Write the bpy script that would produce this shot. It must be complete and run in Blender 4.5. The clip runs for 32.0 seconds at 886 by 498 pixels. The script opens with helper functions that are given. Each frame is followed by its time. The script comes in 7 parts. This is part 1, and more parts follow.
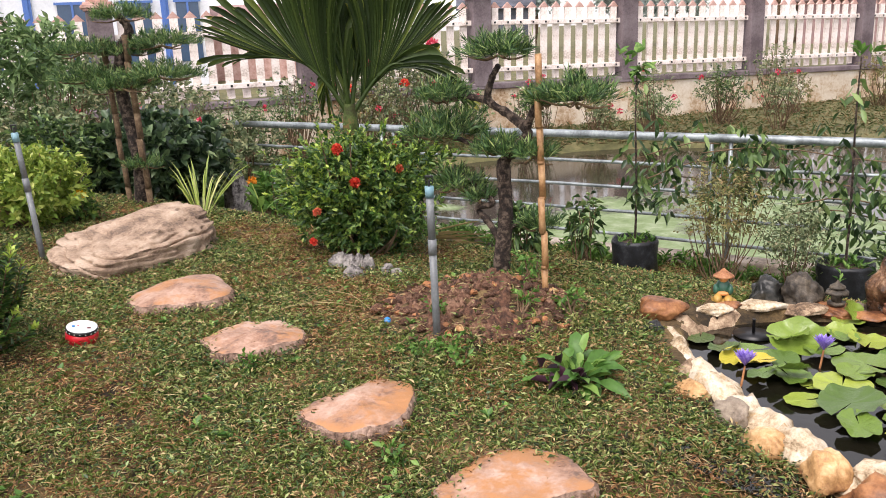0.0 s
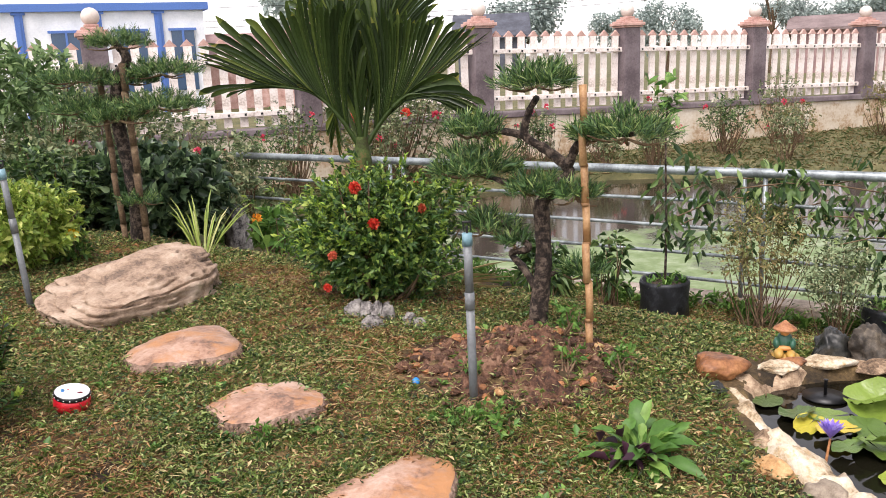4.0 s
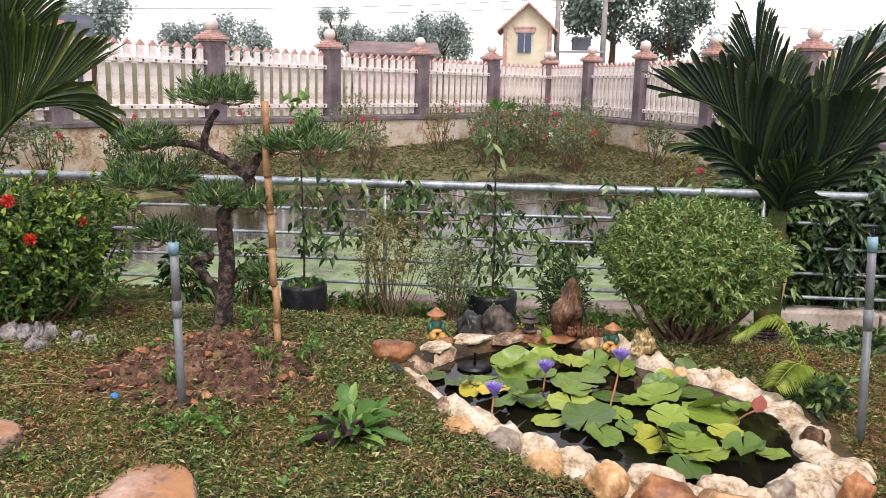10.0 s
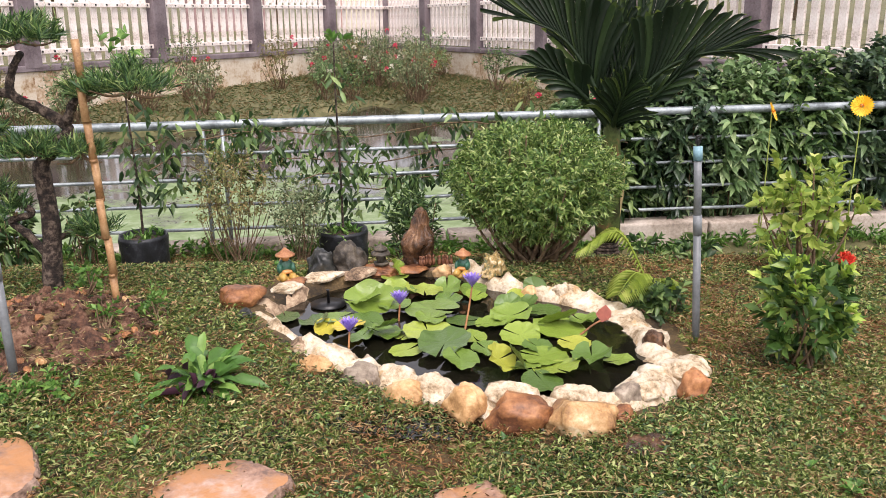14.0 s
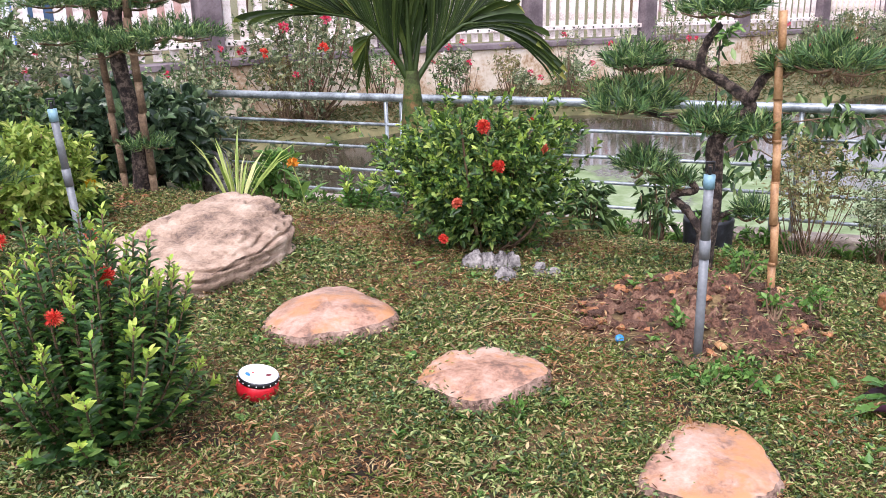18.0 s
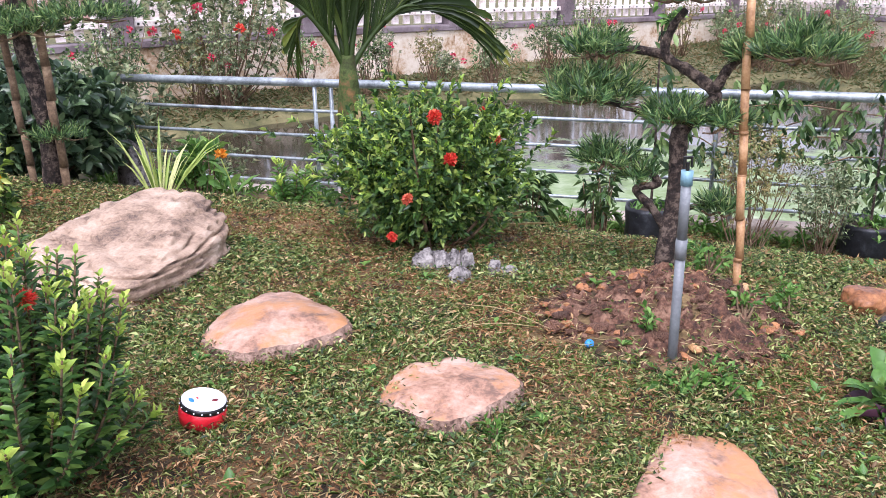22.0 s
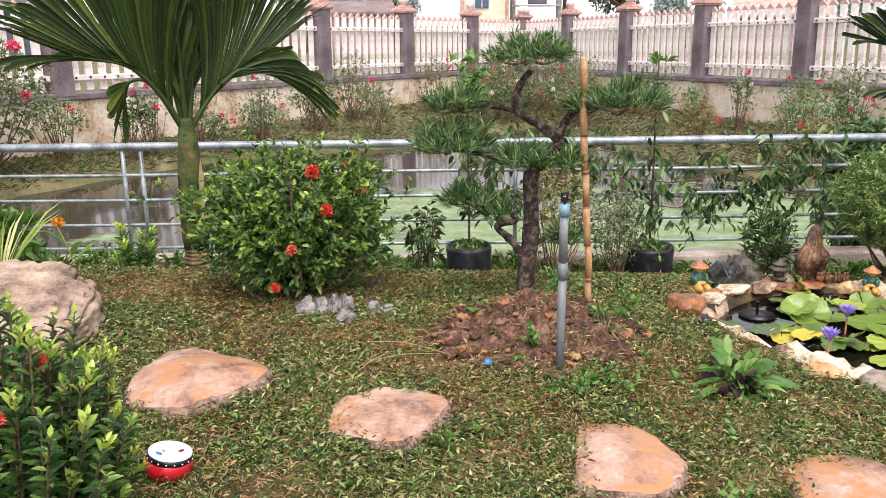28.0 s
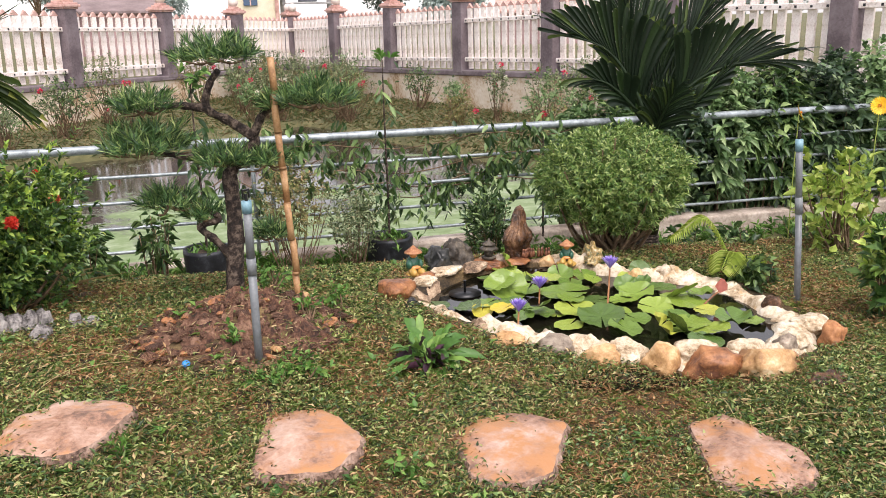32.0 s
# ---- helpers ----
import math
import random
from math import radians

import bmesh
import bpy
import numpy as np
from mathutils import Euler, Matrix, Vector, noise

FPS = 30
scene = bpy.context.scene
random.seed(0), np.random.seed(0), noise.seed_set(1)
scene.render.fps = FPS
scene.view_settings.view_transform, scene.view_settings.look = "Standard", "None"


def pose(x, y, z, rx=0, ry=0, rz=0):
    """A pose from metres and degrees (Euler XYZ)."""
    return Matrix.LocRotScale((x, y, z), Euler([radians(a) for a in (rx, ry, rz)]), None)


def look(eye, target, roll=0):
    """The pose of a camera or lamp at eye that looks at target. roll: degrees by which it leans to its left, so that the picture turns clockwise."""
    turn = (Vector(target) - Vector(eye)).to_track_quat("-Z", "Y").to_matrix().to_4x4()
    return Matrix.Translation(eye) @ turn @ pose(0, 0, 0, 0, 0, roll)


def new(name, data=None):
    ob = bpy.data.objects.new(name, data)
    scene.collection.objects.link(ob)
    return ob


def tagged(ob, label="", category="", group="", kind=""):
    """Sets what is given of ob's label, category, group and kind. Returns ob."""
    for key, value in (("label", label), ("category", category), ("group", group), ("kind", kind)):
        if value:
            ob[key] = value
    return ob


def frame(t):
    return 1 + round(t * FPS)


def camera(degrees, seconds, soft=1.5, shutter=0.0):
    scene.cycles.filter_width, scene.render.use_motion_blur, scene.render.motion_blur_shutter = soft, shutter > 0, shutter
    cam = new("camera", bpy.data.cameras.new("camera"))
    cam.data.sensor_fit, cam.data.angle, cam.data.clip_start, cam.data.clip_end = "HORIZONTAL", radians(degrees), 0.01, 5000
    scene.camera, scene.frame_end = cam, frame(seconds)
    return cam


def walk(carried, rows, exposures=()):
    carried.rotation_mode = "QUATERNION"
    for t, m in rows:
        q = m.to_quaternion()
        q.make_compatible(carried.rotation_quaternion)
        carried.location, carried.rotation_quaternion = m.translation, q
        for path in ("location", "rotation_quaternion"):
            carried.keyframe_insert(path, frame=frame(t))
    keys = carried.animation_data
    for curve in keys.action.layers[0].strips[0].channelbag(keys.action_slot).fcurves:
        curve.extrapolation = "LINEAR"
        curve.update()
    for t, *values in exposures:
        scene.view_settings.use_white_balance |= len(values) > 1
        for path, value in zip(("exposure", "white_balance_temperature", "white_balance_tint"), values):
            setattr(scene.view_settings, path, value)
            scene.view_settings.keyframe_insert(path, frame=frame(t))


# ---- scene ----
cam = camera(55.3, 32.0, soft=0.9)
METRES, EYE, TILT, LEAN, TURN = 6.2, 1.55, 0.0, 0.0, 0.0
ROWS = [
    (0.0, 0.0, 0.0, 0.0, -0.63, -14.57, 2.42),
    (0.5, 0.001, -0.0005, 0.0012, -1.28, -14.39, 3.01),
    (1.0, 0.0018, 0.0015, 0.0015, -2.28, -13.72, 3.41),
    (1.5, -0.0004, 0.0008, 0.0021, -2.77, -13.11, 3.05),
    (2.0, -0.0067, 0.0016, 0.003, -2.54, -12.55, 2.28),
    (2.5, -0.0251, 0.0074, 0.0014, -1.57, -12.66, 1.65),
    (4.5, -0.038, 0.0991, 0.0008, -1.13, -12.79, 2.48),
    (5.0, -0.0576, 0.1055, 0.0005, -4.32, -13.23, 2.29),
    (5.5, -0.0739, 0.1024, -0.0007, -6.13, -13.91, 0.7),
    (6.0, -0.0874, 0.0804, -0.0007, -8.0, -14.08, 0.08),
    (6.5, -0.1081, 0.0558, -0.0031, -9.03, -14.66, 2.36),
    (7.0, -0.1358, 0.0551, 0.0007, -8.18, -14.67, 2.46),
    (7.5, -0.1666, 0.0703, 0.0025, -9.23, -13.19, 1.75),
    (8.0, -0.1808, 0.0808, 0.0021, -12.3, -12.41, 1.01),
    (8.5, -0.1843, 0.0801, 0.0029, -14.58, -12.01, 0.85),
    (9.0, -0.179, 0.0752, 0.0024, -18.59, -11.93, 1.06),
    (9.5, -0.1591, 0.0631, 0.0047, -25.25, -12.14, 0.02),
    (10.0, -0.1344, 0.0499, 0.0069, -29.33, -12.16, -1.1),
    (10.5, -0.114, 0.0412, 0.0078, -30.87, -12.25, -0.83),
    (11.0, -0.1096, 0.0408, 0.0075, -33.14, -13.06, 0.51),
    (11.5, -0.117, 0.0518, 0.0034, -36.05, -14.77, 0.96),
    (12.0, -0.1229, 0.0573, 0.0022, -37.69, -16.1, 1.14),
    (12.5, -0.1241, 0.0565, 0.0014, -38.88, -16.63, 1.17),
    (13.0, -0.1259, 0.0529, 0.0028, -39.7, -16.44, 0.9),
    (13.5, -0.1239, 0.0523, 0.0025, -40.08, -16.47, 0.76),
    (15.5, -0.1517, 0.0723, 0.0015, -37.14, -15.12, -0.49),
    (16.0, -0.1747, 0.0798, 0.0013, -33.86, -13.87, -0.29),
    (16.5, -0.2134, 0.0906, -0.0003, -30.59, -13.34, 1.35),
    (17.0, -0.2351, 0.098, 0.0026, -26.96, -15.15, 1.68),
    (17.5, -0.2511, 0.1352, -0.0005, -19.74, -16.72, 1.44),
    (18.0, -0.2776, 0.1778, -0.0022, -11.27, -17.16, 1.45),
    (18.5, -0.2788, 0.2013, -0.004, -3.08, -16.65, 1.92),
    (19.0, -0.2632, 0.2086, -0.0012, 2.29, -15.48, 2.08),
    (19.5, -0.2645, 0.2175, -0.0007, 2.84, -14.65, 2.28),
    (20.0, -0.2724, 0.2283, 0.0005, 1.27, -14.24, 2.71),
    (20.5, -0.2752, 0.2349, 0.0018, -1.03, -14.18, 2.72),
    (21.0, -0.2758, 0.2381, -0.0012, -5.04, -15.59, 1.99),
    (21.5, -0.2789, 0.2376, -0.0025, -11.16, -17.64, 1.37),
    (22.0, -0.2939, 0.2312, -0.0029, -16.88, -18.42, 0.64),
    (22.5, -0.3208, 0.2132, 0.0003, -20.86, -17.88, 1.01),
    (23.0, -0.3582, 0.1962, 0.0021, -23.29, -18.22, 1.01),
    (23.5, -0.3902, 0.2148, 0.0049, -18.89, -17.62, 0.36),
    (24.0, -0.4149, 0.2344, 0.0068, -12.27, -15.47, 0.81),
    (24.5, -0.4177, 0.2393, 0.0072, -9.61, -14.25, 1.17),
    (26.5, -0.4102, 0.2302, 0.0047, -21.34, -14.65, 1.73),
    (27.0, -0.4125, 0.2287, 0.0047, -26.87, -15.02, 1.62),
    (27.5, -0.4132, 0.2252, 0.0043, -31.59, -14.99, 1.09),
    (28.0, -0.4136, 0.2219, 0.0045, -34.07, -14.86, 0.56),
    (28.5, -0.4127, 0.2208, 0.0047, -35.99, -14.5, 0.45),
    (29.0, -0.4095, 0.22, 0.0048, -37.48, -14.32, -0.09),
    (29.5, -0.4019, 0.2155, 0.0067, -38.52, -13.91, -0.82),
    (30.0, -0.402, 0.214, 0.0068, -39.34, -13.31, -0.37),
    (30.5, -0.4098, 0.2157, 0.0046, -40.44, -13.85, 0.99),
    (31.0, -0.4061, 0.2093, 0.0034, -42.84, -14.76, 1.65),
    (31.5, -0.3869, 0.1898, 0.0048, -45.82, -15.05, 1.13),
    (32.0, -0.3644, 0.1564, 0.0046, -48.46, -15.25, 1.15),
]
walk(cam, [(t, pose(0, 0, EYE, TILT, LEAN, TURN) @ pose(METRES * x, METRES * y, METRES * z, 90 + pitch, roll, yaw)) for t, x, y, z, yaw, pitch, roll in ROWS],
     exposures=[(0.0, 1.36, 6710, 18), (6.0, 1.34, 6660, 18), (9.0, 1.18, 6560, 20), (10.0, 1.10, 6560, 20), (12.0, 1.25, 6610, 20), (15.5, 1.39, 6660, 19), (16.2, 1.34, 6710, 19), (17.0, 1.21, 6910, 19), (18.5, 1.78, 5710, 26), (21.0, 1.71, 5810, 25), (24.5, 1.65, 5860, 25), (27.0, 1.59, 6260, 20), (29.0, 1.37, 6610, 18), (32.0, 1.38, 6610, 18)])


# ---------------------------------------------------------------- world and light
SUN_ELEV, SUN_ROT = radians(58), radians(205)
world = bpy.data.worlds.new("sky")
scene.world = world
world.use_nodes = True
wn, wl = world.node_tree.nodes, world.node_tree.links
wn.clear()
sky = wn.new("ShaderNodeTexSky")
sky.sky_type = "NISHITA"
sky.sun_disc = False
sky.sun_elevation, sky.sun_rotation = SUN_ELEV, SUN_ROT
sky.air_density, sky.dust_density, sky.ozone_density = 1.0, 1.0, 1.0
tone = wn.new("ShaderNodeHueSaturation")
tone.inputs["Saturation"].default_value = 0.18
tone.inputs["Value"].default_value = 1.0
bg = wn.new("ShaderNodeBackground")
bg.inputs["Strength"].default_value = 0.125
wo = wn.new("ShaderNodeOutputWorld")
wl.new(sky.outputs[0], tone.inputs["Color"])
wl.new(tone.outputs[0], bg.inputs["Color"])
wl.new(bg.outputs[0], wo.inputs["Surface"])

sun_data = bpy.data.lights.new("sun", "SUN")
sun_data.energy, sun_data.angle, sun_data.color = 1.3, radians(35), (1.0, 0.97, 0.92)
sun = new("sun", sun_data)
sun.matrix_world = look((0, 0, 30), (4.5, 9.0, 12.0))


# ---------------------------------------------------------------- materials
def srgb(h):
    c = [int(h[i:i + 2], 16) / 255 for i in (0, 2, 4)]
    return tuple(v / 12.92 if v <= 0.04045 else ((v + 0.055) / 1.055) ** 2.4 for v in c)


def base_mat(name, rough=0.6, metal=0.0, spec=0.5):
    m = bpy.data.materials.new(name)
    m.use_nodes = True
    n = m.node_tree.nodes
    p = n["Principled BSDF"]
    p.inputs["Roughness"].default_value = rough
    p.inputs["Metallic"].default_value = metal
    p.inputs["Specular IOR Level"].default_value = spec
    return m, n, m.node_tree.links, p


def ramp(n, stops):
    r = n.new("ShaderNodeValToRGB")
    e = r.color_ramp.elements
    while len(e) < len(stops):
        e.new(0.5)
    for el, (pos, col) in zip(e, stops):
        el.position = pos
        el.color = (*col, 1)
    return r


def coords(n, l, scale=1.0):
    tc = n.new("ShaderNodeTexCoord")
    return tc.outputs["Object"]


def noise_tex(n, l, vec, scale, detail=6, rough=0.6):
    t = n.new("ShaderNodeTexNoise")
    t.inputs["Scale"].default_value = scale
    t.inputs["Detail"].default_value = detail
    t.inputs["Roughness"].default_value = rough
    l.new(vec, t.inputs["Vector"])
    return t.outputs["Fac"]


def mat_leaf(name, stops, rough=0.45, trans=0.3, spec=0.4):
    """Leaves: each leaf takes its own shade from the ramp, with a faint mottling and some light passing through."""
    m, n, l, p = base_mat(name, rough, 0, spec)
    geo = n.new("ShaderNodeNewGeometry")
    r = ramp(n, stops)
    l.new(geo.outputs["Random Per Island"], r.inputs[0])
    vec = coords(n, l)
    f = noise_tex(n, l, vec, 35, 3)
    mixc = n.new("ShaderNodeMixRGB")
    mixc.blend_type = "MULTIPLY"
    mixc.inputs[0].default_value = 0.6
    g = ramp(n, [(0.3, (0.65, 0.65, 0.6)), (0.7, (1.15, 1.15, 1.05))])
    l.new(f, g.inputs[0])
    l.new(r.outputs[0], mixc.inputs[1])
    l.new(g.outputs[0], mixc.inputs[2])
    l.new(mixc.outputs[0], p.inputs["Base Color"])
    tr = n.new("ShaderNodeBsdfTranslucent")
    l.new(mixc.outputs[0], tr.inputs["Color"])
    mix = n.new("ShaderNodeMixShader")
    mix.inputs[0].default_value = trans
    out = n["Material Output"]
    l.new(p.outputs[0], mix.inputs[1])
    l.new(tr.outputs[0], mix.inputs[2])
    l.new(mix.outputs[0], out.inputs["Surface"])
    return m


def mat_surface(name, stops, scale=6.0, fine=60.0, rough=0.8, bump=0.3, dist=0.01, metal=0.0, spec=0.4, spots=None, per_object=0.0, rough_var=0.15):
    """Stone, soil, plaster, bark and the like: two scales of colour, optional stains, and relief."""
    m, n, l, p = base_mat(name, rough, metal, spec)
    vec = coords(n, l)
    if per_object:
        info = n.new("ShaderNodeObjectInfo")
        add = n.new("ShaderNodeVectorMath")
        add.operation = "ADD"
        l.new(vec, add.inputs[0])
        sc = n.new("ShaderNodeMath")
        sc.operation = "MULTIPLY"
        sc.inputs[1].default_value = 17.0
        l.new(info.outputs["Random"], sc.inputs[0])
        l.new(sc.outputs[0], add.inputs[1])
        vec = add.outputs[0]
    f1 = noise_tex(n, l, vec, scale, 8, 0.62)
    f2 = noise_tex(n, l, vec, fine, 5, 0.7)
    mx = n.new("ShaderNodeMath")
    mx.operation = "MULTIPLY_ADD"
    mx.inputs[1].default_value = 0.45
    l.new(f2, mx.inputs[0])
    sh = n.new("ShaderNodeMath")
    sh.operation = "MULTIPLY_ADD"
    sh.inputs[1].default_value = 1.0
    sh.inputs[2].default_value = -0.22
    l.new(f1, sh.inputs[0])
    l.new(sh.outputs[0], mx.inputs[2])
    r = ramp(n, [(0.5 + (q - 0.5) * 0.5, c) for q, c in stops])
    l.new(mx.outputs[0], r.inputs[0])
    col = r.outputs[0]
    if spots:
        f3 = noise_tex(n, l, vec, spots[0], 5, 0.7)
        k = ramp(n, [(spots[1] - 0.04, (0, 0, 0)), (spots[1] + 0.06, (1, 1, 1))])
        l.new(f3, k.inputs[0])
        mc = n.new("ShaderNodeMixRGB")
        mc.inputs[2].default_value = (*spots[2], 1)
        l.new(k.outputs[0], mc.inputs[0])
        l.new(col, mc.inputs[1])
        col = mc.outputs[0]
    if per_object:
        hs = n.new("ShaderNodeHueSaturation")
        mm = n.new("ShaderNodeMapRange")
        mm.inputs["To Min"].default_value = 1 - per_object
        mm.inputs["To Max"].default_value = 1 + per_object
        l.new(info.outputs["Random"], mm.inputs["Value"])
        l.new(mm.outputs[0], hs.inputs["Value"])
        l.new(col, hs.inputs["Color"])
        col = hs.outputs[0]
    l.new(col, p.inputs["Base Color"])
    rr = n.new("ShaderNodeMapRange")
    rr.inputs["To Min"].default_value = max(0.02, rough - rough_var)
    rr.inputs["To Max"].default_value = min(1, rough + rough_var)
    l.new(f1, rr.inputs["Value"])
    l.new(rr.outputs[0], p.inputs["Roughness"])
    b = n.new("ShaderNodeBump")
    b.inputs["Strength"].default_value = bump
    b.inputs["Distance"].default_value = dist
    l.new(mx.outputs[0], b.inputs["Height"])
    l.new(b.outputs[0], p.inputs["Normal"])
    return m


G = srgb
M_PINE = mat_leaf("podocarpus_leaf", [(0.0, G("223c24")), (0.4, G("3e6036")), (0.75, G("66874c")), (1.0, G("a0b070"))], 0.45, 0.25, 0.4)
M_IXORA = mat_leaf("ixora_leaf", [(0.0, G("2c4826")), (0.45, G("4a6c34")), (0.8, G("769448")), (1.0, G("aebe62"))], 0.36, 0.3)
M_IXORA_TIP = mat_leaf("ixora_young_leaf", [(0.0, G("7ba03c")), (0.6, G("a4c050")), (1.0, G("c6d66a"))], 0.4, 0.35)
M_IXORA_DEEP = mat_leaf("deep_ixora_leaf", [(0.0, G("24401f")), (0.5, G("3c602c")), (0.85, G("5c803c")), (1.0, G("88a450"))], 0.4, 0.25)
M_ROUND = mat_leaf("round_bush_leaf", [(0.0, G("3c5a2c")), (0.4, G("648442")), (0.8, G("94aa5e")), (1.0, G("bac488"))], 0.4, 0.3)
M_DARK = mat_leaf("dark_broad_leaf", [(0.0, G("25392a")), (0.5, G("42593f")), (0.85, G("667f58")), (1.0, G("9cae84"))], 0.33, 0.25, 0.5)
M_VINE = mat_leaf("vine_leaf", [(0.0, G("283e26")), (0.45, G("435f36")), (0.8, G("67824a")), (1.0, G("9cb274"))], 0.35, 0.28)
M_LEATHER = mat_leaf("leathery_leaf", [(0.0, G("46603c")), (0.5, G("6c8a58")), (0.85, G("90aa74")), (1.0, G("b4c696"))], 0.45, 0.3)
M_YELLOWBUSH = mat_leaf("yellow_green_leaf", [(0.0, G("648038")), (0.4, G("8ca64a")), (0.8, G("b0c060")), (1.0, G("d0d480"))], 0.4, 0.35)
# olive rose leaf, its colour paled for the haze across the canal
M_SCRUB = mat_leaf("rose_bush_leaf", [(0.0, G("4c5c40")), (0.5, G("74835e")), (0.8, G("96a078")), (1.0, G("b6ae8c"))], 0.55, 0.3)
M_DRY = mat_leaf("dry_twig_leaf", [(0.0, G("5c6040")), (0.4, G("808050")), (0.7, G("98805a")), (1.0, G("8f9a5c"))], 0.6, 0.25)
M_PALM = mat_leaf("palm_leaf", [(0.0, G("27371c")), (0.5, G("394c24")), (0.85, G("4e602e")), (1.0, G("74823e"))], 0.40, 0.35)
M_PALMDARK = mat_leaf("dark_palm_leaf", [(0.0, G("1b291c")), (0.5, G("263624")), (0.85, G("364a2c")), (1.0, G("5c6e3c"))], 0.4, 0.3)
M_PALMMID = mat_leaf("dark_palm_leaf_tip", [(0.0, G("2c3a22")), (0.6, G("485a2c")), (1.0, G("74843e"))], 0.4, 0.3)
M_PALMTIP = mat_leaf("palm_leaf_tip", [(0.0, G("32441f")), (0.5, G("4e622c")), (0.85, G("78843a")), (1.0, G("a0984e"))], 0.4, 0.35)
M_FERN = mat_leaf("young_cycad_leaf", [(0.0, G("7c9434")), (0.6, G("9eb24a")), (1.0, G("bfc870"))], 0.45, 0.4)
M_LAWN = mat_leaf("ground_cover_leaf", [(0.0, G("22361a")), (0.3, G("4e6834")), (0.52, G("788c48")), (0.72, G("bcc482")), (0.80, G("6c543a")), (0.90, G("9c7e54")), (1.0, G("d6be90"))], 0.5, 0.28, 0.4)
M_LITTER = mat_leaf("dry_leaf", [(0.0, G("4e3826")), (0.35, G("755236")), (0.75, G("96704a")), (1.0, G("c0a078"))], 0.7, 0.15, 0.2)
M_CLOVER = mat_leaf("dark_oval_leaf", [(0.0, G("30482a")), (0.5, G("4c6c3c")), (0.85, G("728f56")), (1.0, G("9cb478"))], 0.42, 0.25)
M_BLADE = mat_leaf("grass_blade", [(0.0, G("5a7436")), (0.5, G("88a050")), (0.75, G("b0ba70")), (1.0, G("d0c48e"))], 0.45, 0.3)
M_STRAW = mat_leaf("dry_straw", [(0.0, G("8d7950")), (0.5, G("a8946a")), (1.0, G("c4b388"))], 0.7, 0.15)
M_WEED = mat_leaf("weed_leaf", [(0.0, G("3d642c")), (0.5, G("5c863c")), (1.0, G("86a856"))], 0.45, 0.3)
M_PURPLE = mat_leaf("purple_leaf", [(0.0, G("2e1d28")), (1.0, G("4b2c3c"))], 0.45, 0.15)
M_SPIDER = mat_leaf("spider_plant_leaf", [(0.0, G("86a04a")), (0.6, G("b2c06a")), (1.0, G("d6d79a"))], 0.4, 0.35)
M_BANK = mat_leaf("bank_grass_leaf", [(0.0, G("465430")), (0.4, G("667648")), (0.7, G("847654")), (1.0, G("a08a68"))], 0.6, 0.25)
# M_FAR carries the aerial haze in its colour: pale blue-grey, not leaf green
M_FAR = mat_leaf("haze_tinted_foliage", [(0.0, G("8a9a98")), (0.5, G("a0aeac")), (1.0, G("b8c4c2"))], 0.7, 0.2)
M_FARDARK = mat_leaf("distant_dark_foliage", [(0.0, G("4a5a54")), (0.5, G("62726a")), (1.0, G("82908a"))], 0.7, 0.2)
M_RED = mat_leaf("ixora_flower_red", [(0.0, G("c43028")), (0.6, G("e04a3a")), (1.0, G("f07a5c"))], 0.5, 0.3)
M_ORANGE = mat_leaf("ixora_flower_orange", [(0.0, G("c4523c")), (1.0, G("e08060"))], 0.5, 0.3)
M_ROSE = mat_leaf("rose_petal_pink", [(0.0, G("c8203c")), (0.6, G("e0486a")), (1.0, G("f08aa0"))], 0.5, 0.3)
M_ROSEDULL = mat_leaf("faded_red_leaf", [(0.0, G("a85850")), (1.0, G("c88070"))], 0.4, 0.3)
M_WHITE_FLOWER = mat_leaf("white_petal", [(0.0, G("d8d0c0")), (1.0, G("f2eee6"))], 0.5, 0.3)
M_LILAC = mat_leaf("lilac_petal", [(0.0, G("8a70d0")), (0.6, G("a890e6")), (1.0, G("c6b4f2"))], 0.4, 0.35)
M_YELLOW = mat_leaf("yellow_petal", [(0.0, G("e8a818")), (0.6, G("f5c820")), (1.0, G("ffe04a"))], 0.45, 0.3)
M_AMBER = mat_leaf("orange_petal", [(0.0, G("d98022")), (1.0, G("f0a83a"))], 0.5, 0.3)

M_SOIL = mat_surface("lawn_soil", [(0.2, G("261f15")), (0.4, G("423522")), (0.6, G("5a492e")), (0.85, G("826c49"))], 3.0, 60, 0.95, 0.7, 0.02)


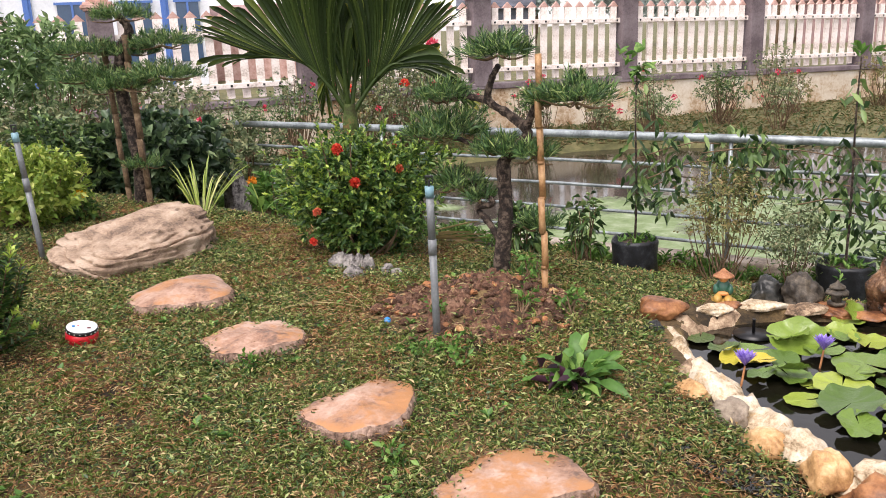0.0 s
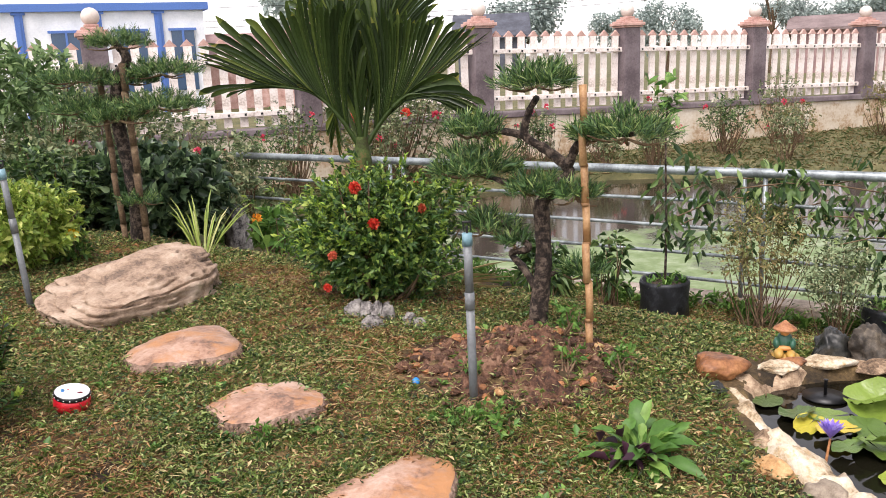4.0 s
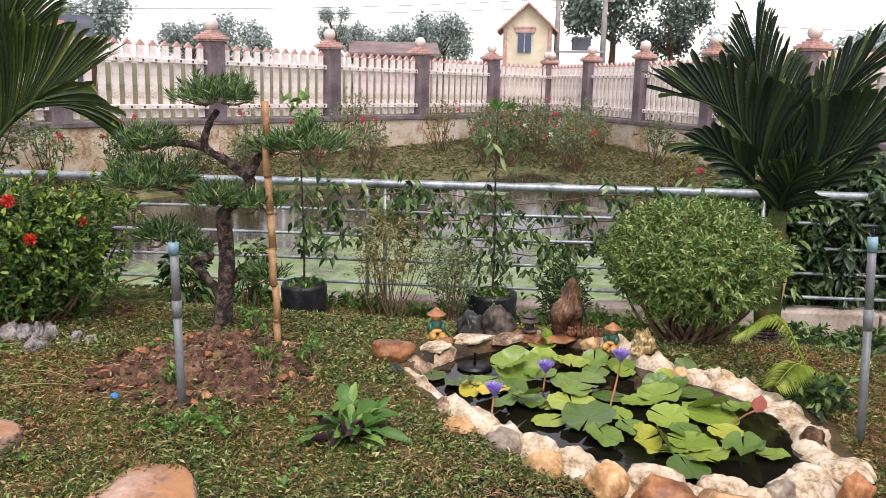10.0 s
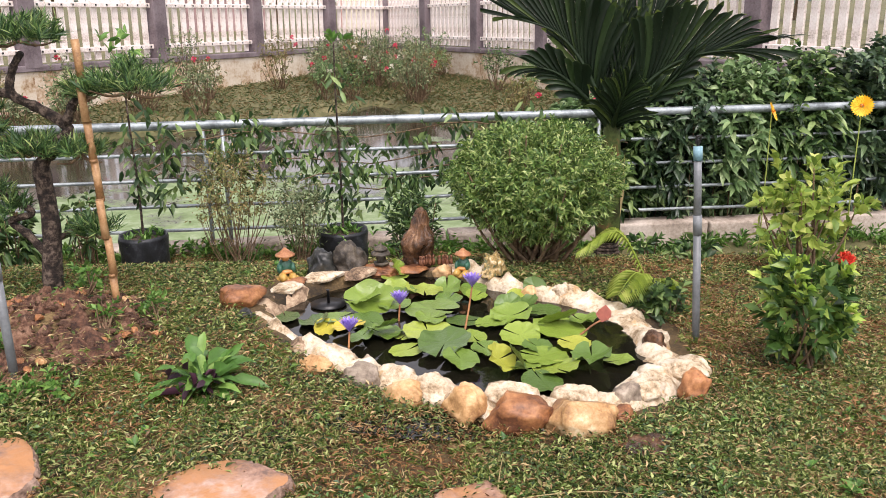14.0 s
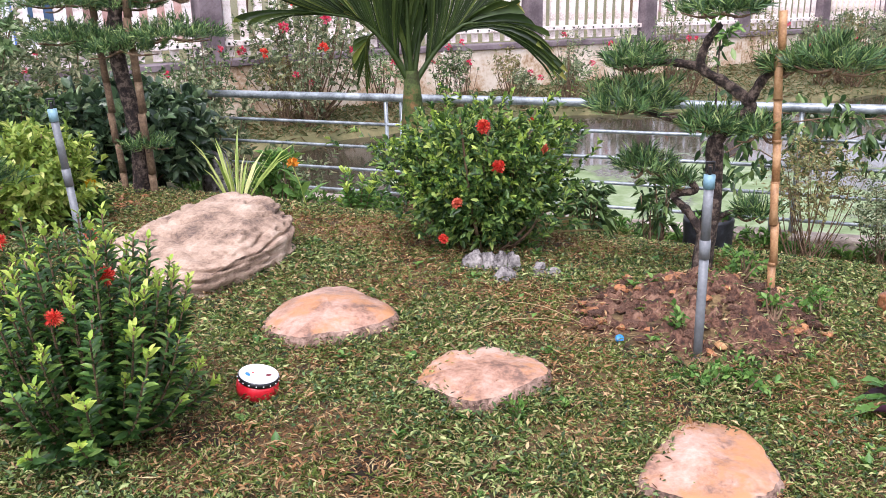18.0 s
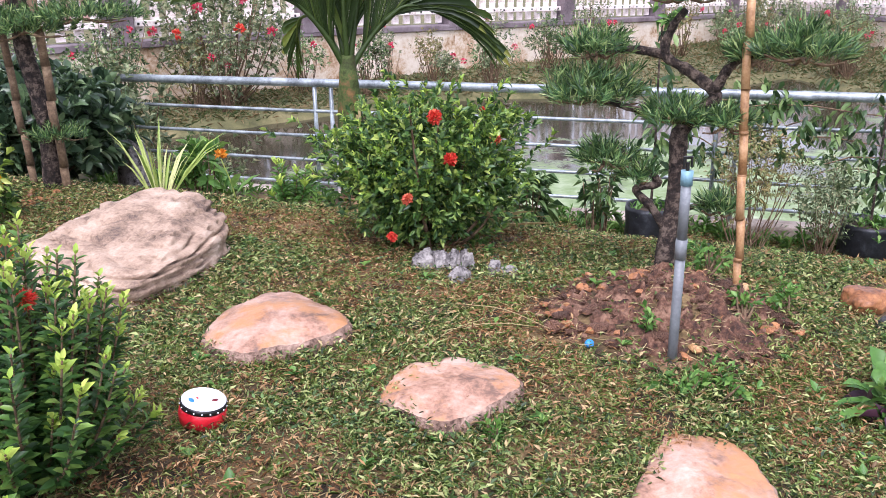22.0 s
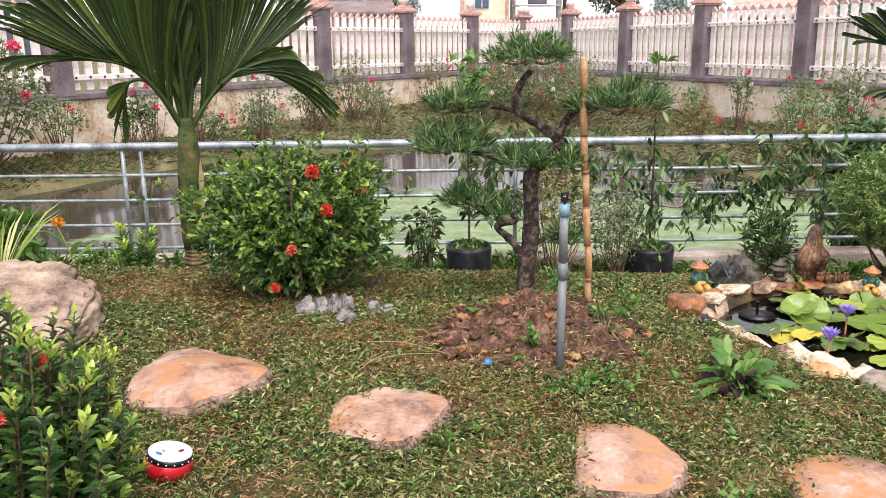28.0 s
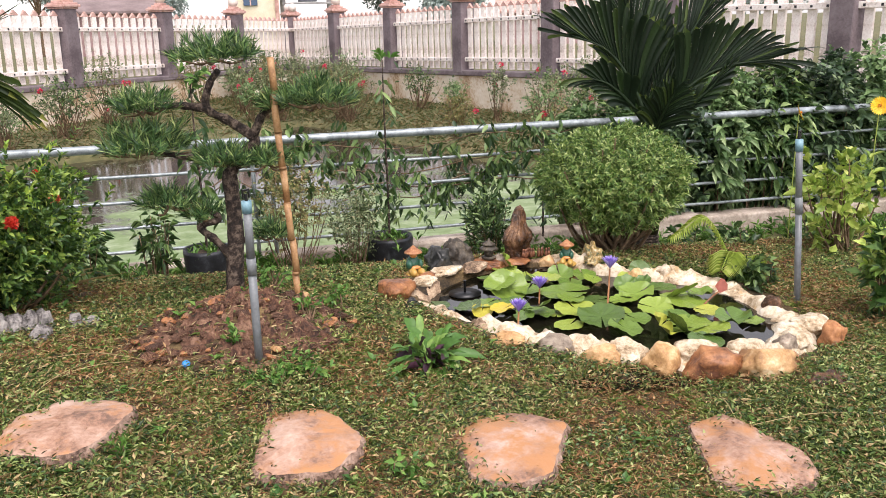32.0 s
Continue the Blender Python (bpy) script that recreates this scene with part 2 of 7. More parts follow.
def grass_field(m):
    """Beyond the boundary the ground turns to rough dark grass."""
    n, l = m.node_tree.nodes, m.node_tree.links
    p = n["Principled BSDF"]
    old = p.inputs["Base Color"].links[0].from_socket
    vec = coords(n, l)
    ln = n.new("ShaderNodeVectorMath")
    ln.operation = "LENGTH"
    l.new(vec, ln.inputs[0])
    k = n.new("ShaderNodeMapRange")
    k.inputs["From Min"].default_value, k.inputs["From Max"].default_value = 9.5, 11.5
    l.new(ln.outputs["Value"], k.inputs["Value"])
    sep = n.new("ShaderNodeSeparateXYZ")
    l.new(vec, sep.inputs[0])
    south = n.new("ShaderNodeMapRange")
    south.inputs["From Min"].default_value, south.inputs["From Max"].default_value = 1.3, 0.6
    l.new(sep.outputs["Y"], south.inputs["Value"])
    side = n.new("ShaderNodeMath")
    side.operation = "ABSOLUTE"
    l.new(sep.outputs["X"], side.inputs[0])
    flank = n.new("ShaderNodeMapRange")
    flank.inputs["From Min"].default_value, flank.inputs["From Max"].default_value = 4.6, 5.3
    l.new(side.outputs[0], flank.inputs["Value"])
    both = n.new("ShaderNodeMath")
    both.operation = "MAXIMUM"
    l.new(south.outputs[0], both.inputs[0])
    l.new(flank.outputs[0], both.inputs[1])
    every = n.new("ShaderNodeMath")
    every.operation = "MAXIMUM"
    l.new(both.outputs[0], every.inputs[0])
    l.new(k.outputs[0], every.inputs[1])
    k = every
    g = ramp(n, [(0.35, G("434328")), (0.5, G("5c5a38")), (0.65, G("7c7250"))])
    l.new(noise_tex(n, l, vec, 2.2, 10, 0.75), g.inputs[0])
    mc = n.new("ShaderNodeMixRGB")
    l.new(k.outputs[0], mc.inputs[0])
    l.new(old, mc.inputs[1])
    l.new(g.outputs[0], mc.inputs[2])
    l.new(mc.outputs[0], p.inputs["Base Color"])


grass_field(M_SOIL)
M_MOUND = mat_surface("red_earth", [(0.25, G("463026")), (0.5, G("7e5844")), (0.8, G("b48c72"))], 13, 70, 0.95, 1.0, 0.03, per_object=0.35)
M_POTSOIL = mat_surface("potting_soil", [(0.25, G("2a221a")), (0.8, G("54463a"))], 14, 60, 0.95, 0.8, 0.02)
M_SLAB = mat_surface("pink_sandstone", [(0.20, G("6e5548")), (0.38, G("98745f")), (0.58, G("ae8c78")), (0.85, G("bfa291"))], 5.0, 45, 0.42, 0.6, 0.010, spots=(3.2, 0.53, G("ad7c54")), per_object=0.06)
M_SLABSIDE = mat_surface("broken_stone_edge", [(0.2, G("4a382e")), (0.45, G("7d6455")), (0.8, G("a88d7c"))], 14, 70, 0.85, 0.9, 0.02)
M_BOULDER = mat_surface("layered_boulder", [(0.12, G("5c4c42")), (0.34, G("8c7562")), (0.54, G("a78f7a")), (0.85, G("bda894"))], 5.0, 50, 0.75, 0.9, 0.025, spots=(9, 0.70, G("85695a")))
M_GREYROCK = mat_surface("grey_limestone", [(0.25, G("3e3a38")), (0.45, G("7a7572")), (0.8, G("a8a29c"))], 16, 80, 0.8, 1.0, 0.02, per_object=0.1)
M_CEMENT = mat_surface("pond_mortar", [(0.2, G("7a664c")), (0.36, G("b09a7c")), (0.55, G("ccbca2")), (0.85, G("e2d8c6"))], 9, 60, 0.8, 0.9, 0.02, spots=(6, 0.62, G("bc9866")))
M_STONE_TAN = mat_surface("tan_river_stone", [(0.2, G("85603f")), (0.45, G("ae8658")), (0.7, G("c8a478")), (0.9, G("dac6a2"))], 7, 50, 0.55, 0.35, 0.008, per_object=0.15)
M_STONE_RED = mat_surface("russet_stone", [(0.2, G("5e3a28")), (0.5, G("94623e")), (0.85, G("bb8558"))], 6, 60, 0.5, 0.4, 0.008, per_object=0.15)
M_STONE_GREY = mat_surface("grey_brown_stone", [(0.2, G("4c4238")), (0.5, G("7d6f60")), (0.85, G("a39684"))], 7, 60, 0.6, 0.4, 0.008, per_object=0.15)
M_STONE_BLACK = mat_surface("wet_black_stone", [(0.2, G("0e0f0f")), (0.5, G("1e1f1d")), (0.85, G("403e38"))], 9, 70, 0.35, 0.5, 0.008, per_object=0.2)
M_STONE_DARK = mat_surface("dark_grey_stone", [(0.2, G("28231d")), (0.5, G("4a4238")), (0.85, G("726757"))], 8, 60, 0.6, 0.6, 0.01)
M_STONE_EARTH = mat_surface("earthy_rock", [(0.2, G("4a3a2c")), (0.42, G("7d6650")), (0.62, G("a58c72")), (0.85, G("c8b498"))], 7, 55, 0.75, 0.9, 0.02)
M_BARK = mat_surface("dark_bark", [(0.25, G("17110e")), (0.5, G("352a23")), (0.75, G("6a5c50"))], 26, 90, 0.9, 1.0, 0.025)
M_TWIG = mat_surface("twig_bark", [(0.2, G("4a3a2a")), (0.6, G("6f5a44")), (0.9, G("8f7a60"))], 18, 90, 0.85, 0.5, 0.005)
M_BAMBOO = mat_surface("tan_bamboo", [(0.2, G("7d5836")), (0.5, G("a27c54")), (0.85, G("bc9870"))], 8, 90, 0.5, 0.25, 0.003)
M_NODE = mat_surface("bamboo_node", [(0.2, G("6a4a2e")), (0.8, G("94704a"))], 12, 90, 0.6, 0.3, 0.003)
M_PVC = mat_surface("grey_pvc", [(0.2, G("5c5f60")), (0.6, G("6d7173")), (0.9, G("868a8b"))], 5, 60, 0.4, 0.1, 0.002)
M_PVC_TOP = mat_surface("blue_grey_pvc", [(0.2, G("5c7f8c")), (0.8, G("7fa2ac"))], 9, 60, 0.4, 0.1, 0.002)
M_GALV = mat_surface("galvanised_pipe", [(0.2, G("646a6c")), (0.5, G("8c9496")), (0.85, G("aeb6b8"))], 4, 40, 0.42, 0.15, 0.002, metal=0.4)
M_FENCE = mat_surface("weathered_white_paint", [(0.2, G("b8a89c")), (0.4, G("ddd0c8")), (0.7, G("eee5df"))], 2.5, 20, 0.75, 0.3, 0.01)
M_POST = mat_surface("mauve_render", [(0.2, G("574c4f")), (0.5, G("6f6366")), (0.85, G("82777a"))], 1.5, 18, 0.85, 0.3, 0.01)
M_CAP = mat_surface("terracotta_paint", [(0.2, G("9c766a")), (0.5, G("bd978c")), (0.85, G("cfafa5"))], 3, 25, 0.8, 0.3, 0.01)
M_BALL = mat_surface("white_globe", [(0.2, G("c6b8ae")), (0.8, G("dccfc6"))], 3, 25, 0.5, 0.1, 0.01)
M_WALL = mat_surface("stained_plaster", [(0.18, G("8a6a4a")), (0.36, G("b9a084")), (0.55, G("d0c2ae")), (0.85, G("ded4c6"))], 0.9, 12, 0.9, 0.4, 0.02)
M_KERB = mat_surface("worn_concrete", [(0.2, G("7d7064")), (0.5, G("a89a8c")), (0.85, G("c8bcb0"))], 2, 30, 0.85, 0.4, 0.01)
M_PLASTICPOT = mat_surface("black_grow_bag", [(0.2, G("121315")), (0.6, G("202226")), (0.9, G("35383c"))], 12, 60, 0.45, 0.5, 0.01)
M_TERRACOTTA = mat_surface("clay_figure", [(0.2, G("744830")), (0.5, G("9a6644")), (0.85, G("b68a62"))], 20, 90, 0.6, 0.3, 0.003)
M_CLAYDARK = mat_surface("brown_clay", [(0.2, G("4a2a1c")), (0.5, G("6e4530")), (0.85, G("94684a"))], 30, 90, 0.5, 0.3, 0.003)
M_PALMTRUNK = mat_surface("green_palm_sheath", [(0.25, G("2c2c18")), (0.42, G("343e1e")), (0.60, G("46522a")), (0.72, G("5c4c30")), (0.85, G("745a38"))], 6, 40, 0.75, 0.4, 0.006, spec=0.15)
M_PALMBASE = mat_surface("ringed_palm_base", [(0.2, G("4a3524")), (0.5, G("7d6044")), (0.85, G("a88c68"))], 9, 60, 0.8, 0.5, 0.006)


def mat_plain(name, col, rough=0.5, metal=0.0):
    m, n, l, p = base_mat(name, rough, metal)
    vec = coords(n, l)
    f = noise_tex(n, l, vec, 24, 5)
    r = ramp(n, [(0.25, tuple(v * 0.8 for v in col)), (0.75, tuple(min(1, v * 1.1) for v in col))])
    l.new(f, r.inputs[0])
    l.new(r.outputs[0], p.inputs["Base Color"])
    return m


M_TINRED = mat_plain("red_enamel", G("c8202c"), 0.3)
M_WINE = mat_plain("dark_red_print", G("6a1420"), 0.4)
M_TINWHITE = mat_plain("white_enamel", G("eef0f2"), 0.3)
M_BLACK = mat_plain("black_paint", G("141416"), 0.4)
M_BLUE = mat_plain("blue_paint", G("2f86c8"), 0.35)
M_REDRIBBON = mat_plain("red_ribbon", G("b03a48"), 0.6)
M_GREENFIG = mat_plain("green_glaze", G("2f5a48"), 0.35)
M_YELLOWFIG = mat_plain("yellow_glaze", G("b8924a"), 0.4)
M_FLESHFIG = mat_plain("ochre_glaze", G("c88a50"), 0.45)
M_HOUSEWHITE = mat_surface("white_house_paint", [(0.2, G("d4d8de")), (0.8, G("eef0f4"))], 1, 12, 0.8, 0.1, 0.01)
M_HOUSEYELLOW = mat_surface("cream_house_paint", [(0.2, G("c4b89c")), (0.8, G("dbd2ba"))], 1, 12, 0.8, 0.1, 0.01)
M_HOUSEBLUE = mat_plain("blue_house_trim", G("4f74b8"), 0.6)
M_ROOF = mat_surface("dark_roof_sheet", [(0.2, G("3a3c44")), (0.8, G("5d606a"))], 1, 12, 0.7, 0.2, 0.01)
M_ROOFRED = mat_surface("old_brick_roof", [(0.2, G("7d6260")), (0.8, G("a58a86"))], 1, 12, 0.8, 0.2, 0.01)
M_ROOFBROWN = mat_surface("brown_tile_roof", [(0.2, G("6c5c5a")), (0.8, G("8c7c7a"))], 1, 12, 0.8, 0.2, 0.01)
M_GLASS = mat_plain("dark_window_glass", G("3f5570"), 0.15)
M_CONCPOLE = mat_surface("concrete_pole", [(0.2, G("7a7876")), (0.8, G("a4a2a0"))], 2, 20, 0.85, 0.2, 0.01)
M_SPECKLE = mat_surface("speckled_glaze", [(0.25, G("4a5a48")), (0.45, G("7f6e44")), (0.6, G("b0925c")), (0.85, G("c8bfa4"))], 26, 90, 0.35, 0.3, 0.004)
M_ROCKTALL = mat_surface("wet_brown_rock", [(0.2, G("22170f")), (0.45, G("47301f")), (0.7, G("6e4e36")), (0.9, G("9a7a5c"))], 8, 50, 0.3, 0.9, 0.02)


def mat_water(name, col, rough):
    m, n, l, p = base_mat(name, rough, 0, 0.5)
    p.inputs["Base Color"].default_value = (*col, 1)
    vec = coords(n, l)
    f = noise_tex(n, l, vec, 9, 3)
    b = n.new("ShaderNodeBump")
    b.inputs["Strength"].default_value = 0.06
    b.inputs["Distance"].default_value = 0.02
    l.new(f, b.inputs["Height"])
    l.new(b.outputs[0], p.inputs["Normal"])
    return m


M_PONDWATER = mat_water("dark_pond_water", G("17150f"), 0.06)


def mat_canal():
    """Still brown canal water, partly under a skin of pale green duckweed."""
    m, n, l, p = base_mat("canal_water", 0.1, 0, 0.16)
    vec = coords(n, l)
    f = noise_tex(n, l, vec, 0.55, 6, 0.55)
    f2 = noise_tex(n, l, vec, 14, 6, 0.7)
    k = n.new("ShaderNodeMath")
    k.operation = "MULTIPLY_ADD"
    k.inputs[1].default_value = 0.28
    l.new(f2, k.inputs[0])
    l.new(f, k.inputs[2])
    sep = n.new("ShaderNodeSeparateXYZ")
    l.new(vec, sep.inputs[0])
    far = n.new("ShaderNodeMapRange")
    far.inputs["From Min"].default_value = 1.0
    far.inputs["From Max"].default_value = 9.0
    far.inputs["To Min"].default_value = 0.16
    far.inputs["To Max"].default_value = -0.24
    l.new(sep.outputs["Y"], far.inputs["Value"])
    west = n.new("ShaderNodeMapRange")
    west.inputs["From Min"].default_value = -9.0
    west.inputs["From Max"].default_value = -4.5
    west.inputs["To Min"].default_value = -0.3
    west.inputs["To Max"].default_value = 0.0
    l.new(sep.outputs["X"], west.inputs["Value"])
    a = n.new("ShaderNodeMath")
    l.new(k.outputs[0], a.inputs[0])
    l.new(far.outputs[0], a.inputs[1])
    a2 = n.new("ShaderNodeMath")
    l.new(a.outputs[0], a2.inputs[0])
    l.new(west.outputs[0], a2.inputs[1])
    mask = ramp(n, [(0.50, (0, 0, 0)), (0.58, (1, 1, 1))])
    l.new(a2.outputs[0], mask.inputs[0])
    weed = ramp(n, [(0.3, G("5e7048")), (0.5, G("7a8a64")), (0.7, G("9ca58c"))])
    l.new(noise_tex(n, l, vec, 3, 8, 0.7), weed.inputs[0])
    mc = n.new("ShaderNodeMixRGB")
    mc.inputs[1].default_value = (*G("332e24"), 1)
    l.new(mask.outputs[0], mc.inputs[0])
    l.new(weed.outputs[0], mc.inputs[2])
    l.new(mc.outputs[0], p.inputs["Base Color"])
    rr = n.new("ShaderNodeMapRange")
    rr.inputs["To Min"].default_value = 0.08
    rr.inputs["To Max"].default_value = 0.85
    l.new(mask.outputs[0], rr.inputs["Value"])
    l.new(rr.outputs[0], p.inputs["Roughness"])
    return m


M_CANAL = mat_canal()

# ---------------------------------------------------------------- building helpers
RNG = np.random.default_rng(7)


def part(name, me, material, parent=None, label=""):
    """Links a mesh or bmesh as one object, under a thing or part if one is given."""
    if isinstance(me, bmesh.types.BMesh):
        bm, me = me, bpy.data.meshes.new(name)
        bm.to_mesh(me)
        bm.free()
    mats = material if isinstance(material, (list, tuple)) else [material]
    if not me.materials:
        for m in mats:
            me.materials.append(m)
    ob = new(name, me)
    if parent is not None:
        ob.parent = parent
    if label:
        tagged(ob, label)
    return ob


def thing(name, x, y, z, label, category, group="", rz=0.0, kind=""):
    ob = new(name)
    ob.empty_display_size = 0.1
    ob.matrix_world = pose(x, y, z, 0, 0, rz)
    return tagged(ob, label, category, group, kind)


def np_mesh(name, verts, faces, smooth=False, mat_index=None):
    """A mesh from an array of vertices and one array of faces, or several of different sizes."""
    me = bpy.data.meshes.new(name)
    faces = [np.asarray(f, dtype=np.int32) for f in (faces if isinstance(faces, list) else [faces]) if len(f)]
    verts = np.asarray(verts, dtype=np.float32)
    me.vertices.add(len(verts))
    me.vertices.foreach_set("co", verts.ravel())
    loops = np.concatenate([f.ravel() for f in faces])
    sizes = np.concatenate([np.full(len(f), f.shape[1], dtype=np.int32) for f in faces])
    starts = np.concatenate([[0], np.cumsum(sizes)[:-1]]).astype(np.int32)
    me.loops.add(len(loops))
    me.loops.foreach_set("vertex_index", loops)
    me.polygons.add(len(sizes))
    me.polygons.foreach_set("loop_start", starts)
    if smooth:
        me.polygons.foreach_set("use_smooth", np.ones(len(sizes), dtype=bool))
    if mat_index is not None:
        me.polygons.foreach_set("material_index", np.asarray(mat_index, dtype=np.int32))
    me.update(calc_edges=True)
    return me


def unit(v):
    return v / np.maximum(np.linalg.norm(v, axis=-1, keepdims=True), 1e-9)


def leaf_arrays(p, d, up, length, width, fold=0.25, big=False, droop=0.15, wide_at=0.45):
    """Leaves at points p along directions d, facing up; each is a folded blade of its own."""
    n = len(p)
    d = unit(d)
    side = unit(np.cross(d, up))
    nor = np.cross(side, d)
    L = np.broadcast_to(np.asarray(length, float), (n,))[:, None]
    W = np.broadcast_to(np.asarray(width, float), (n,))[:, None]
    down = np.array([0, 0, -1.0])
    if not big:
        mid = p + d * L * wide_at + nor * W * fold
        v = np.stack([p, mid - side * W * 0.5, p + d * L + down * L * droop, mid + side * W * 0.5], 1)
        i = np.arange(n)[:, None] * 4
        f = np.concatenate([i + np.array([0, 2, 1]), i + np.array([0, 3, 2])], 0)
        return v.reshape(-1, 3), [f]
    m1 = p + d * L * 0.34 + down * L * droop * 0.15
    m2 = p + d * L * 0.7 + down * L * droop * 0.5
    t = p + d * L + down * L * droop
    lift = nor * W * fold
    v = np.stack([p, m1, m2, t, m1 - side * W * 0.5 + lift, m2 - side * W * 0.4 + lift, m1 + side * W * 0.5 + lift, m2 + side * W * 0.4 + lift], 1)
    i = np.arange(n)[:, None] * 8
    tri = np.concatenate([i + np.array(a) for a in ((0, 1, 4), (0, 6, 1), (2, 3, 5), (2, 7, 3))], 0)
    quad = np.concatenate([i + np.array(a) for a in ((1, 2, 5, 4), (1, 6, 7, 2))], 0)
    return v.reshape(-1, 3), [tri, quad]


def join_arrays(chunks):
    vs, fs, k = [], {}, 0
    for v, f in chunks:
        for a in f:
            fs.setdefault(a.shape[1], []).append(a + k)
        vs.append(v)
        k += len(v)
    return np.concatenate(vs), [np.concatenate(a) for a in fs.values()]


def rand_dirs(n, rng, up=0.0):
    v = unit(rng.normal(size=(n, 3)))
    v[:, 2] += up
    return unit(v)


def rosettes(points, axes, count, length, width, rng, open_=0.9, spread=0.02, **kw):
    """Rosettes of leaves: at each point, count leaves fan out round the axis."""
    n = len(points)
    p = np.repeat(points, count, 0)
    a = np.repeat(unit(axes), count, 0)
    r = rand_dirs(n * count, rng)
    r = unit(r - (r * a).sum(1, keepdims=True) * a)
    o = open_ * (0.5 + rng.random((n * count, 1)))
    d = unit(a + r * o)
    p = p + a * (rng.random((n * count, 1)) - 0.7) * spread * 2
    s = 0.7 + 0.6 * rng.random(n * count)
    return leaf_arrays(p, d, a, length * s, width * s, **kw)


def tube_arrays(path, radii, sides=7):
    path = np.asarray(path, float)
    n = len(path)
    radii = np.broadcast_to(np.asarray(radii, float), (n,))
    t = unit(np.gradient(path, axis=0))
    ref = np.array([0.31, 0.95, 0.05])
    a = unit(np.cross(t, ref))
    b = np.cross(t, a)
    ang = np.linspace(0, 2 * np.pi, sides, endpoint=False)
    ring = path[:, None] + radii[:, None, None] * (a[:, None] * np.cos(ang)[None, :, None] + b[:, None] * np.sin(ang)[None, :, None])
    v = ring.reshape(-1, 3)
    f = []
    for i in range(n - 1):
        for j in range(sides):
            k = (j + 1) % sides
            f.append((i * sides + j, i * sides + k, (i + 1) * sides + k, (i + 1) * sides + j))
    c0, c1 = len(v), len(v) + 1
    v = np.concatenate([v, path[:1], path[-1:]])
    tri = [(c0, (j + 1) % sides, j) for j in range(sides)] + [(c1, (n - 1) * sides + j, (n - 1) * sides + (j + 1) % sides) for j in range(sides)]
    return v, [np.array(f), np.array(tri)]


def smooth_path(pts, n=12):
    """A smooth curve through a few points."""
    pts = np.asarray(pts, float)
    q = np.concatenate([[2 * pts[0] - pts[1]], pts, [2 * pts[-1] - pts[-2]]])
    out = []
    m = len(pts) - 1
    for i in range(m):
        p0, p1, p2, p3 = q[i:i + 4]
        for u in np.linspace(0, 1, n, endpoint=False):
            out.append(0.5 * (2 * p1 + (p2 - p0) * u + (2 * p0 - 5 * p1 + 4 * p2 - p3) * u * u + (3 * p1 - p0 - 3 * p2 + p3) * u ** 3))
    out.append(pts[-1])
    return np.array(out)


def tube(name, pts, r0, r1, material, parent, label="", sides=7, n=8, wobble=0.0, seed=0):
    path = smooth_path(pts, n)
    rad = np.linspace(r0, r1, len(path))
    if wobble:
        rad = rad * (1 + wobble * np.random.default_rng(seed).normal(size=len(path)))
    v, f = tube_arrays(path, rad, sides)
    return part(name, np_mesh(name, v, f, True), material, parent, label)


def box_bm(sx, sy, sz, x=0, y=0, z=0, bevel=0.0, segs=2):
    bm = bmesh.new()
    bmesh.ops.create_cube(bm, size=1, matrix=Matrix.Translation((x, y, z)) @ Matrix.Diagonal((sx, sy, sz, 1)))
    if bevel:
        bmesh.ops.bevel(bm, geom=list(bm.edges), offset=bevel, segments=segs, affect="EDGES", profile=0.5)
    return bm


def lathe(profile, sides=20, closed=True):
    """A turned body from (radius, height) pairs, bottom to top."""
    ang = np.linspace(0, 2 * np.pi, sides, endpoint=False)
    v = np.array([(r * math.cos(a), r * math.sin(a), z) for r, z in profile for a in ang])
    f = [(i * sides + j, i * sides + (j + 1) % sides, (i + 1) * sides + (j + 1) % sides, (i + 1) * sides + j) for i in range(len(profile) - 1) for j in range(sides)]
    faces = [np.array(f)]
    if closed:
        n = len(v)
        v = np.concatenate([v, [(0, 0, profile[0][1]), (0, 0, profile[-1][1])]])
        k = (len(profile) - 1) * sides
        faces.append(np.array([(n, (j + 1) % sides, j) for j in range(sides)] + [(n + 1, k + j, k + (j + 1) % sides) for j in range(sides)]))
    return v, faces


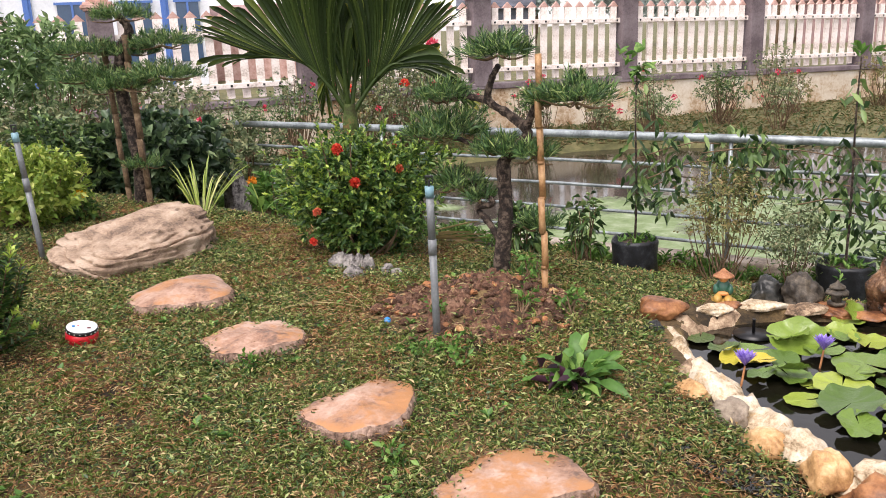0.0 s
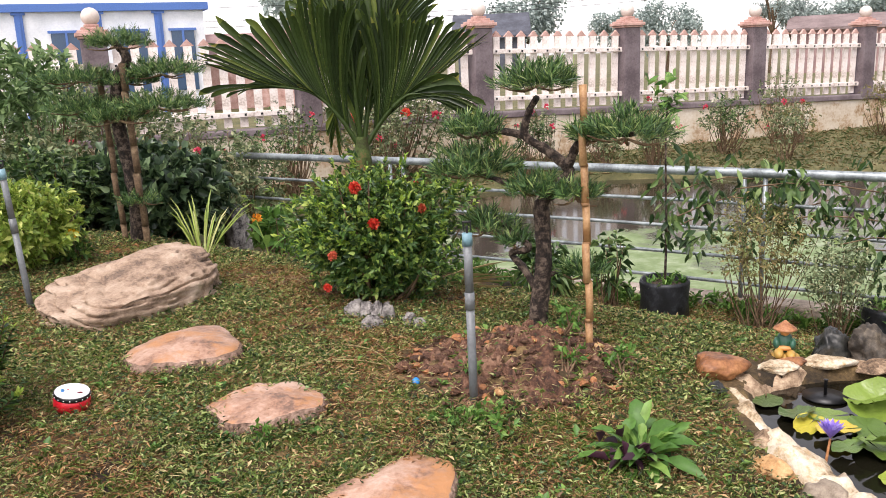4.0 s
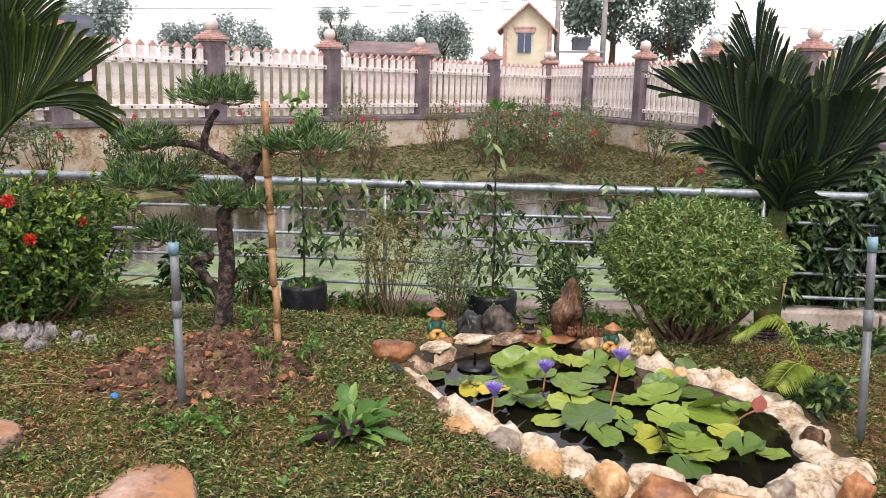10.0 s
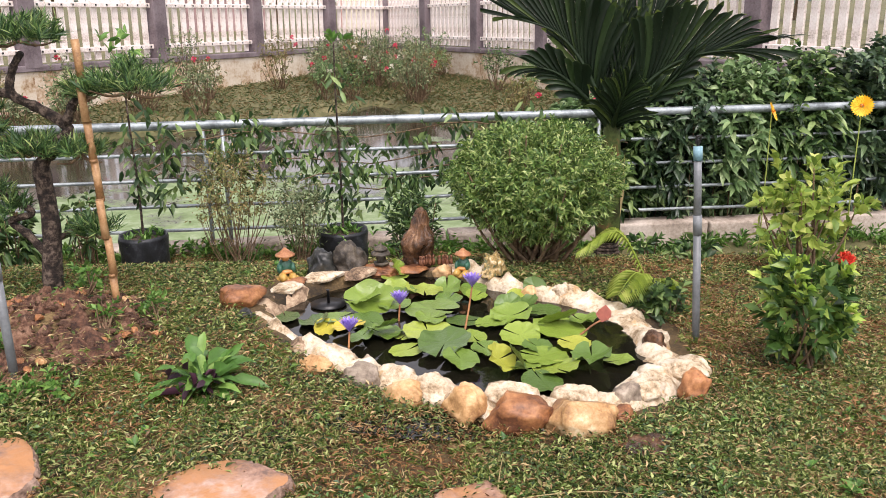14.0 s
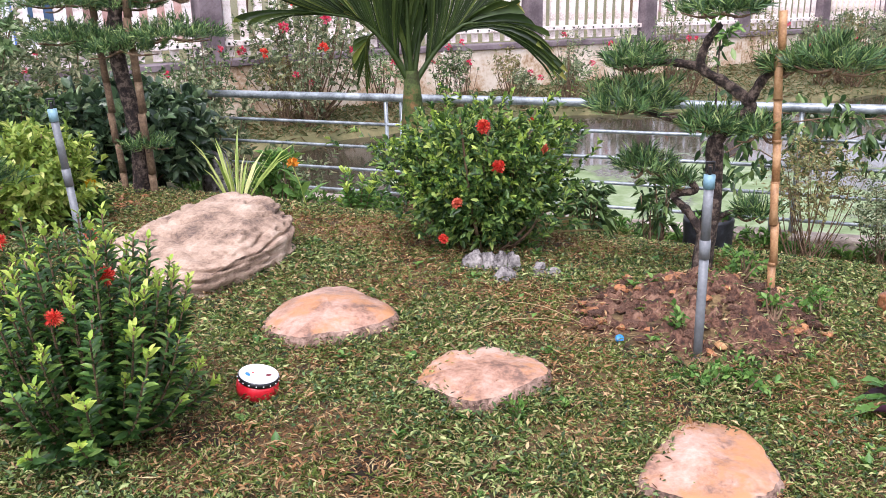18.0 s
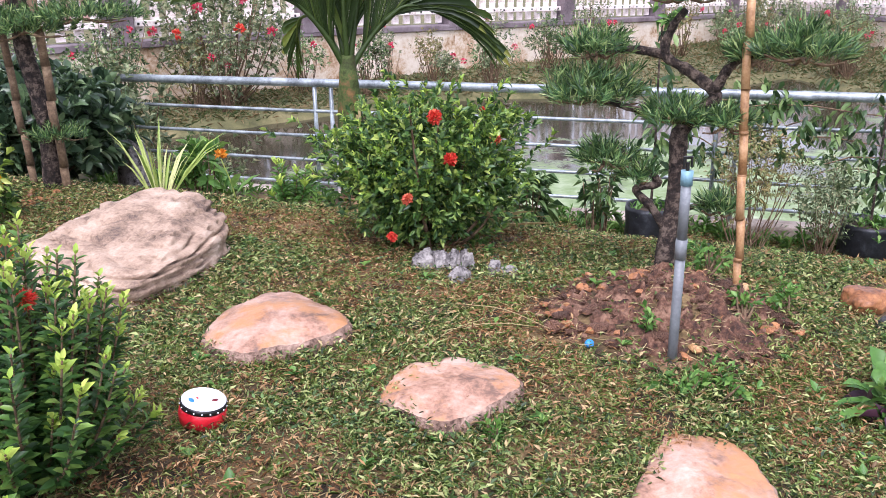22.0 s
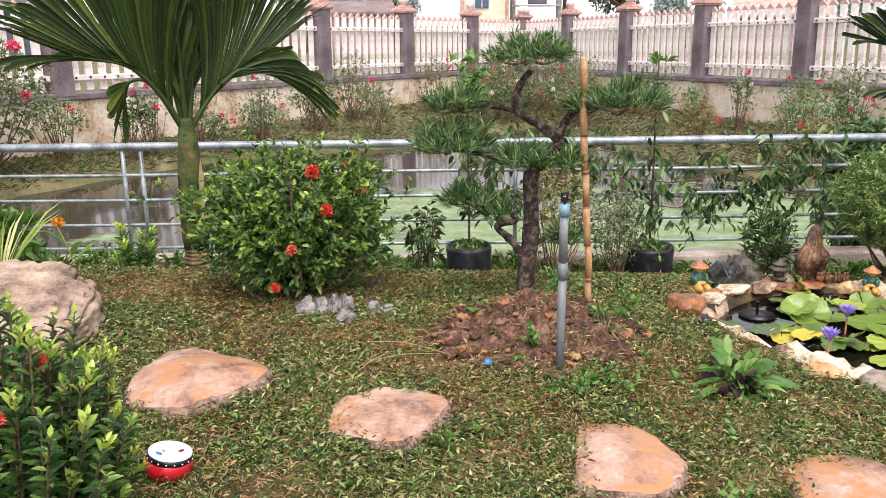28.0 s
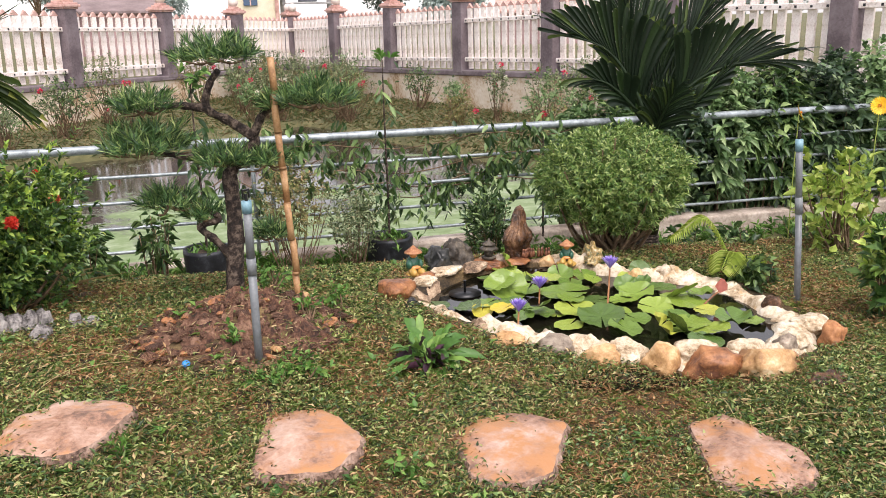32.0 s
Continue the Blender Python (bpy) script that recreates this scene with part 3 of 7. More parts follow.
def rock_mesh(name, sx, sy, sz, seed, rough=0.22, freq=1.6, level=3, strata=0.0, flat=0.35, tilt=0.0, cuts=0):
    """A stone of those half sizes, lumpy, with a flattened foot and, where asked, bedding ridges."""
    bm = bmesh.new()
    bmesh.ops.create_icosphere(bm, subdivisions=level, radius=1)
    off = Vector((seed * 3.1, seed * 1.7, seed * 0.9))
    rng = np.random.default_rng(seed)
    planes = [(Vector(q), d) for q, d in zip(rand_dirs(cuts, rng), rng.uniform(0.62, 0.88, cuts))] if cuts else []
    for v in bm.verts:
        p = v.co.copy()
        for q, d in planes:
            over = p.dot(q) - d
            if over > 0:
                p -= q * over * 0.92
        k = 1 + rough * (noise.noise(p * freq + off) + 0.5 * noise.noise(p * freq * 2.3 + off) + 0.25 * noise.noise(p * freq * 5 + off) + 0.12 * noise.noise(p * freq * 11 + off))
        p = p * k
        if strata:
            lay = (p.z + tilt * p.x) * 9 + 1.4 * noise.noise(p * 2.2 + off)
            w = strata * (abs(math.sin(lay)) - 0.5 + 0.6 * noise.noise(Vector((p.x * 3, p.y * 3, p.z * 14)) + off))
            p = p * (1 + w)
        if p.z < -flat:
            p.z = -flat + (p.z + flat) * 0.15
        v.co = Vector((p.x * sx, p.y * sy, (p.z + flat) * sz))
    for f in bm.faces:
        f.smooth = True
    me = bpy.data.meshes.new(name)
    bm.to_mesh(me)
    bm.free()
    return me


def sstep(x, a, b):
    t = np.clip((np.asarray(x, float) - a) / (b - a), 0, 1)
    return t * t * (3 - 2 * t)


# ---------------------------------------------------------------- the lie of the land
RN = np.array([0.542, 0.840])            # from the garden square across to the canal
RT = np.array([0.840, -0.542])           # along the railing
RAIL_S, FAR_S = 7.73, 60.0
POND_C = np.array([1.85, 3.45])
FENCE_C, FENCE_B, FENCE_A = np.array([22.285, 31.716]), np.array([-4.222, -1.792]), np.array([-1.047, -4.209])
POND_A = np.radians(np.arange(-180, 181, 15))
POND_OUT = np.array([0.72, 0.72, 0.71, 0.78, 1.02, 1.14, 1.18, 1.26, 1.28, 1.23, 1.23, 1.16, 1.02, 0.97, 1.00, 1.15, 1.27, 1.33, 1.30, 1.30, 1.28, 1.05, 0.87, 0.78, 0.72])
POND_IN = np.array([0.44, 0.43, 0.45, 0.50, 0.60, 0.66, 0.80, 0.91, 0.91, 0.87, 0.79, 0.79, 0.74, 0.72, 0.74, 0.90, 1.03, 1.10, 1.08, 1.01, 0.96, 0.82, 0.60, 0.48, 0.44])


def pond_r(x, y, table):
    return np.interp(np.arctan2(y - POND_C[1], x - POND_C[0]), POND_A, table)


def land(x, y):
    """Height of the garden ground, without pond and canal."""
    x, y = np.asarray(x, float), np.asarray(y, float)
    s = RN[0] * x + RN[1] * y
    z = -0.035 * np.clip(x, -6, 6) - 0.01
    # the lawn dips towards the walk
    z = z - 0.14 * sstep(4.5 - y, 0.0, 2.2) * (1 - 0.6 * sstep(x, 0.8, 1.7)) * sstep(x, -2.2, -1.0)
    z = z - 0.6 * sstep(s, 4.8, 7.2) * sstep(x, -5.5, -3.2)
    z = z + 0.17 * np.exp(-(((x - 0.28) / 0.42) ** 2 + ((y - 4.62) / 0.40) ** 2))
    return z


def bank_width(i):
    """Width of the far bank, i panels along the fence from its corner."""
    return 6.7 - 3.3 * sstep(np.asarray(i, float), 3.4, 5.0)


def terrain(x, y):
    x, y = np.asarray(x, float), np.asarray(y, float)
    s = RN[0] * x + RN[1] * y
    z = land(x, y)
    d = np.hypot(x - POND_C[0], y - POND_C[1]) / pond_r(x, y, POND_OUT)
    z = z - 0.45 * (1 - sstep(d, 0.62, 0.86))
    west = sstep(x, -5.5, -3.2)
    bed = -1.9 * west + -0.15 * (1 - west)
    z = z + (bed - z) * sstep(s, RAIL_S + 0.1, RAIL_S + 0.5)
    rel = np.stack([x - FENCE_C[0], y - FENCE_C[1]], -1)
    db = rel @ (np.array([-FENCE_B[1], FENCE_B[0]]) / np.hypot(*FENCE_B))
    dc = rel @ (np.array([FENCE_A[1], -FENCE_A[0]]) / np.hypot(*FENCE_A))
    wide = bank_width(rel @ FENCE_B / float(FENCE_B @ FENCE_B))
    far = np.maximum(np.maximum(sstep(s, FAR_S - 0.3, FAR_S + 0.5), (1 - sstep(db, wide, wide + 0.9)) * sstep(s, 9, 10)), sstep(-dc, -6.3, -5.5) * sstep(s, 9, 10))
    z = z + (-1.2 - z) * far * west
    out = np.maximum(sstep(-db, 0.2, 0.6), sstep(-dc, 0.2, 0.6))
    z = z + (-0.3 - z) * out * sstep(s, 9, 10)
    return z


def gz(x, y):
    return float(terrain(x, y))


ax = np.concatenate([[-900, -300, -120, -60, -35, -22, -15, -11, -8.5], np.arange(-7, 7.01, 0.08), np.arange(7.5, 31, 0.5), [36, 45, 60, 100, 200, 400, 900]])
ay = np.concatenate([[-900, -300, -100, -40, -20, -10, -5, -2.5, -1], np.arange(0, 9.6, 0.08), np.arange(10, 42, 0.5), [48, 60, 80, 140, 300, 900]])
gx, gy = np.meshgrid(ax, ay)
gh = terrain(gx, gy)
near = (np.abs(gx) < 6.5) & (gy > 0.3) & (gy < 9)
bump = np.array([noise.noise(Vector((a * 2.3, b * 2.3, 0.4))) * 0.02 + noise.noise(Vector((a * 9, b * 9, 3.4))) * 0.012 for a, b in zip(gx[near], gy[near])])
gh[near] += bump
nx, ny = len(ax), len(ay)
idx = np.arange(nx * ny).reshape(ny, nx)
gf = np.stack([idx[:-1, :-1], idx[:-1, 1:], idx[1:, 1:], idx[1:, :-1]], -1).reshape(-1, 4)
ground = part("ground", np_mesh("ground", np.stack([gx, gy, gh], -1).reshape(-1, 3), gf, True), M_SOIL)
tagged(ground, "brown garden soil with thin grass cover, falling to a canal", "ground", kind="structure")


def along(u, s=RAIL_S, z=0.0):
    """A point u metres along the railing's line from the foot below the garden's origin, s metres out."""
    q = RN * s + RT * u
    return np.array([q[0], q[1], z])


# canal water, laid along the railing
bm = bmesh.new()
bm.faces.new([bm.verts.new(q) for q in ((-22, 0.12, 0), (40, 0.12, 0), (40, 32, 0), (-22, 32, 0))])
canal = part("water", bm, M_CANAL)
canal.matrix_world = pose(RN[0] * RAIL_S, RN[1] * RAIL_S, -1.35, 0, 0, math.degrees(math.atan2(RT[1], RT[0])))
tagged(canal, "still brown canal water with green duckweed", "water", kind="structure")

# ---------------------------------------------------------------- railing by the canal
RAIL_ROT = math.degrees(math.atan2(RT[1], RT[0]))
q0 = RN * RAIL_S
railing = thing("railing", q0[0], q0[1], 0, "galvanised pipe railing with thick top rail beside the canal", "railing", rz=RAIL_ROT)
U0, U1 = -8.15, 6.6


def pipe_x(name, x0, x1, z, r, sides=12, sag=0.0, parent=railing, y=0.0):
    n = 14
    xs = np.linspace(x0, x1, n)
    path = np.stack([xs, np.full(n, y), z - sag * np.sin(np.linspace(0, np.pi, n) * 3) ** 2], 1)
    v, f = tube_arrays(path, r, sides)
    return part(name, np_mesh(name, v, f, True), M_GALV, parent)


pipe_x("top_rail", U0, U1, 0.5, 0.04, 14)
for k, z in enumerate((0.24, 0.0, -0.24, -0.47)):
    pipe_x("lower_rail", U0 - 0.1 * (k % 2), U1, z, 0.017, 8, 0.012)
for u in (-5.75, -5.58, -2.05, -1.88, 1.65, 1.82):
    v, f = tube_arrays([(u, 0.0, -0.72), (u, 0.0, -0.1), (u, 0.0, 0.47)], 0.02, 8)
    part("post", np_mesh("post", v, f, True), M_GALV, railing)

# kerb at the foot of the railing, made of cast lengths
kerb = thing("kerb", q0[0], q0[1], 0, "worn concrete kerb under the railing", "kerb", rz=RAIL_ROT, kind="structure")
rng = np.random.default_rng(3)
u = U0 - 4
while u < 7:
    w = rng.uniform(1.1, 1.7)
    bm = box_bm(w - 0.02, 0.26, 1.1, u + w / 2, 0.02, -1.15 + rng.normal() * 0.01, 0.02)
    part("block", bm, M_KERB, kerb)
    u += w

# ---------------------------------------------------------------- boundary fence
def picket_mesh():
    """A flat concrete pale with a pointed, painted tip."""
    w, d, h, tip = 0.090, 0.035, 1.86, 0.15
    pts = [(-w, 0), (w, 0), (w, h), (w * 1.65, h), (0, h + tip), (-w * 1.65, h), (-w, h)]
    bm = bmesh.new()
    lo = [bm.verts.new((x, -d, z)) for x, z in pts]
    hi = [bm.verts.new((x, d, z)) for x, z in pts]
    n = len(pts)
    shaft = [0, 1, 2, 6]
    cap = [6, 2, 3, 4, 5]
    for loop, m in ((shaft, 0), (cap, 1)):
        f = bm.faces.new([lo[i] for i in loop])
        f.material_index = m
        f = bm.faces.new([hi[i] for i in reversed(loop)])
        f.material_index = m
    for i in range(n):
        j = (i + 1) % n
        f = bm.faces.new((lo[j], lo[i], hi[i], hi[j]))
        f.material_index = 1 if i in (2, 3, 4, 5) else 0
    me = bpy.data.meshes.new("picket")
    bm.to_mesh(me)
    bm.free()
    me.materials.append(M_FENCE)
    me.materials.append(M_CAP)
    return me


def rail_mesh(length, count):
    """A fence rail; small black blocks paint in the shaded hole before each pale."""
    bm = box_bm(length, 0.07, 0.13, 0, 0, 0, 0.012, 1)
    for f in bm.faces:
        f.material_index = 0
    n0 = len(bm.faces)
    for i in range(count):
        x = (i + 0.5) / count * length - length / 2
        r = bmesh.ops.create_cube(bm, size=1, matrix=Matrix.Translation((x, -0.036, 0)) @ Matrix.Diagonal((0.05, 0.02, 0.05, 1)))
        for v in r["verts"]:
            for f in v.link_faces:
                f.material_index = 1
    me = bpy.data.meshes.new("rail")
    bm.to_mesh(me)
    bm.free()
    me.materials.append(M_FENCE)
    me.materials.append(M_BLACK)
    return me


def post_meshes():
    bm = box_bm(0.52, 0.52, 2.2, 0, 0, 1.1, 0.02, 1)
    me = bpy.data.meshes.new("shaft")
    bm.to_mesh(me)
    bm.free()
    me.materials.append(M_POST)
    bm = bmesh.new()
    for sx, z, h in ((0.60, 2.225, 0.05), (0.70, 2.29, 0.08), (0.60, 2.355, 0.05), (0.44, 2.41, 0.06), (0.30, 2.47, 0.06)):
        bmesh.ops.create_cube(bm, size=1, matrix=Matrix.Translation((0, 0, z)) @ Matrix.Diagonal((sx, sx, h - 0.002, 1)))
    bmesh.ops.bevel(bm, geom=list(bm.edges), offset=0.01, segments=1, affect="EDGES")
    cap = bpy.data.meshes.new("cap")
    bm.to_mesh(cap)
    bm.free()
    cap.materials.append(M_CAP)
    bm = bmesh.new()
    bmesh.ops.create_uvsphere(bm, u_segments=20, v_segments=12, radius=0.19)
    for v in bm.verts:
        v.co.z += 2.66
    for f in bm.faces:
        f.smooth = True
    ball = bpy.data.meshes.new("ball")
    bm.to_mesh(ball)
    bm.free()
    ball.materials.append(M_BALL)
    return me, cap, ball


PICKET = picket_mesh()
SHAFT, CAP, BALL = post_meshes()
PER = 11


def fence_z(i):
    return -0.40 + 0.09 * min(i, 5)


def fence_line(step, count, side, label):
    length = float(np.hypot(*step))
    rot = math.degrees(math.atan2(step[1], step[0])) + (0 if side > 0 else 180)
    inner = length - 0.52
    rail = rail_mesh(inner + 0.12, PER)
    fence = thing("picket_fence", FENCE_C[0], FENCE_C[1], 0, label, "fence", "boundary fences")
    bm = box_bm(length, 0.5, 0.16, 0, 0, 0.0, 0.02, 1)
    coping = bpy.data.meshes.new("coping")
    bm.to_mesh(coping)
    bm.free()
    bm = box_bm(length, 0.36, 1.6, 0, 0, -0.88)
    base = bpy.data.meshes.new("base_wall")
    bm.to_mesh(base)
    bm.free()
    for i in range(count):
        c = step * (i + 0.5)
        z = (fence_z(i) + fence_z(i + 1)) / 2
        slope = math.degrees(math.atan2((fence_z(i + 1) - fence_z(i)) * side, length))
        m = pose(c[0], c[1], z, 0, -slope, rot)
        for k in range(PER):
            x = (k + 0.5) / PER * inner - inner / 2
            p = part("picket", PICKET, M_FENCE, fence)
            p.matrix_basis = m @ Matrix.Translation((x, 0, 0.13))
        for h in (0.42, 1.62):
            p = part("rail", rail, M_FENCE, fence)
            p.matrix_basis = m @ Matrix.Translation((0, -0.09, h))
        part("coping", coping, M_POST, fence, "mauve painted coping").matrix_basis = m
        part("base_wall", base, M_WALL, fence, "cream plaster wall with brown damp stains").matrix_basis = m
        if i or side > 0:
            d = step * i
            post = part("post", SHAFT, M_POST, fence, "mauve rendered post")
            post.matrix_basis = pose(d[0], d[1], fence_z(i), 0, 0, rot)
            part("cap", CAP, M_CAP, post, "stepped terracotta cap")
            if i == 0:
                for dx in (-0.22, 0.22):
                    p = part("ball", BALL, M_BALL, post)
                    p.location = (dx, 0, -0.1)
            else:
                part("ball", BALL, M_BALL, post, "white ball finial")


fence_line(FENCE_B, 9, -1, "white concrete picket fence with mauve posts and pink tips")
fence_line(FENCE_A, 8, 1, "white concrete picket fence with pink tips on a plaster wall")

# ---------------------------------------------------------------- garden things: stones, pipes, tin
def slab(x, y, chips, seed, h=0.045, dome=0.03, label="pink sandstone stepping stone set in the grass"):
    """A split flagstone: a flat top broken off along a few straight edges, with rough dark sides."""
    n, rings = 96, 9
    phi = np.radians([c[0] for c in chips])
    ds = np.array([c[1] for c in chips])
    v = []
    for k in range(rings + 3):
        for j in range(n):
            a = 2 * math.pi * j / n
            cs = np.maximum(np.cos(a - phi), 0.12)
            r = float((((ds / cs) ** -22).sum()) ** (-1 / 22))
            ca, sa = math.cos(a), math.sin(a)
            r *= 1 + 0.035 * noise.noise(Vector((ca * 5, sa * 5, seed))) + 0.03 * noise.noise(Vector((ca * 14, sa * 14, seed)))
            if k < rings:
                f = ((k + 0.35) / (rings - 0.65)) ** 0.9 * 0.965
                q = Vector((ca * f * r * 9, sa * f * r * 9, seed + 5))
                z = h + dome * (1 - f * f) + 0.010 * noise.noise(q) + 0.004 * round(3 * noise.noise(q * 0.6)) + 0.004 * noise.noise(q * 4)
            else:
                f = (1.0, 1.035, 1.0)[k - rings] + 0.045 * noise.noise(Vector((j * 0.7, k * 3.1, seed)))
                z = (h * 0.86, h * 0.35, -0.06)[k - rings] + 0.006 * noise.noise(Vector((j * 0.5, k, seed)))
            v.append((r * f * ca, r * f * sa, z))
    f = [(k * n + j, k * n + (j + 1) % n, (k + 1) * n + (j + 1) % n, (k + 1) * n + j) for k in range(rings + 2) for j in range(n)]
    c = len(v)
    v.append((0, 0, h + dome))
    tri = [(c, (j + 1) % n, j) for j in range(n)]
    me = np_mesh("stepping_stone", v, [np.array(f)[:, ::-1], np.array(tri)[:, ::-1]], True)
    for i_ in range((rings - 1) * n, (rings + 2) * n):
        me.polygons[i_].use_smooth = False
        me.polygons[i_].material_index = 1
    me.materials.append(M_SLAB)
    me.materials.append(M_SLABSIDE)
    ob = part("stepping_stone", me, M_SLAB)
    ob.matrix_world = pose(x, y, gz(x, y), 0, 0, 0)
    return tagged(ob, label, "stone", "stepping stones")


slab(-1.56, 4.84, ((161, 0.27), (134, 0.27), (69, 0.35), (29, 0.27), (-1, 0.31), (-56, 0.30), (-76, 0.27), (-132, 0.34), (-153, 0.32)), 11, 0.055, 0.06, "domed pink sandstone stepping stone with a wet orange top")
slab(-1.00, 4.12, ((92, 0.22), (40, 0.24), (3, 0.27), (-55, 0.22), (-69, 0.22), (-138, 0.25), (-155, 0.25), (144, 0.23)), 12)
slab(-0.38, 3.41, ((63, 0.29), (19, 0.26), (-11, 0.21), (-48, 0.23), (-79, 0.24), (-136, 0.26), (165, 0.25), (135, 0.18)), 13)
slab(0.22, 2.84, ((89, 0.26), (58, 0.28), (19, 0.28), (-64, 0.20), (-115, 0.28), (-163, 0.30), (141, 0.21)), 14)
slab(0.83, 2.11, ((68, 0.32), (52, 0.34), (-17, 0.20), (-47, 0.23), (-81, 0.27), (-128, 0.28), (174, 0.27), (128, 0.19)), 15)

# layered boulder: a flat crown at the back that slopes down to the front and to both ends
def soft_cap(z, top, keep=0.12):
    return z if z < top else top + (z - top) * keep


bm = bmesh.new()
bmesh.ops.create_icosphere(bm, subdivisions=6, radius=1)
for q in bm.verts:
    p = q.co.copy()
    e = (abs(p.x) ** 2.8 + abs(p.y) ** 2.8 + abs(p.z) ** 2.8) ** (-1 / 2.8)
    p *= 0.45 + 0.55 * e
    p *= 1 + 0.10 * noise.noise(p * 1.2 + Vector((3, 8, 1))) + 0.06 * noise.noise(p * 2.7) + 0.03 * noise.noise(p * 6)
    wave = 0.07 * noise.noise(p * 1.9 + Vector((4, 4, 9)))
    for top in (0.60 + 0.06 * p.x, 0.62 - 0.42 * (0.30 - p.y), 0.70 + 0.42 * p.x, 0.66 - 0.80 * (p.x - 0.40)):
        p.z = soft_cap(p.z, top + wave)
    # bedding planes dip to one side; each bed stands out or back, with a crack between
    lay = (p.z + 0.22 * p.x + 0.10 * p.y + 0.22 * noise.noise(p * 1.5 + Vector((5, 2, 7)))) * 8.0
    bed = math.floor(lay)
    u = lay - bed
    out = 0.09 * noise.noise(Vector((bed * 7.3, p.x * 0.9, p.y * 0.9)))
    crack = math.exp(-(min(u, 1 - u) / 0.13) ** 2) * max(0.0, 0.35 + 1.3 * noise.noise(Vector((bed * 3.1, p.x * 2.2, p.y * 2.2))))
    pit = max(0.0, noise.noise(p * 9 + Vector((2, 7, 3))) - 0.35)
    k = 1 + out * min(1.0, 5 * min(u, 1 - u)) - 0.12 * crack - 0.16 * pit + 0.014 * noise.noise(p * 14) + 0.008 * noise.noise(p * 30)
    p = Vector((p.x * k, p.y * k, p.z - (1 - k) * 0.75))
    p.z = max(p.z, -0.35)
    q.co = Vector((p.x * 0.47, p.y * 0.62, (p.z + 0.35) * 0.335))
for fc in bm.faces:
    fc.smooth = True
boulder = part("boulder", bm, M_BOULDER)
boulder.matrix_world = pose(-2.19, 5.88, gz(-2.2, 5.9) - 0.05, 0, 0, -24)
tagged(boulder, "large pale layered boulder lying on the grass", "boulder")

for i, (x, y, sx, sy, sz) in enumerate(((-0.70, 5.52, 0.09, 0.08, 0.12), (-0.63, 5.47, 0.07, 0.07, 0.12), (-0.57, 5.44, 0.06, 0.06, 0.13), (-0.51, 5.42, 0.065, 0.06, 0.13), (-0.59, 5.28, 0.09, 0.07, 0.10), (-0.37, 5.34, 0.07, 0.05, 0.09), (-0.31, 5.29, 0.08, 0.05, 0.07))):
    ob = part("rock", rock_mesh("rock", sx * 0.82, sy * 0.82, sz * 0.78, 20 + i, 0.24, 1.9, 4, cuts=7), M_GREYROCK)
    ob.matrix_world = pose(x, y, gz(x, y) - 0.015, 0, 0, i * 50)
    tagged(ob, "pitted grey limestone rock on the lawn", "rock", "grey rocks by the bush")


def sprinkler(x, y, top, lean_x=0.0, lean_y=0.0):
    z = gz(x, y)
    t = thing("sprinkler", x, y, z, "upright grey plastic pipe with a blue sprinkler head", "sprinkler", "garden sprinklers")
    h = top - z
    L = Vector((lean_x, lean_y, h))
    v, f = tube_arrays([(0, 0, -0.1), tuple(L * 0.58)], 0.0195, 24)
    part("lower_pipe", np_mesh("lower_pipe", v, f), M_PVC, t)
    v, f = tube_arrays([tuple(L * 0.56), tuple(L * 0.66)], 0.0225, 24)
    part("coupling", np_mesh("coupling", v, f), M_PVC, t)
    v, f = tube_arrays([tuple(L * 0.64), tuple(L * 0.96)], 0.0195, 24)
    part("upper_pipe", np_mesh("upper_pipe", v, f), M_PVC, t)
    v, f = tube_arrays([tuple(L * 0.93), tuple(L * 1.0)], 0.023, 24)
    part("cap", np_mesh("cap", v, f), M_PVC_TOP, t, "pale blue plastic cap")
    bm = box_bm(0.012, 0.012, 0.035, L.x, L.y, L.z + 0.016, 0.002, 1)
    head = part("head", bm, M_BLACK, t, "black spray head")
    bm = box_bm(0.04, 0.012, 0.01, L.x, L.y, L.z + 0.05, 0.002, 1)
    bmesh.ops.create_cube(bm, size=1, matrix=Matrix.Translation((L.x - 0.016, L.y, L.z + 0.033)) @ Matrix.Diagonal((0.006, 0.008, 0.04, 1)))
    bmesh.ops.create_cube(bm, size=1, matrix=Matrix.Translation((L.x + 0.016, L.y, L.z + 0.033)) @ Matrix.Diagonal((0.006, 0.008, 0.04, 1)))
    part("spray_arm", bm, M_BLACK, head)
    return t


sprinkler(-0.049, 4.143, 0.80, -0.006, -0.01)
sprinkler(2.83, 2.62, 0.85, 0.02, 0.09)
sprinkler(-2.78, 5.72, 1.0, -0.06, 0.0)


def bamboo(name, base, top, r, label, cat="stake", group="", mat=None):
    base, top = Vector(base), Vector(top)
    t = thing(name, base.x, base.y, base.z, label, cat, group)
    d = top - base
    n = 7
    for k in range(n):
        a, b = d * (k / n), d * ((k + 1) / n)
        off = Vector((0.006 * math.sin(k * 2.3), 0.006 * math.cos(k * 1.7), 0))
        v, f = tube_arrays([tuple(a + off), tuple((a + b) / 2 + off), tuple(b + off)], [r * 1.02, r * 0.95, r], 10)
        part("culm", np_mesh("culm", v, f, True), mat or M_BAMBOO, t)
        if k and mat is None:
            v, f = tube_arrays([tuple(a - d.normalized() * 0.008), tuple(a + d.normalized() * 0.008)], r * 1.06, 10)
            part("node", np_mesh("node", v, f, True), M_NODE, t, "dark ring of the cane")
    return t


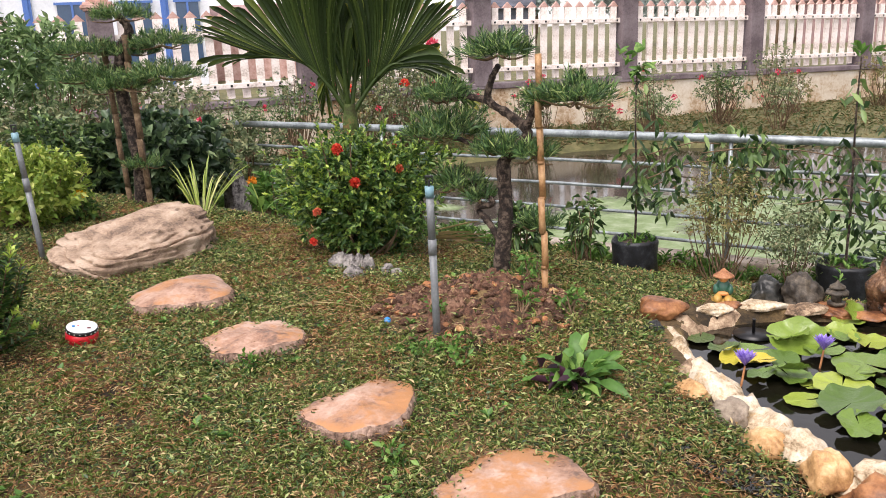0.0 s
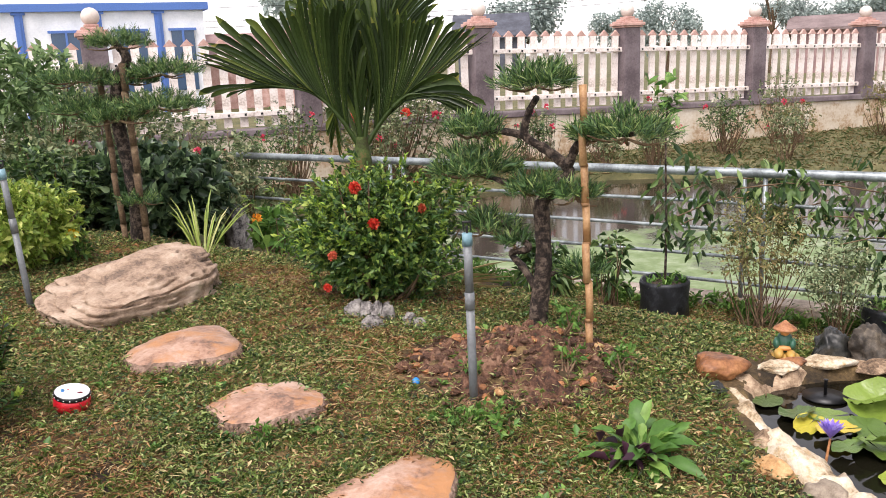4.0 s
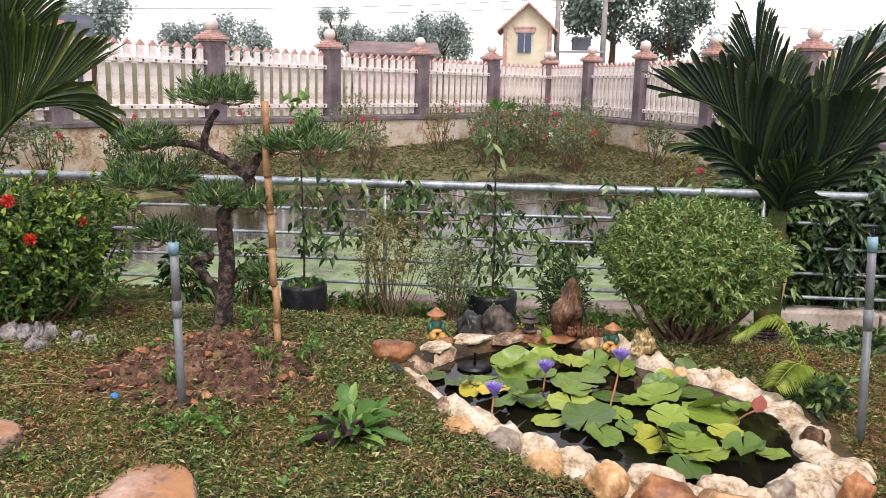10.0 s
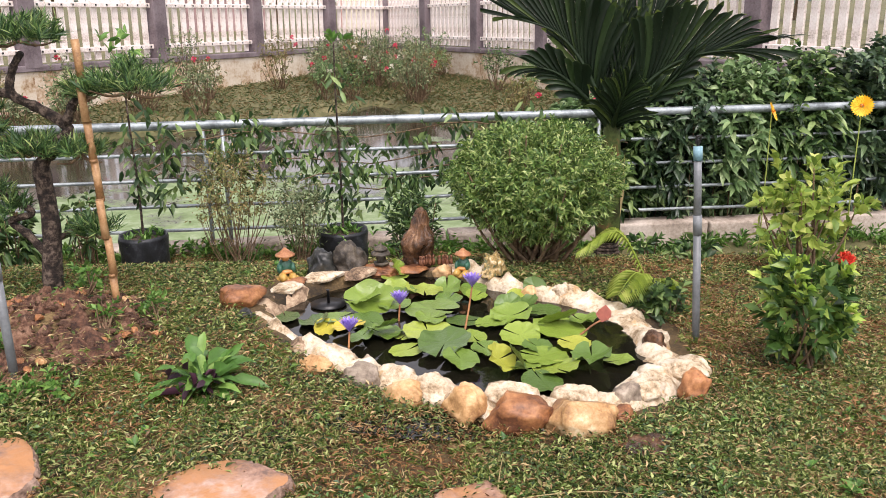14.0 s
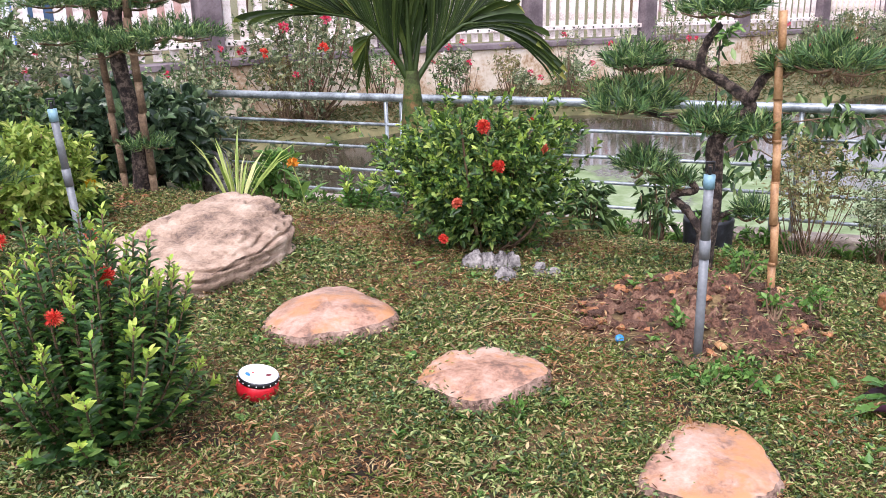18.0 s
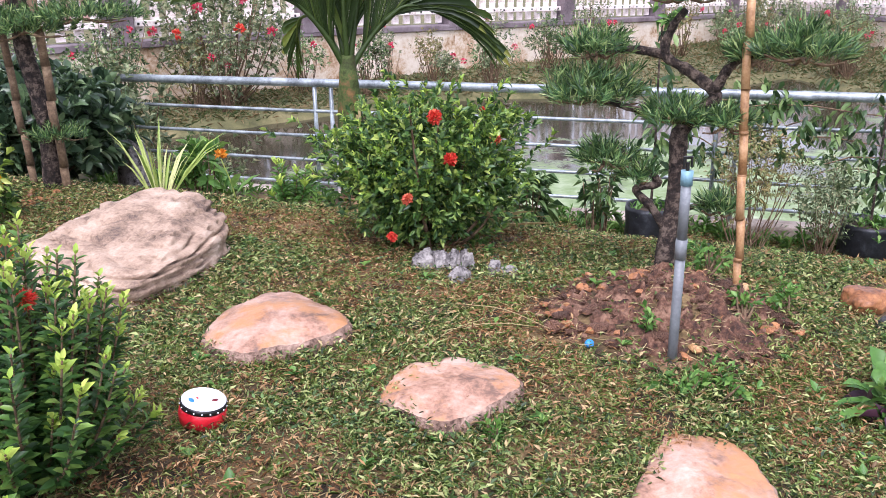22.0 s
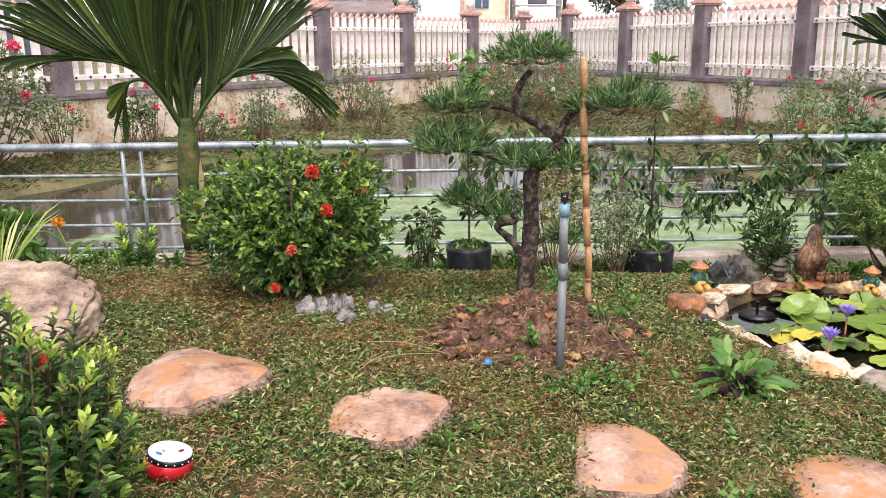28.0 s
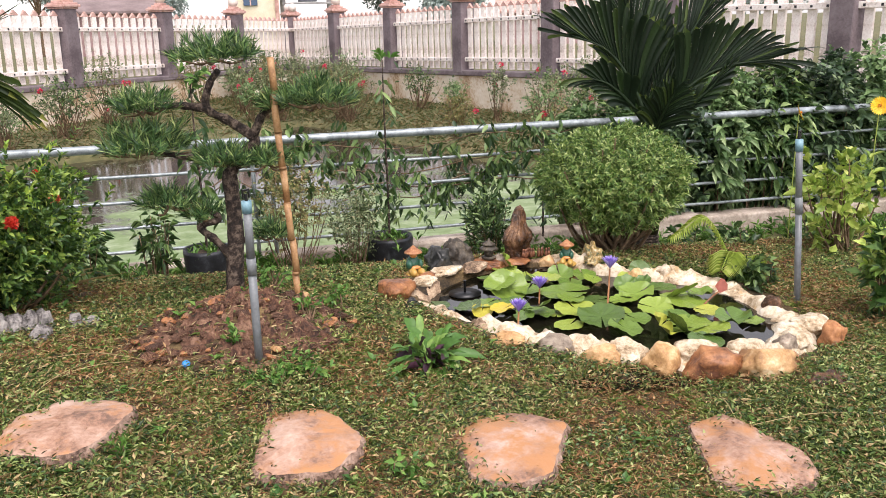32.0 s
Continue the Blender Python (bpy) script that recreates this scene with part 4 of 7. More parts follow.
bamboo("bamboo_stake", (0.575, 4.60, gz(0.575, 4.6) - 0.05), (0.555, 4.70, 1.40), 0.020, "tan bamboo stake leaning beside the clipped pine")

# round tin on the lawn
tin = thing("drum_tin", -1.89, 4.12, gz(-1.89, 4.12), "round red toy drum tin with white lid lying on the grass", "tin", rz=10)
tin.matrix_world = pose(-1.885, 4.13, gz(-1.89, 4.13) + 0.012, 9, 7, 25) @ Matrix.Diagonal((0.79, 0.79, 0.79, 1))
v, f = lathe([(0.080, 0.0), (0.097, 0.012), (0.103, 0.045), (0.100, 0.075), (0.092, 0.085)], 32)
part("body", np_mesh("body", v, f, True), M_TINRED, tin)
v, f = lathe([(0.094, 0.082), (0.099, 0.086), (0.099, 0.104), (0.094, 0.108)], 32)
part("band", np_mesh("band", v, f, True), M_BLACK, tin, "black band round the rim")
v, f = lathe([(0.093, 0.106), (0.095, 0.112), (0.088, 0.114), (0.084, 0.110), (0.01, 0.110)], 32)
part("lid", np_mesh("lid", v, f, True), M_TINWHITE, tin, "white lid")
for k in range(18):
    a = 2 * math.pi * k / 18
    bm = bmesh.new()
    bmesh.ops.create_icosphere(bm, subdivisions=1, radius=0.004, matrix=Matrix.Translation((0.0995 * math.cos(a), 0.0995 * math.sin(a), 0.095)))
    part("stud", bm, M_TINWHITE, tin)
for (x, y, r, sy, m) in ((-0.05, 0.015, 0.010, 1.8, M_BLUE), (-0.02, 0.02, 0.005, 1.4, M_TINRED), (0.04, -0.025, 0.015, 0.6, M_WINE)):
    v, f = lathe([(r, 0.1105), (r * 0.96, 0.1125)], 20)
    v[:, 0], v[:, 1] = v[:, 0] + x, v[:, 1] * sy + y
    part("print", np_mesh("print", v, f), m, tin)

# ---------------------------------------------------------------- plant makers
def flower_head(name, p, r, mat, parent, seed, n=34, label="", lw=0.5, pl=0.75):
    rng = np.random.default_rng(seed)
    d = rand_dirs(n, rng, 0.45)
    pts = np.asarray(p) + d * r * rng.uniform(0.12, 0.5, (n, 1))
    ch = [leaf_arrays(pts, rand_dirs(n, rng, 0.2) * 0.7 + d, d, r * pl, r * lw * pl / 0.75, 0.1, False, 0.05) for _ in range(2)]
    v, f = join_arrays(ch)
    return part(name, np_mesh(name, v, f), mat, parent, label)


def bush(name, x, y, rx, ry, h0, h1, shoots, per, L, W, mat, label, category="bush", seed=0, stems=9, tip=None, tips=0.0, inner=0.35, open_=0.9, lump=0.16, up=0.5, big=False, stem_mat=None, group="", droop=0.15, shell=0.55, point=0.0, vase=0.0, fine=1.0):
    """A rounded shrub: stems from the foot, and shoots with whorls of leaves over an uneven crown."""
    rng = np.random.default_rng(seed)
    z = gz(x, y)
    t = thing(name, x, y, z, label, category, group)
    ctr = np.array([0, 0, (h0 + h1) / 2])
    rad = np.array([rx, ry, (h1 - h0) / 2])
    d = rand_dirs(shoots, rng, 0.15)
    k = np.array([1 + lump * (noise.noise(Vector(q * 1.9) + Vector((seed, 0, 0))) + 0.6 * noise.noise(Vector(q * 4.3) + Vector((0, seed, 0)))) for q in d])
    q = rng.random(shoots)
    fill = np.where(rng.random(shoots) < inner, rng.uniform(0.35, 0.85, shoots), shell + (1 - shell) * q ** 0.4)
    if point:
        fill = fill + point * rng.random(shoots) ** 3
    pts = ctr + d * rad * (k * fill)[:, None]
    if vase:
        pts[:, :2] *= (1 - vase * np.clip(1 - (pts[:, 2] - h0) / (h1 - h0), 0, 1) ** 1.5)[:, None]
    pts[:, 2] = np.maximum(pts[:, 2], 0.03)
    axis = unit(d * 0.8 + np.array([0, 0, up]) + 0.35 * rng.normal(size=(shoots, 3)))
    ch = [rosettes(pts, axis, per, L, W, rng, open_, 0.05, big=big, droop=droop), rosettes(pts - axis * L * 0.6, axis, max(2, per // 2), L * 1.1, W * 1.1, rng, open_ * 1.5, 0.06, big=big, droop=droop)]
    pale = 0
    if tip and tips:
        sel = (rng.random(shoots) < tips) & (fill > 0.8) & (d[:, 2] > -0.1)
        if sel.any():
            ch.append(rosettes(pts[sel] + axis[sel] * L * 0.3, axis[sel], per, L * 0.8, W * 0.8, rng, 0.7, 0.03, big=big))
            pale = 1
    v, f = join_arrays(ch)
    idx_ = []
    for a_ in f:
        young = [len(b_) for b_ in ch[-1][1] if b_.shape[1] == a_.shape[1]][0] if pale else 0
        idx_ += [0] * (len(a_) - young) + [1] * young
    part("crown", np_mesh("crown", v, f, False, idx_), [mat, tip or mat], t)
    sel = rng.choice(shoots, min(shoots, stems * 4), replace=False)
    for i in range(stems):
        ch = []
        a = rng.uniform(0, 6.28)
        foot = np.array([0.05 * math.cos(a), 0.05 * math.sin(a), -0.03]) * (1 + 2 * rx)
        for j in sel[i * 4:(i + 1) * 4]:
            mid = foot * 0.4 + pts[j] * 0.6
            mid[2] *= 0.75
            ch.append(tube_arrays(smooth_path([foot, mid, pts[j]], 4), np.linspace(0.012, 0.004, 9) * (0.6 + rx) * fine, 5))
        v, f = join_arrays(ch)
        part("stem", np_mesh("stem", v, f, True), stem_mat or M_TWIG, t)
    return t


def pads_tree(t, pads, L, W, rng, mat=M_PINE, dens=1.0):
    """Clipped cushions of strap leaves, flat below on bare twigs; each pad is (x, y, z, rx, ry, rz)."""
    for (x, y, z, rx, ry, rz) in pads:
        n = int(150 * dens * (rx * ry) / 0.05) + 14
        d = rand_dirs(n, rng, 0.2)
        d[:, 2] = np.where(d[:, 2] < 0, -0.35 * d[:, 2], d[:, 2])
        k = np.array([1 + 0.4 * noise.noise(Vector(q * 3) + Vector((x * 7, y * 7, z * 7))) for q in d])
        f = rng.uniform(0.25, 1, n) ** 0.5
        pts = np.array([x, y, z - rz * 0.4]) + d * np.array([rx, ry, rz * 1.3]) * (k * f)[:, None]
        axis = unit(d * np.array([0.7, 0.7, 0.3]) + np.array([0, 0, 0.75]) + 0.22 * rng.normal(size=(n, 3)))
        v, f = rosettes(pts, axis, 12, L * 0.90, W * 0.56, rng, 0.78, 0.03, droop=0.04, fold=0.15)
        part("leaf_pad", np_mesh("leaf_pad", v, f), mat, t)
        turn = rng.uniform(0, 6.28)
        for j in range(4 if rx > 0.12 else 2):
            a = turn + j * 1.57 + 0.4 * rng.normal()
            e = np.array([math.cos(a) * rx * 0.85, math.sin(a) * ry * 0.85, 0.02 * rng.normal()])
            b = np.array([x, y, z - rz * 0.55])
            tube("twig", [tuple(b), tuple(b + e * 0.5 + np.array([0, 0, -0.02])), tuple(b + e)], 0.009, 0.004, M_TWIG, t, sides=5, wobble=0.2, seed=j + int(1000 * rx))


def shoot_bush(name, x, y, rx, ry, h, shoots, L, W, mat, tip, label, category="bush", seed=0):
    """Upright leafy shoots from one foot: opposite leaves along each stem, paler at its top."""
    rng = np.random.default_rng(seed)
    t = thing(name, x, y, gz(x, y), label, category)
    for k in range(shoots):
        q, a = math.sqrt((k + 0.5) / shoots), k * 2.399 + 0.3 * rng.normal()
        top = np.array([rx * q * math.cos(a), ry * q * math.sin(a), h * (1 - 0.45 * q * q) * rng.uniform(*((0.70, 1.0) if k % 3 else (0.30, 0.65)))])
        path = smooth_path([tuple(top * np.array([0.2, 0.2, 0])), tuple(top * np.array([0.72, 0.72, 0.45])), tuple(top)], 14)
        stem = part("stem", np_mesh("stem", *tube_arrays(path, np.linspace(0.006, 0.003, len(path)), 6), True), M_TWIG, t)
        ln = np.linalg.norm(top)
        pairs = int(ln * 0.80 / 0.016)
        s = np.repeat(np.linspace(0.22, 1.0, pairs), 2)
        g = np.linspace(0, 1, len(path))
        p = np.stack([np.interp(s, g, path[:, i]) for i in range(3)], 1)
        tan = unit(np.stack([np.interp(s, g, np.gradient(path[:, i])) for i in range(3)], 1))
        turn = np.repeat(np.arange(pairs) * 1.57, 2) + np.tile([0, math.pi], pairs) + 0.3 * rng.normal(size=2 * pairs) + k
        side = np.stack([np.cos(turn), np.sin(turn), np.zeros(2 * pairs)], 1)
        young = s > 1 - rng.choice((0.015, 0.04, 0.06)) / ln
        d = unit(tan * np.where(young, 1.5, 0.75)[:, None] + side + 0.15 * rng.normal(size=(2 * pairs, 3)))
        size = L * rng.uniform(0.75, 1.15, 2 * pairs) * np.where(s > 1 - 0.03 / ln, 0.65, 1.0)
        for lab, pick, m in (("leaves", ~young, mat), ("young_leaves", young, tip)):
            v, f = leaf_arrays(p[pick], d[pick], unit(tan[pick] - 0.3 * side[pick]), size[pick], size[pick] * W, 0.25, True, 0.2)
            part(lab, np_mesh(lab, v, f), m, stem)
    return t


def frond_arrays(pts, sides, fw, rng, tilt=0.25, arch=0.12, stalk=0.3, thick=1.0):
    """A pleated palm frond: a curved midrib, and on each side joined folded segments that part near their ragged tips.
    Each side is (sign, length at the foot, length at the end, angle at the foot, angle at the end, segments).
    Returns the pieces and for each whether its faces are of the pale tip."""
    rib = smooth_path(pts, 10)
    n = len(rib)
    g = np.linspace(0, 1, n)
    tan = unit(np.gradient(rib, axis=0))
    chunks, tip = [tube_arrays(rib, np.linspace(0.024, 0.004, n) * thick, 6)], [False]
    down = np.array([0, 0, -1.0])
    st = np.array([0.0, 0.1, 0.28, 0.46, 0.66, 0.84, 0.93, 1.0])
    gap = np.array([0, 0, 0, 0, 0.0, 0.0, 0.22, 0.85])[:, None]
    m = len(st)
    for sign, l0, l1, a0, a1, segs in sides:
        wave = rng.normal(size=segs + 2)

        def line(u, jag=0.0):
            p = np.array([np.interp(u, g, rib[:, i]) for i in range(3)])
            t = unit(np.array([np.interp(u, g, tan[:, i]) for i in range(3)]))
            s = unit(np.cross(fw, t)) * sign
            s = unit(s - fw * tilt)
            w = (u - stalk) / (1 - stalk)
            ln = (l0 + (l1 - l0) * w) * (1 + jag)
            a = np.radians(a0 + (a1 - a0) * w) * (0.55 + 0.6 * st)
            step = (t * np.cos(a)[:, None] + s * np.sin(a)[:, None]) * np.diff(st, prepend=0)[:, None]
            return p + np.cumsum(step, 0) * ln + down * (arch * ln * st ** 2.4)[:, None], unit(np.cross(t, s)) * sign

        for k in range(segs):
            u0, u1 = stalk + (1 - stalk) * k / segs, stalk + (1 - stalk) * (k + 1) / segs
            j = 0.05 * wave[k]
            (e0, _), (e1, _), (c, nor) = line(u0, j), line(u1, j), line((u0 + u1) / 2, j)
            width = np.linalg.norm(e1 - e0, axis=1)
            c = c + nor * (np.minimum(width, 0.05) * 0.55)[:, None]
            l_, r_ = e0 * (1 - gap) + c * gap, e1 * (1 - gap) + c * gap
            sag = down * (0.10 * rng.random() * np.clip((st - 0.7) / 0.3, 0, 1) ** 2 * l0)[:, None] + nor * (0.03 * rng.normal() * np.clip((st - 0.7) / 0.3, 0, 1))[:, None]
            v = np.concatenate([l_, c, r_]) + np.tile(sag, (3, 1))
            f = np.array([((a, a + 1, m + a + 1, m + a), (m + a, m + a + 1, 2 * m + a + 1, 2 * m + a)) for a in range(m - 1)])
            chunks.append((v, [f[:-1].reshape(-1, 4)]))
            tip.append(False)
            chunks.append((v, [f[-1:].reshape(-1, 4)]))
            tip.append(True)
    return chunks, tip


def palm(name, x, y, ztop, fronds, label, view, seed=0, mat=None, tip_mat=None):
    """Young palm: ringed foot, smooth green sheath, and fronds whose midribs are given as (across, away, up) from the crown as seen along view."""
    rng = np.random.default_rng(seed)
    z = gz(x, y)
    t = thing(name, x, y, z, label, "palm")
    h = ztop - z
    for k in range(9):
        v, f = lathe([(0.118 - 0.004 * k, 0), (0.124 - 0.004 * k, 0.010), (0.110 - 0.004 * k, 0.027)], 20)
        ob = part("trunk_ring", np_mesh("trunk_ring", v, f, True), M_PALMBASE if mat is None else M_BARK, t, "brown ring of the trunk foot")
        ob.location = (0.004 * math.sin(k * 2), 0.004 * math.cos(k * 3), -0.03 + k * 0.028)
    v, f = lathe([(0.086, 0.2), (0.098, 0.32), (0.096, h * 0.5), (0.085, h * 0.72), (0.07, h * 0.86), (0.05, h + 0.04)], 20)
    part("sheath", np_mesh("sheath", v, f, True), M_PALMTRUNK, t, "smooth leaf sheath")
    v, f = leaf_arrays(np.array([[0.02, -0.10, h * 0.35]]), np.array([[0.05, 0.0, 1.0]]), np.array([[0.2, -1.0, 0]]), h * 0.45, 0.05, 0.1, True, 0.0)
    part("dry_sheath", np_mesh("dry_sheath", v, f), M_STRAW, t, "dry brown edge of the sheath")
    fw = unit(np.array([view[0], view[1], 0.0]))
    rt = np.array([fw[1], -fw[0], 0])
    for pts, sides, tilt, arch, stalk in fronds:
        path = [rt * a + fw * b + np.array([0, 0, h - 0.08 + c]) for a, b, c in pts]
        ch, tip = frond_arrays(path, sides, fw, rng, tilt, arch, stalk)
        v, f = join_arrays(ch)
        order = {}
        for (_, fs), tp in zip(ch, tip):
            for a_ in fs:
                order.setdefault(a_.shape[1], []).extend([1 if tp else 0] * len(a_))
        part("frond", np_mesh("frond", v, f, False, [q for a_ in f for q in order[a_.shape[1]]]), [mat or M_PALM, tip_mat or M_PALMTIP], t)
    return t


# each frond: midrib, its two sides, lean of the blade to the viewer, droop, bare share of the midrib
FR = [(((0, 0, 0), (-0.10, 0.08, 0.6), (-0.24, 0.16, 1.2), (-0.40, 0.25, 1.7)), ((1, 1.10, 0.6, 36, 10, 26), (-1, 0.90, 0.5, 30, 10, 24)), 0.2, 0.02, 0.14),
      (((0, 0, 0), (0.12, 0.02, 0.6), (0.32, 0.06, 1.15), (0.56, 0.12, 1.6)), ((1, 1.0, 0.55, 32, 10, 26), (-1, 0.72, 0.4, 26, 10, 22)), 0.3, 0.03, 0.14),
      (((0, 0, 0), (-0.16, -0.04, 0.28), (-0.36, -0.08, 0.48), (-0.70, -0.16, 0.56)), ((1, 1.10, 0.64, 44, 16, 36), (-1, 0.42, 0.5, 8, 10, 12)), 0.3, 0.06, 0.18),
      (((0, 0, 0), (0.17, 0.0, 0.24), (0.33, -0.02, 0.40), (0.56, -0.04, 0.52)), ((-1, 1.00, 0.62, 44, 14, 34), (1, 0.30, 0.3, 10, 5, 6)), 0.3, 0.06, 0.18),
      (((0.26, -0.02, 0.34), (0.38, -0.05, 0.43), (0.50, -0.07, 0.44)), ((1, 0.66, 0.68, 36, 20, 12), (-1, 0.5, 0.55, 6, 4, 4)), 0.1, 0.25, 0.1),
      (((0, 0, 0), (-0.02, -0.05, 0.4), (-0.03, -0.08, 0.75), (-0.03, -0.10, 0.95)), ((1, 0.50, 0.3, 20, 8, 9), (-1, 0.50, 0.3, 20, 8, 9)), 0.3, 0.02, 0.1)]
palm_a = palm("fan_palm", -0.74, 7.27, 0.93, FR, "young fan palm with broad pleated green fronds", (0.06, 1.0), 5)
top = 0.93 - gz(-0.74, 7.27) - 0.08
v, f = join_arrays(frond_arrays([np.array([0, 0, top]) + np.array(q) for q in ((0, 0, 0), (-0.14, 0.25, 0.34), (-0.24, 0.50, 0.34), (-0.27, 0.60, 0.16))], ((1, 0.25, 0.24, 26, 10, 8), (-1, 0.25, 0.24, 26, 10, 8)), np.array([0.0, 1.0, 0.0]), np.random.default_rng(8), 0.2, 0.2, 0.6)[0])
part("torn_leaf", np_mesh("torn_leaf", v, f), M_PALMTIP, palm_a, "torn yellowing leaf end hanging down")
FR2 = [(((0, 0, 0), (-0.10, 0.05, 0.45), (-0.20, 0.08, 0.85), (-0.26, 0.1, 1.15)), ((1, 0.85, 0.5, 36, 10, 26), (-1, 0.80, 0.45, 32, 10, 26)), 0.2, 0.02, 0.06),
       (((0, 0, 0), (0.12, 0.04, 0.42), (0.28, 0.08, 0.80), (0.46, 0.1, 1.1)), ((1, 0.78, 0.42, 30, 10, 22), (-1, 0.78, 0.42, 28, 10, 22)), 0.2, 0.02, 0.06),
       (((0, 0, 0), (-0.20, 0.0, 0.45), (-0.42, -0.02, 0.72), (-0.70, -0.06, 0.84)), ((1, 0.72, 0.44, 44, 12, 26), (-1, 0.30, 0.35, 8, 6, 8)), 0.3, 0.04, 0.15),
       (((0, 0, 0), (-0.22, -0.10, 0.28), (-0.40, -0.16, 0.44), (-0.56, -0.22, 0.50)), ((1, 0.32, 0.28, 48, 15, 10), (-1, 0.26, 0.28, 36, 15, 10)), 0.3, 0.10, 0.25),
       (((0, 0, 0), (0.26, -0.02, 0.38), (0.54, -0.06, 0.56), (0.90, -0.10, 0.62)), ((-1, 0.72, 0.42, 44, 14, 26), (1, 0.34, 0.38, 14, 10, 10)), 0.3, 0.10, 0.18),
       (((0, 0, 0), (0.03, -0.14, 0.16), (0.07, -0.24, 0.30), (0.10, -0.30, 0.40)), ((1, 0.40, 0.16, 56, 20, 18), (-1, 0.40, 0.16, 56, 20, 18)), 0.4, 0.0, 0.02),
       (((0, 0, 0), (0.22, -0.14, 0.22), (0.40, -0.22, 0.40), (0.50, -0.25, 0.55)), ((1, 0.24, 0.2, 24, 8, 8), (-1, 0.24, 0.2, 24, 8, 8)), 0.3, 0.08, 0.30)]
palm("fan_palm", 4.33, 4.44, 0.66, FR2, "dark young fan palm with upright pleated fronds beside the hedge", (0.77, 0.64), 6, M_PALMDARK, M_PALMMID)

# ---------------------------------------------------------------- lily pond
WATER_Z = -0.128


pond = thing("lily_pond", POND_C[0], POND_C[1], 0, "small garden pond with a lumpy cream mortar rim set with stones", "pond")
n, rings = 260, 9
v = []
for j in range(n):
    a = -math.pi + 2 * math.pi * j / n
    ro, ri = float(np.interp(a, POND_A, POND_OUT)), float(np.interp(a, POND_A, POND_IN))
    ro = ro * 0.97 + 0.05 * noise.noise(Vector((math.cos(a) * 5, math.sin(a) * 5, 1)))
    ri = ri + 0.05 * noise.noise(Vector((math.cos(a) * 6, math.sin(a) * 6, 4)))
    for k in range(rings):
        w = k / (rings - 1)
        r = ri + (ro - ri) * w
        x, y = r * math.cos(a), r * math.sin(a)
        g = float(land(POND_C[0] + ro * math.cos(a), POND_C[1] + ro * math.sin(a)))
        prof = (-0.30, -0.10, 0.01, 0.04, 0.055, 0.06, 0.05, 0.015, -0.06)[k]
        lum = 0.07 * noise.noise(Vector((x * 6, y * 6, 2))) + 0.04 * noise.noise(Vector((x * 15, y * 15, 5))) + 0.02 * noise.noise(Vector((x * 34, y * 34, 9)))
        low = 0.060 * float(sstep(math.degrees(a), 40, 60) * (1 - sstep(math.degrees(a), 140, 160)))
        v.append((x, y, g + prof - low + (lum if 0 < k < rings - 1 else 0)))
for nm, mt, lab, rear in (("mortar_rim", M_CEMENT, "cream mortar rim", False), ("rock_rim", M_STONE_EARTH, "brown earthy rock rim at the back", True)):
    f = [(j * rings + k, j * rings + k + 1, ((j + 1) % n) * rings + k + 1, ((j + 1) % n) * rings + k) for j in range(n) for k in range(rings - 1) if (48 < -180 + 360 * j / n < 128) == rear]
    part(nm, np_mesh(nm, v, [np.array(f)[:, ::-1]], True), mt, pond, lab)
bm = bmesh.new()
bmesh.ops.create_circle(bm, cap_ends=True, segments=64, radius=1.05)
for q in bm.verts:
    q.co.z = WATER_Z
part("water", bm, M_PONDWATER, pond, "dark still water")

# stones in the rim: place, turn of the long side, half sizes, material
RIM = [(1.20, 4.46, 20, .155, .10, .10, M_STONE_RED), (1.11, 4.23, 40, .06, .045, .05, M_STONE_BLACK), (1.09, 3.52, -70, .10, .06, .06, M_STONE_TAN), (1.19, 3.30, -65, .11, .07, .08, M_STONE_GREY), (1.26, 3.05, -60, .12, .08, .08, M_STONE_TAN), (1.36, 2.77, -65, .10, .08, .11, M_STONE_TAN),
       (1.46, 2.55, -50, .15, .09, .11, M_STONE_RED), (1.62, 2.36, -38, .14, .10, .12, M_STONE_TAN), (1.84, 2.31, -10, .06, .05, .05, M_STONE_RED), (1.93, 2.38, 0, .09, .06, .10, M_STONE_GREY), (2.25, 2.24, 30, .09, .07, .11, M_STONE_RED), (2.52, 2.66, 60, .07, .06, .10, M_ROCKTALL),
       (2.74, 3.47, 20, .08, .06, .09, M_CEMENT), (2.62, 3.62, 70, .06, .05, .06, M_STONE_TAN), (2.45, 4.22, -40, .06, .05, .07, M_STONE_TAN), (2.06, 4.54, 10, .15, .08, .035, M_STONE_EARTH), (1.82, 4.60, 0, .13, .08, .04, M_CEMENT), (2.36, 4.42, -20, .12, .08, .035, M_STONE_RED), (1.52, 4.52, 15, .10, .07, .04, M_CEMENT), (1.62, 4.60, 0, .08, .05, .035, M_STONE_RED),
       (1.17, 3.75, -80, .09, .07, .05, M_STONE_EARTH), (1.36, 2.95, -60, .11, .08, .10, M_CEMENT), (1.55, 2.68, -50, .13, .09, .09, M_CEMENT), (1.76, 2.50, -30, .12, .08, .09, M_CEMENT), (2.08, 2.40, 10, .12, .09, .08, M_CEMENT), (2.42, 2.42, 40, .14, .11, .08, M_CEMENT)]
for i, (x, y, deg, sx, sy, sz, m) in enumerate(RIM):
    ob = part("stone", rock_mesh("stone", sx * 1.05, sy * 1.08, sz * 0.9, 40 + i, 0.16, 2.4, 4, flat=0.45, cuts=9), m, pond)
    ob.matrix_basis = pose(x - POND_C[0], y - POND_C[1], float(land(x, y)) - 0.005, 0, 0, deg)

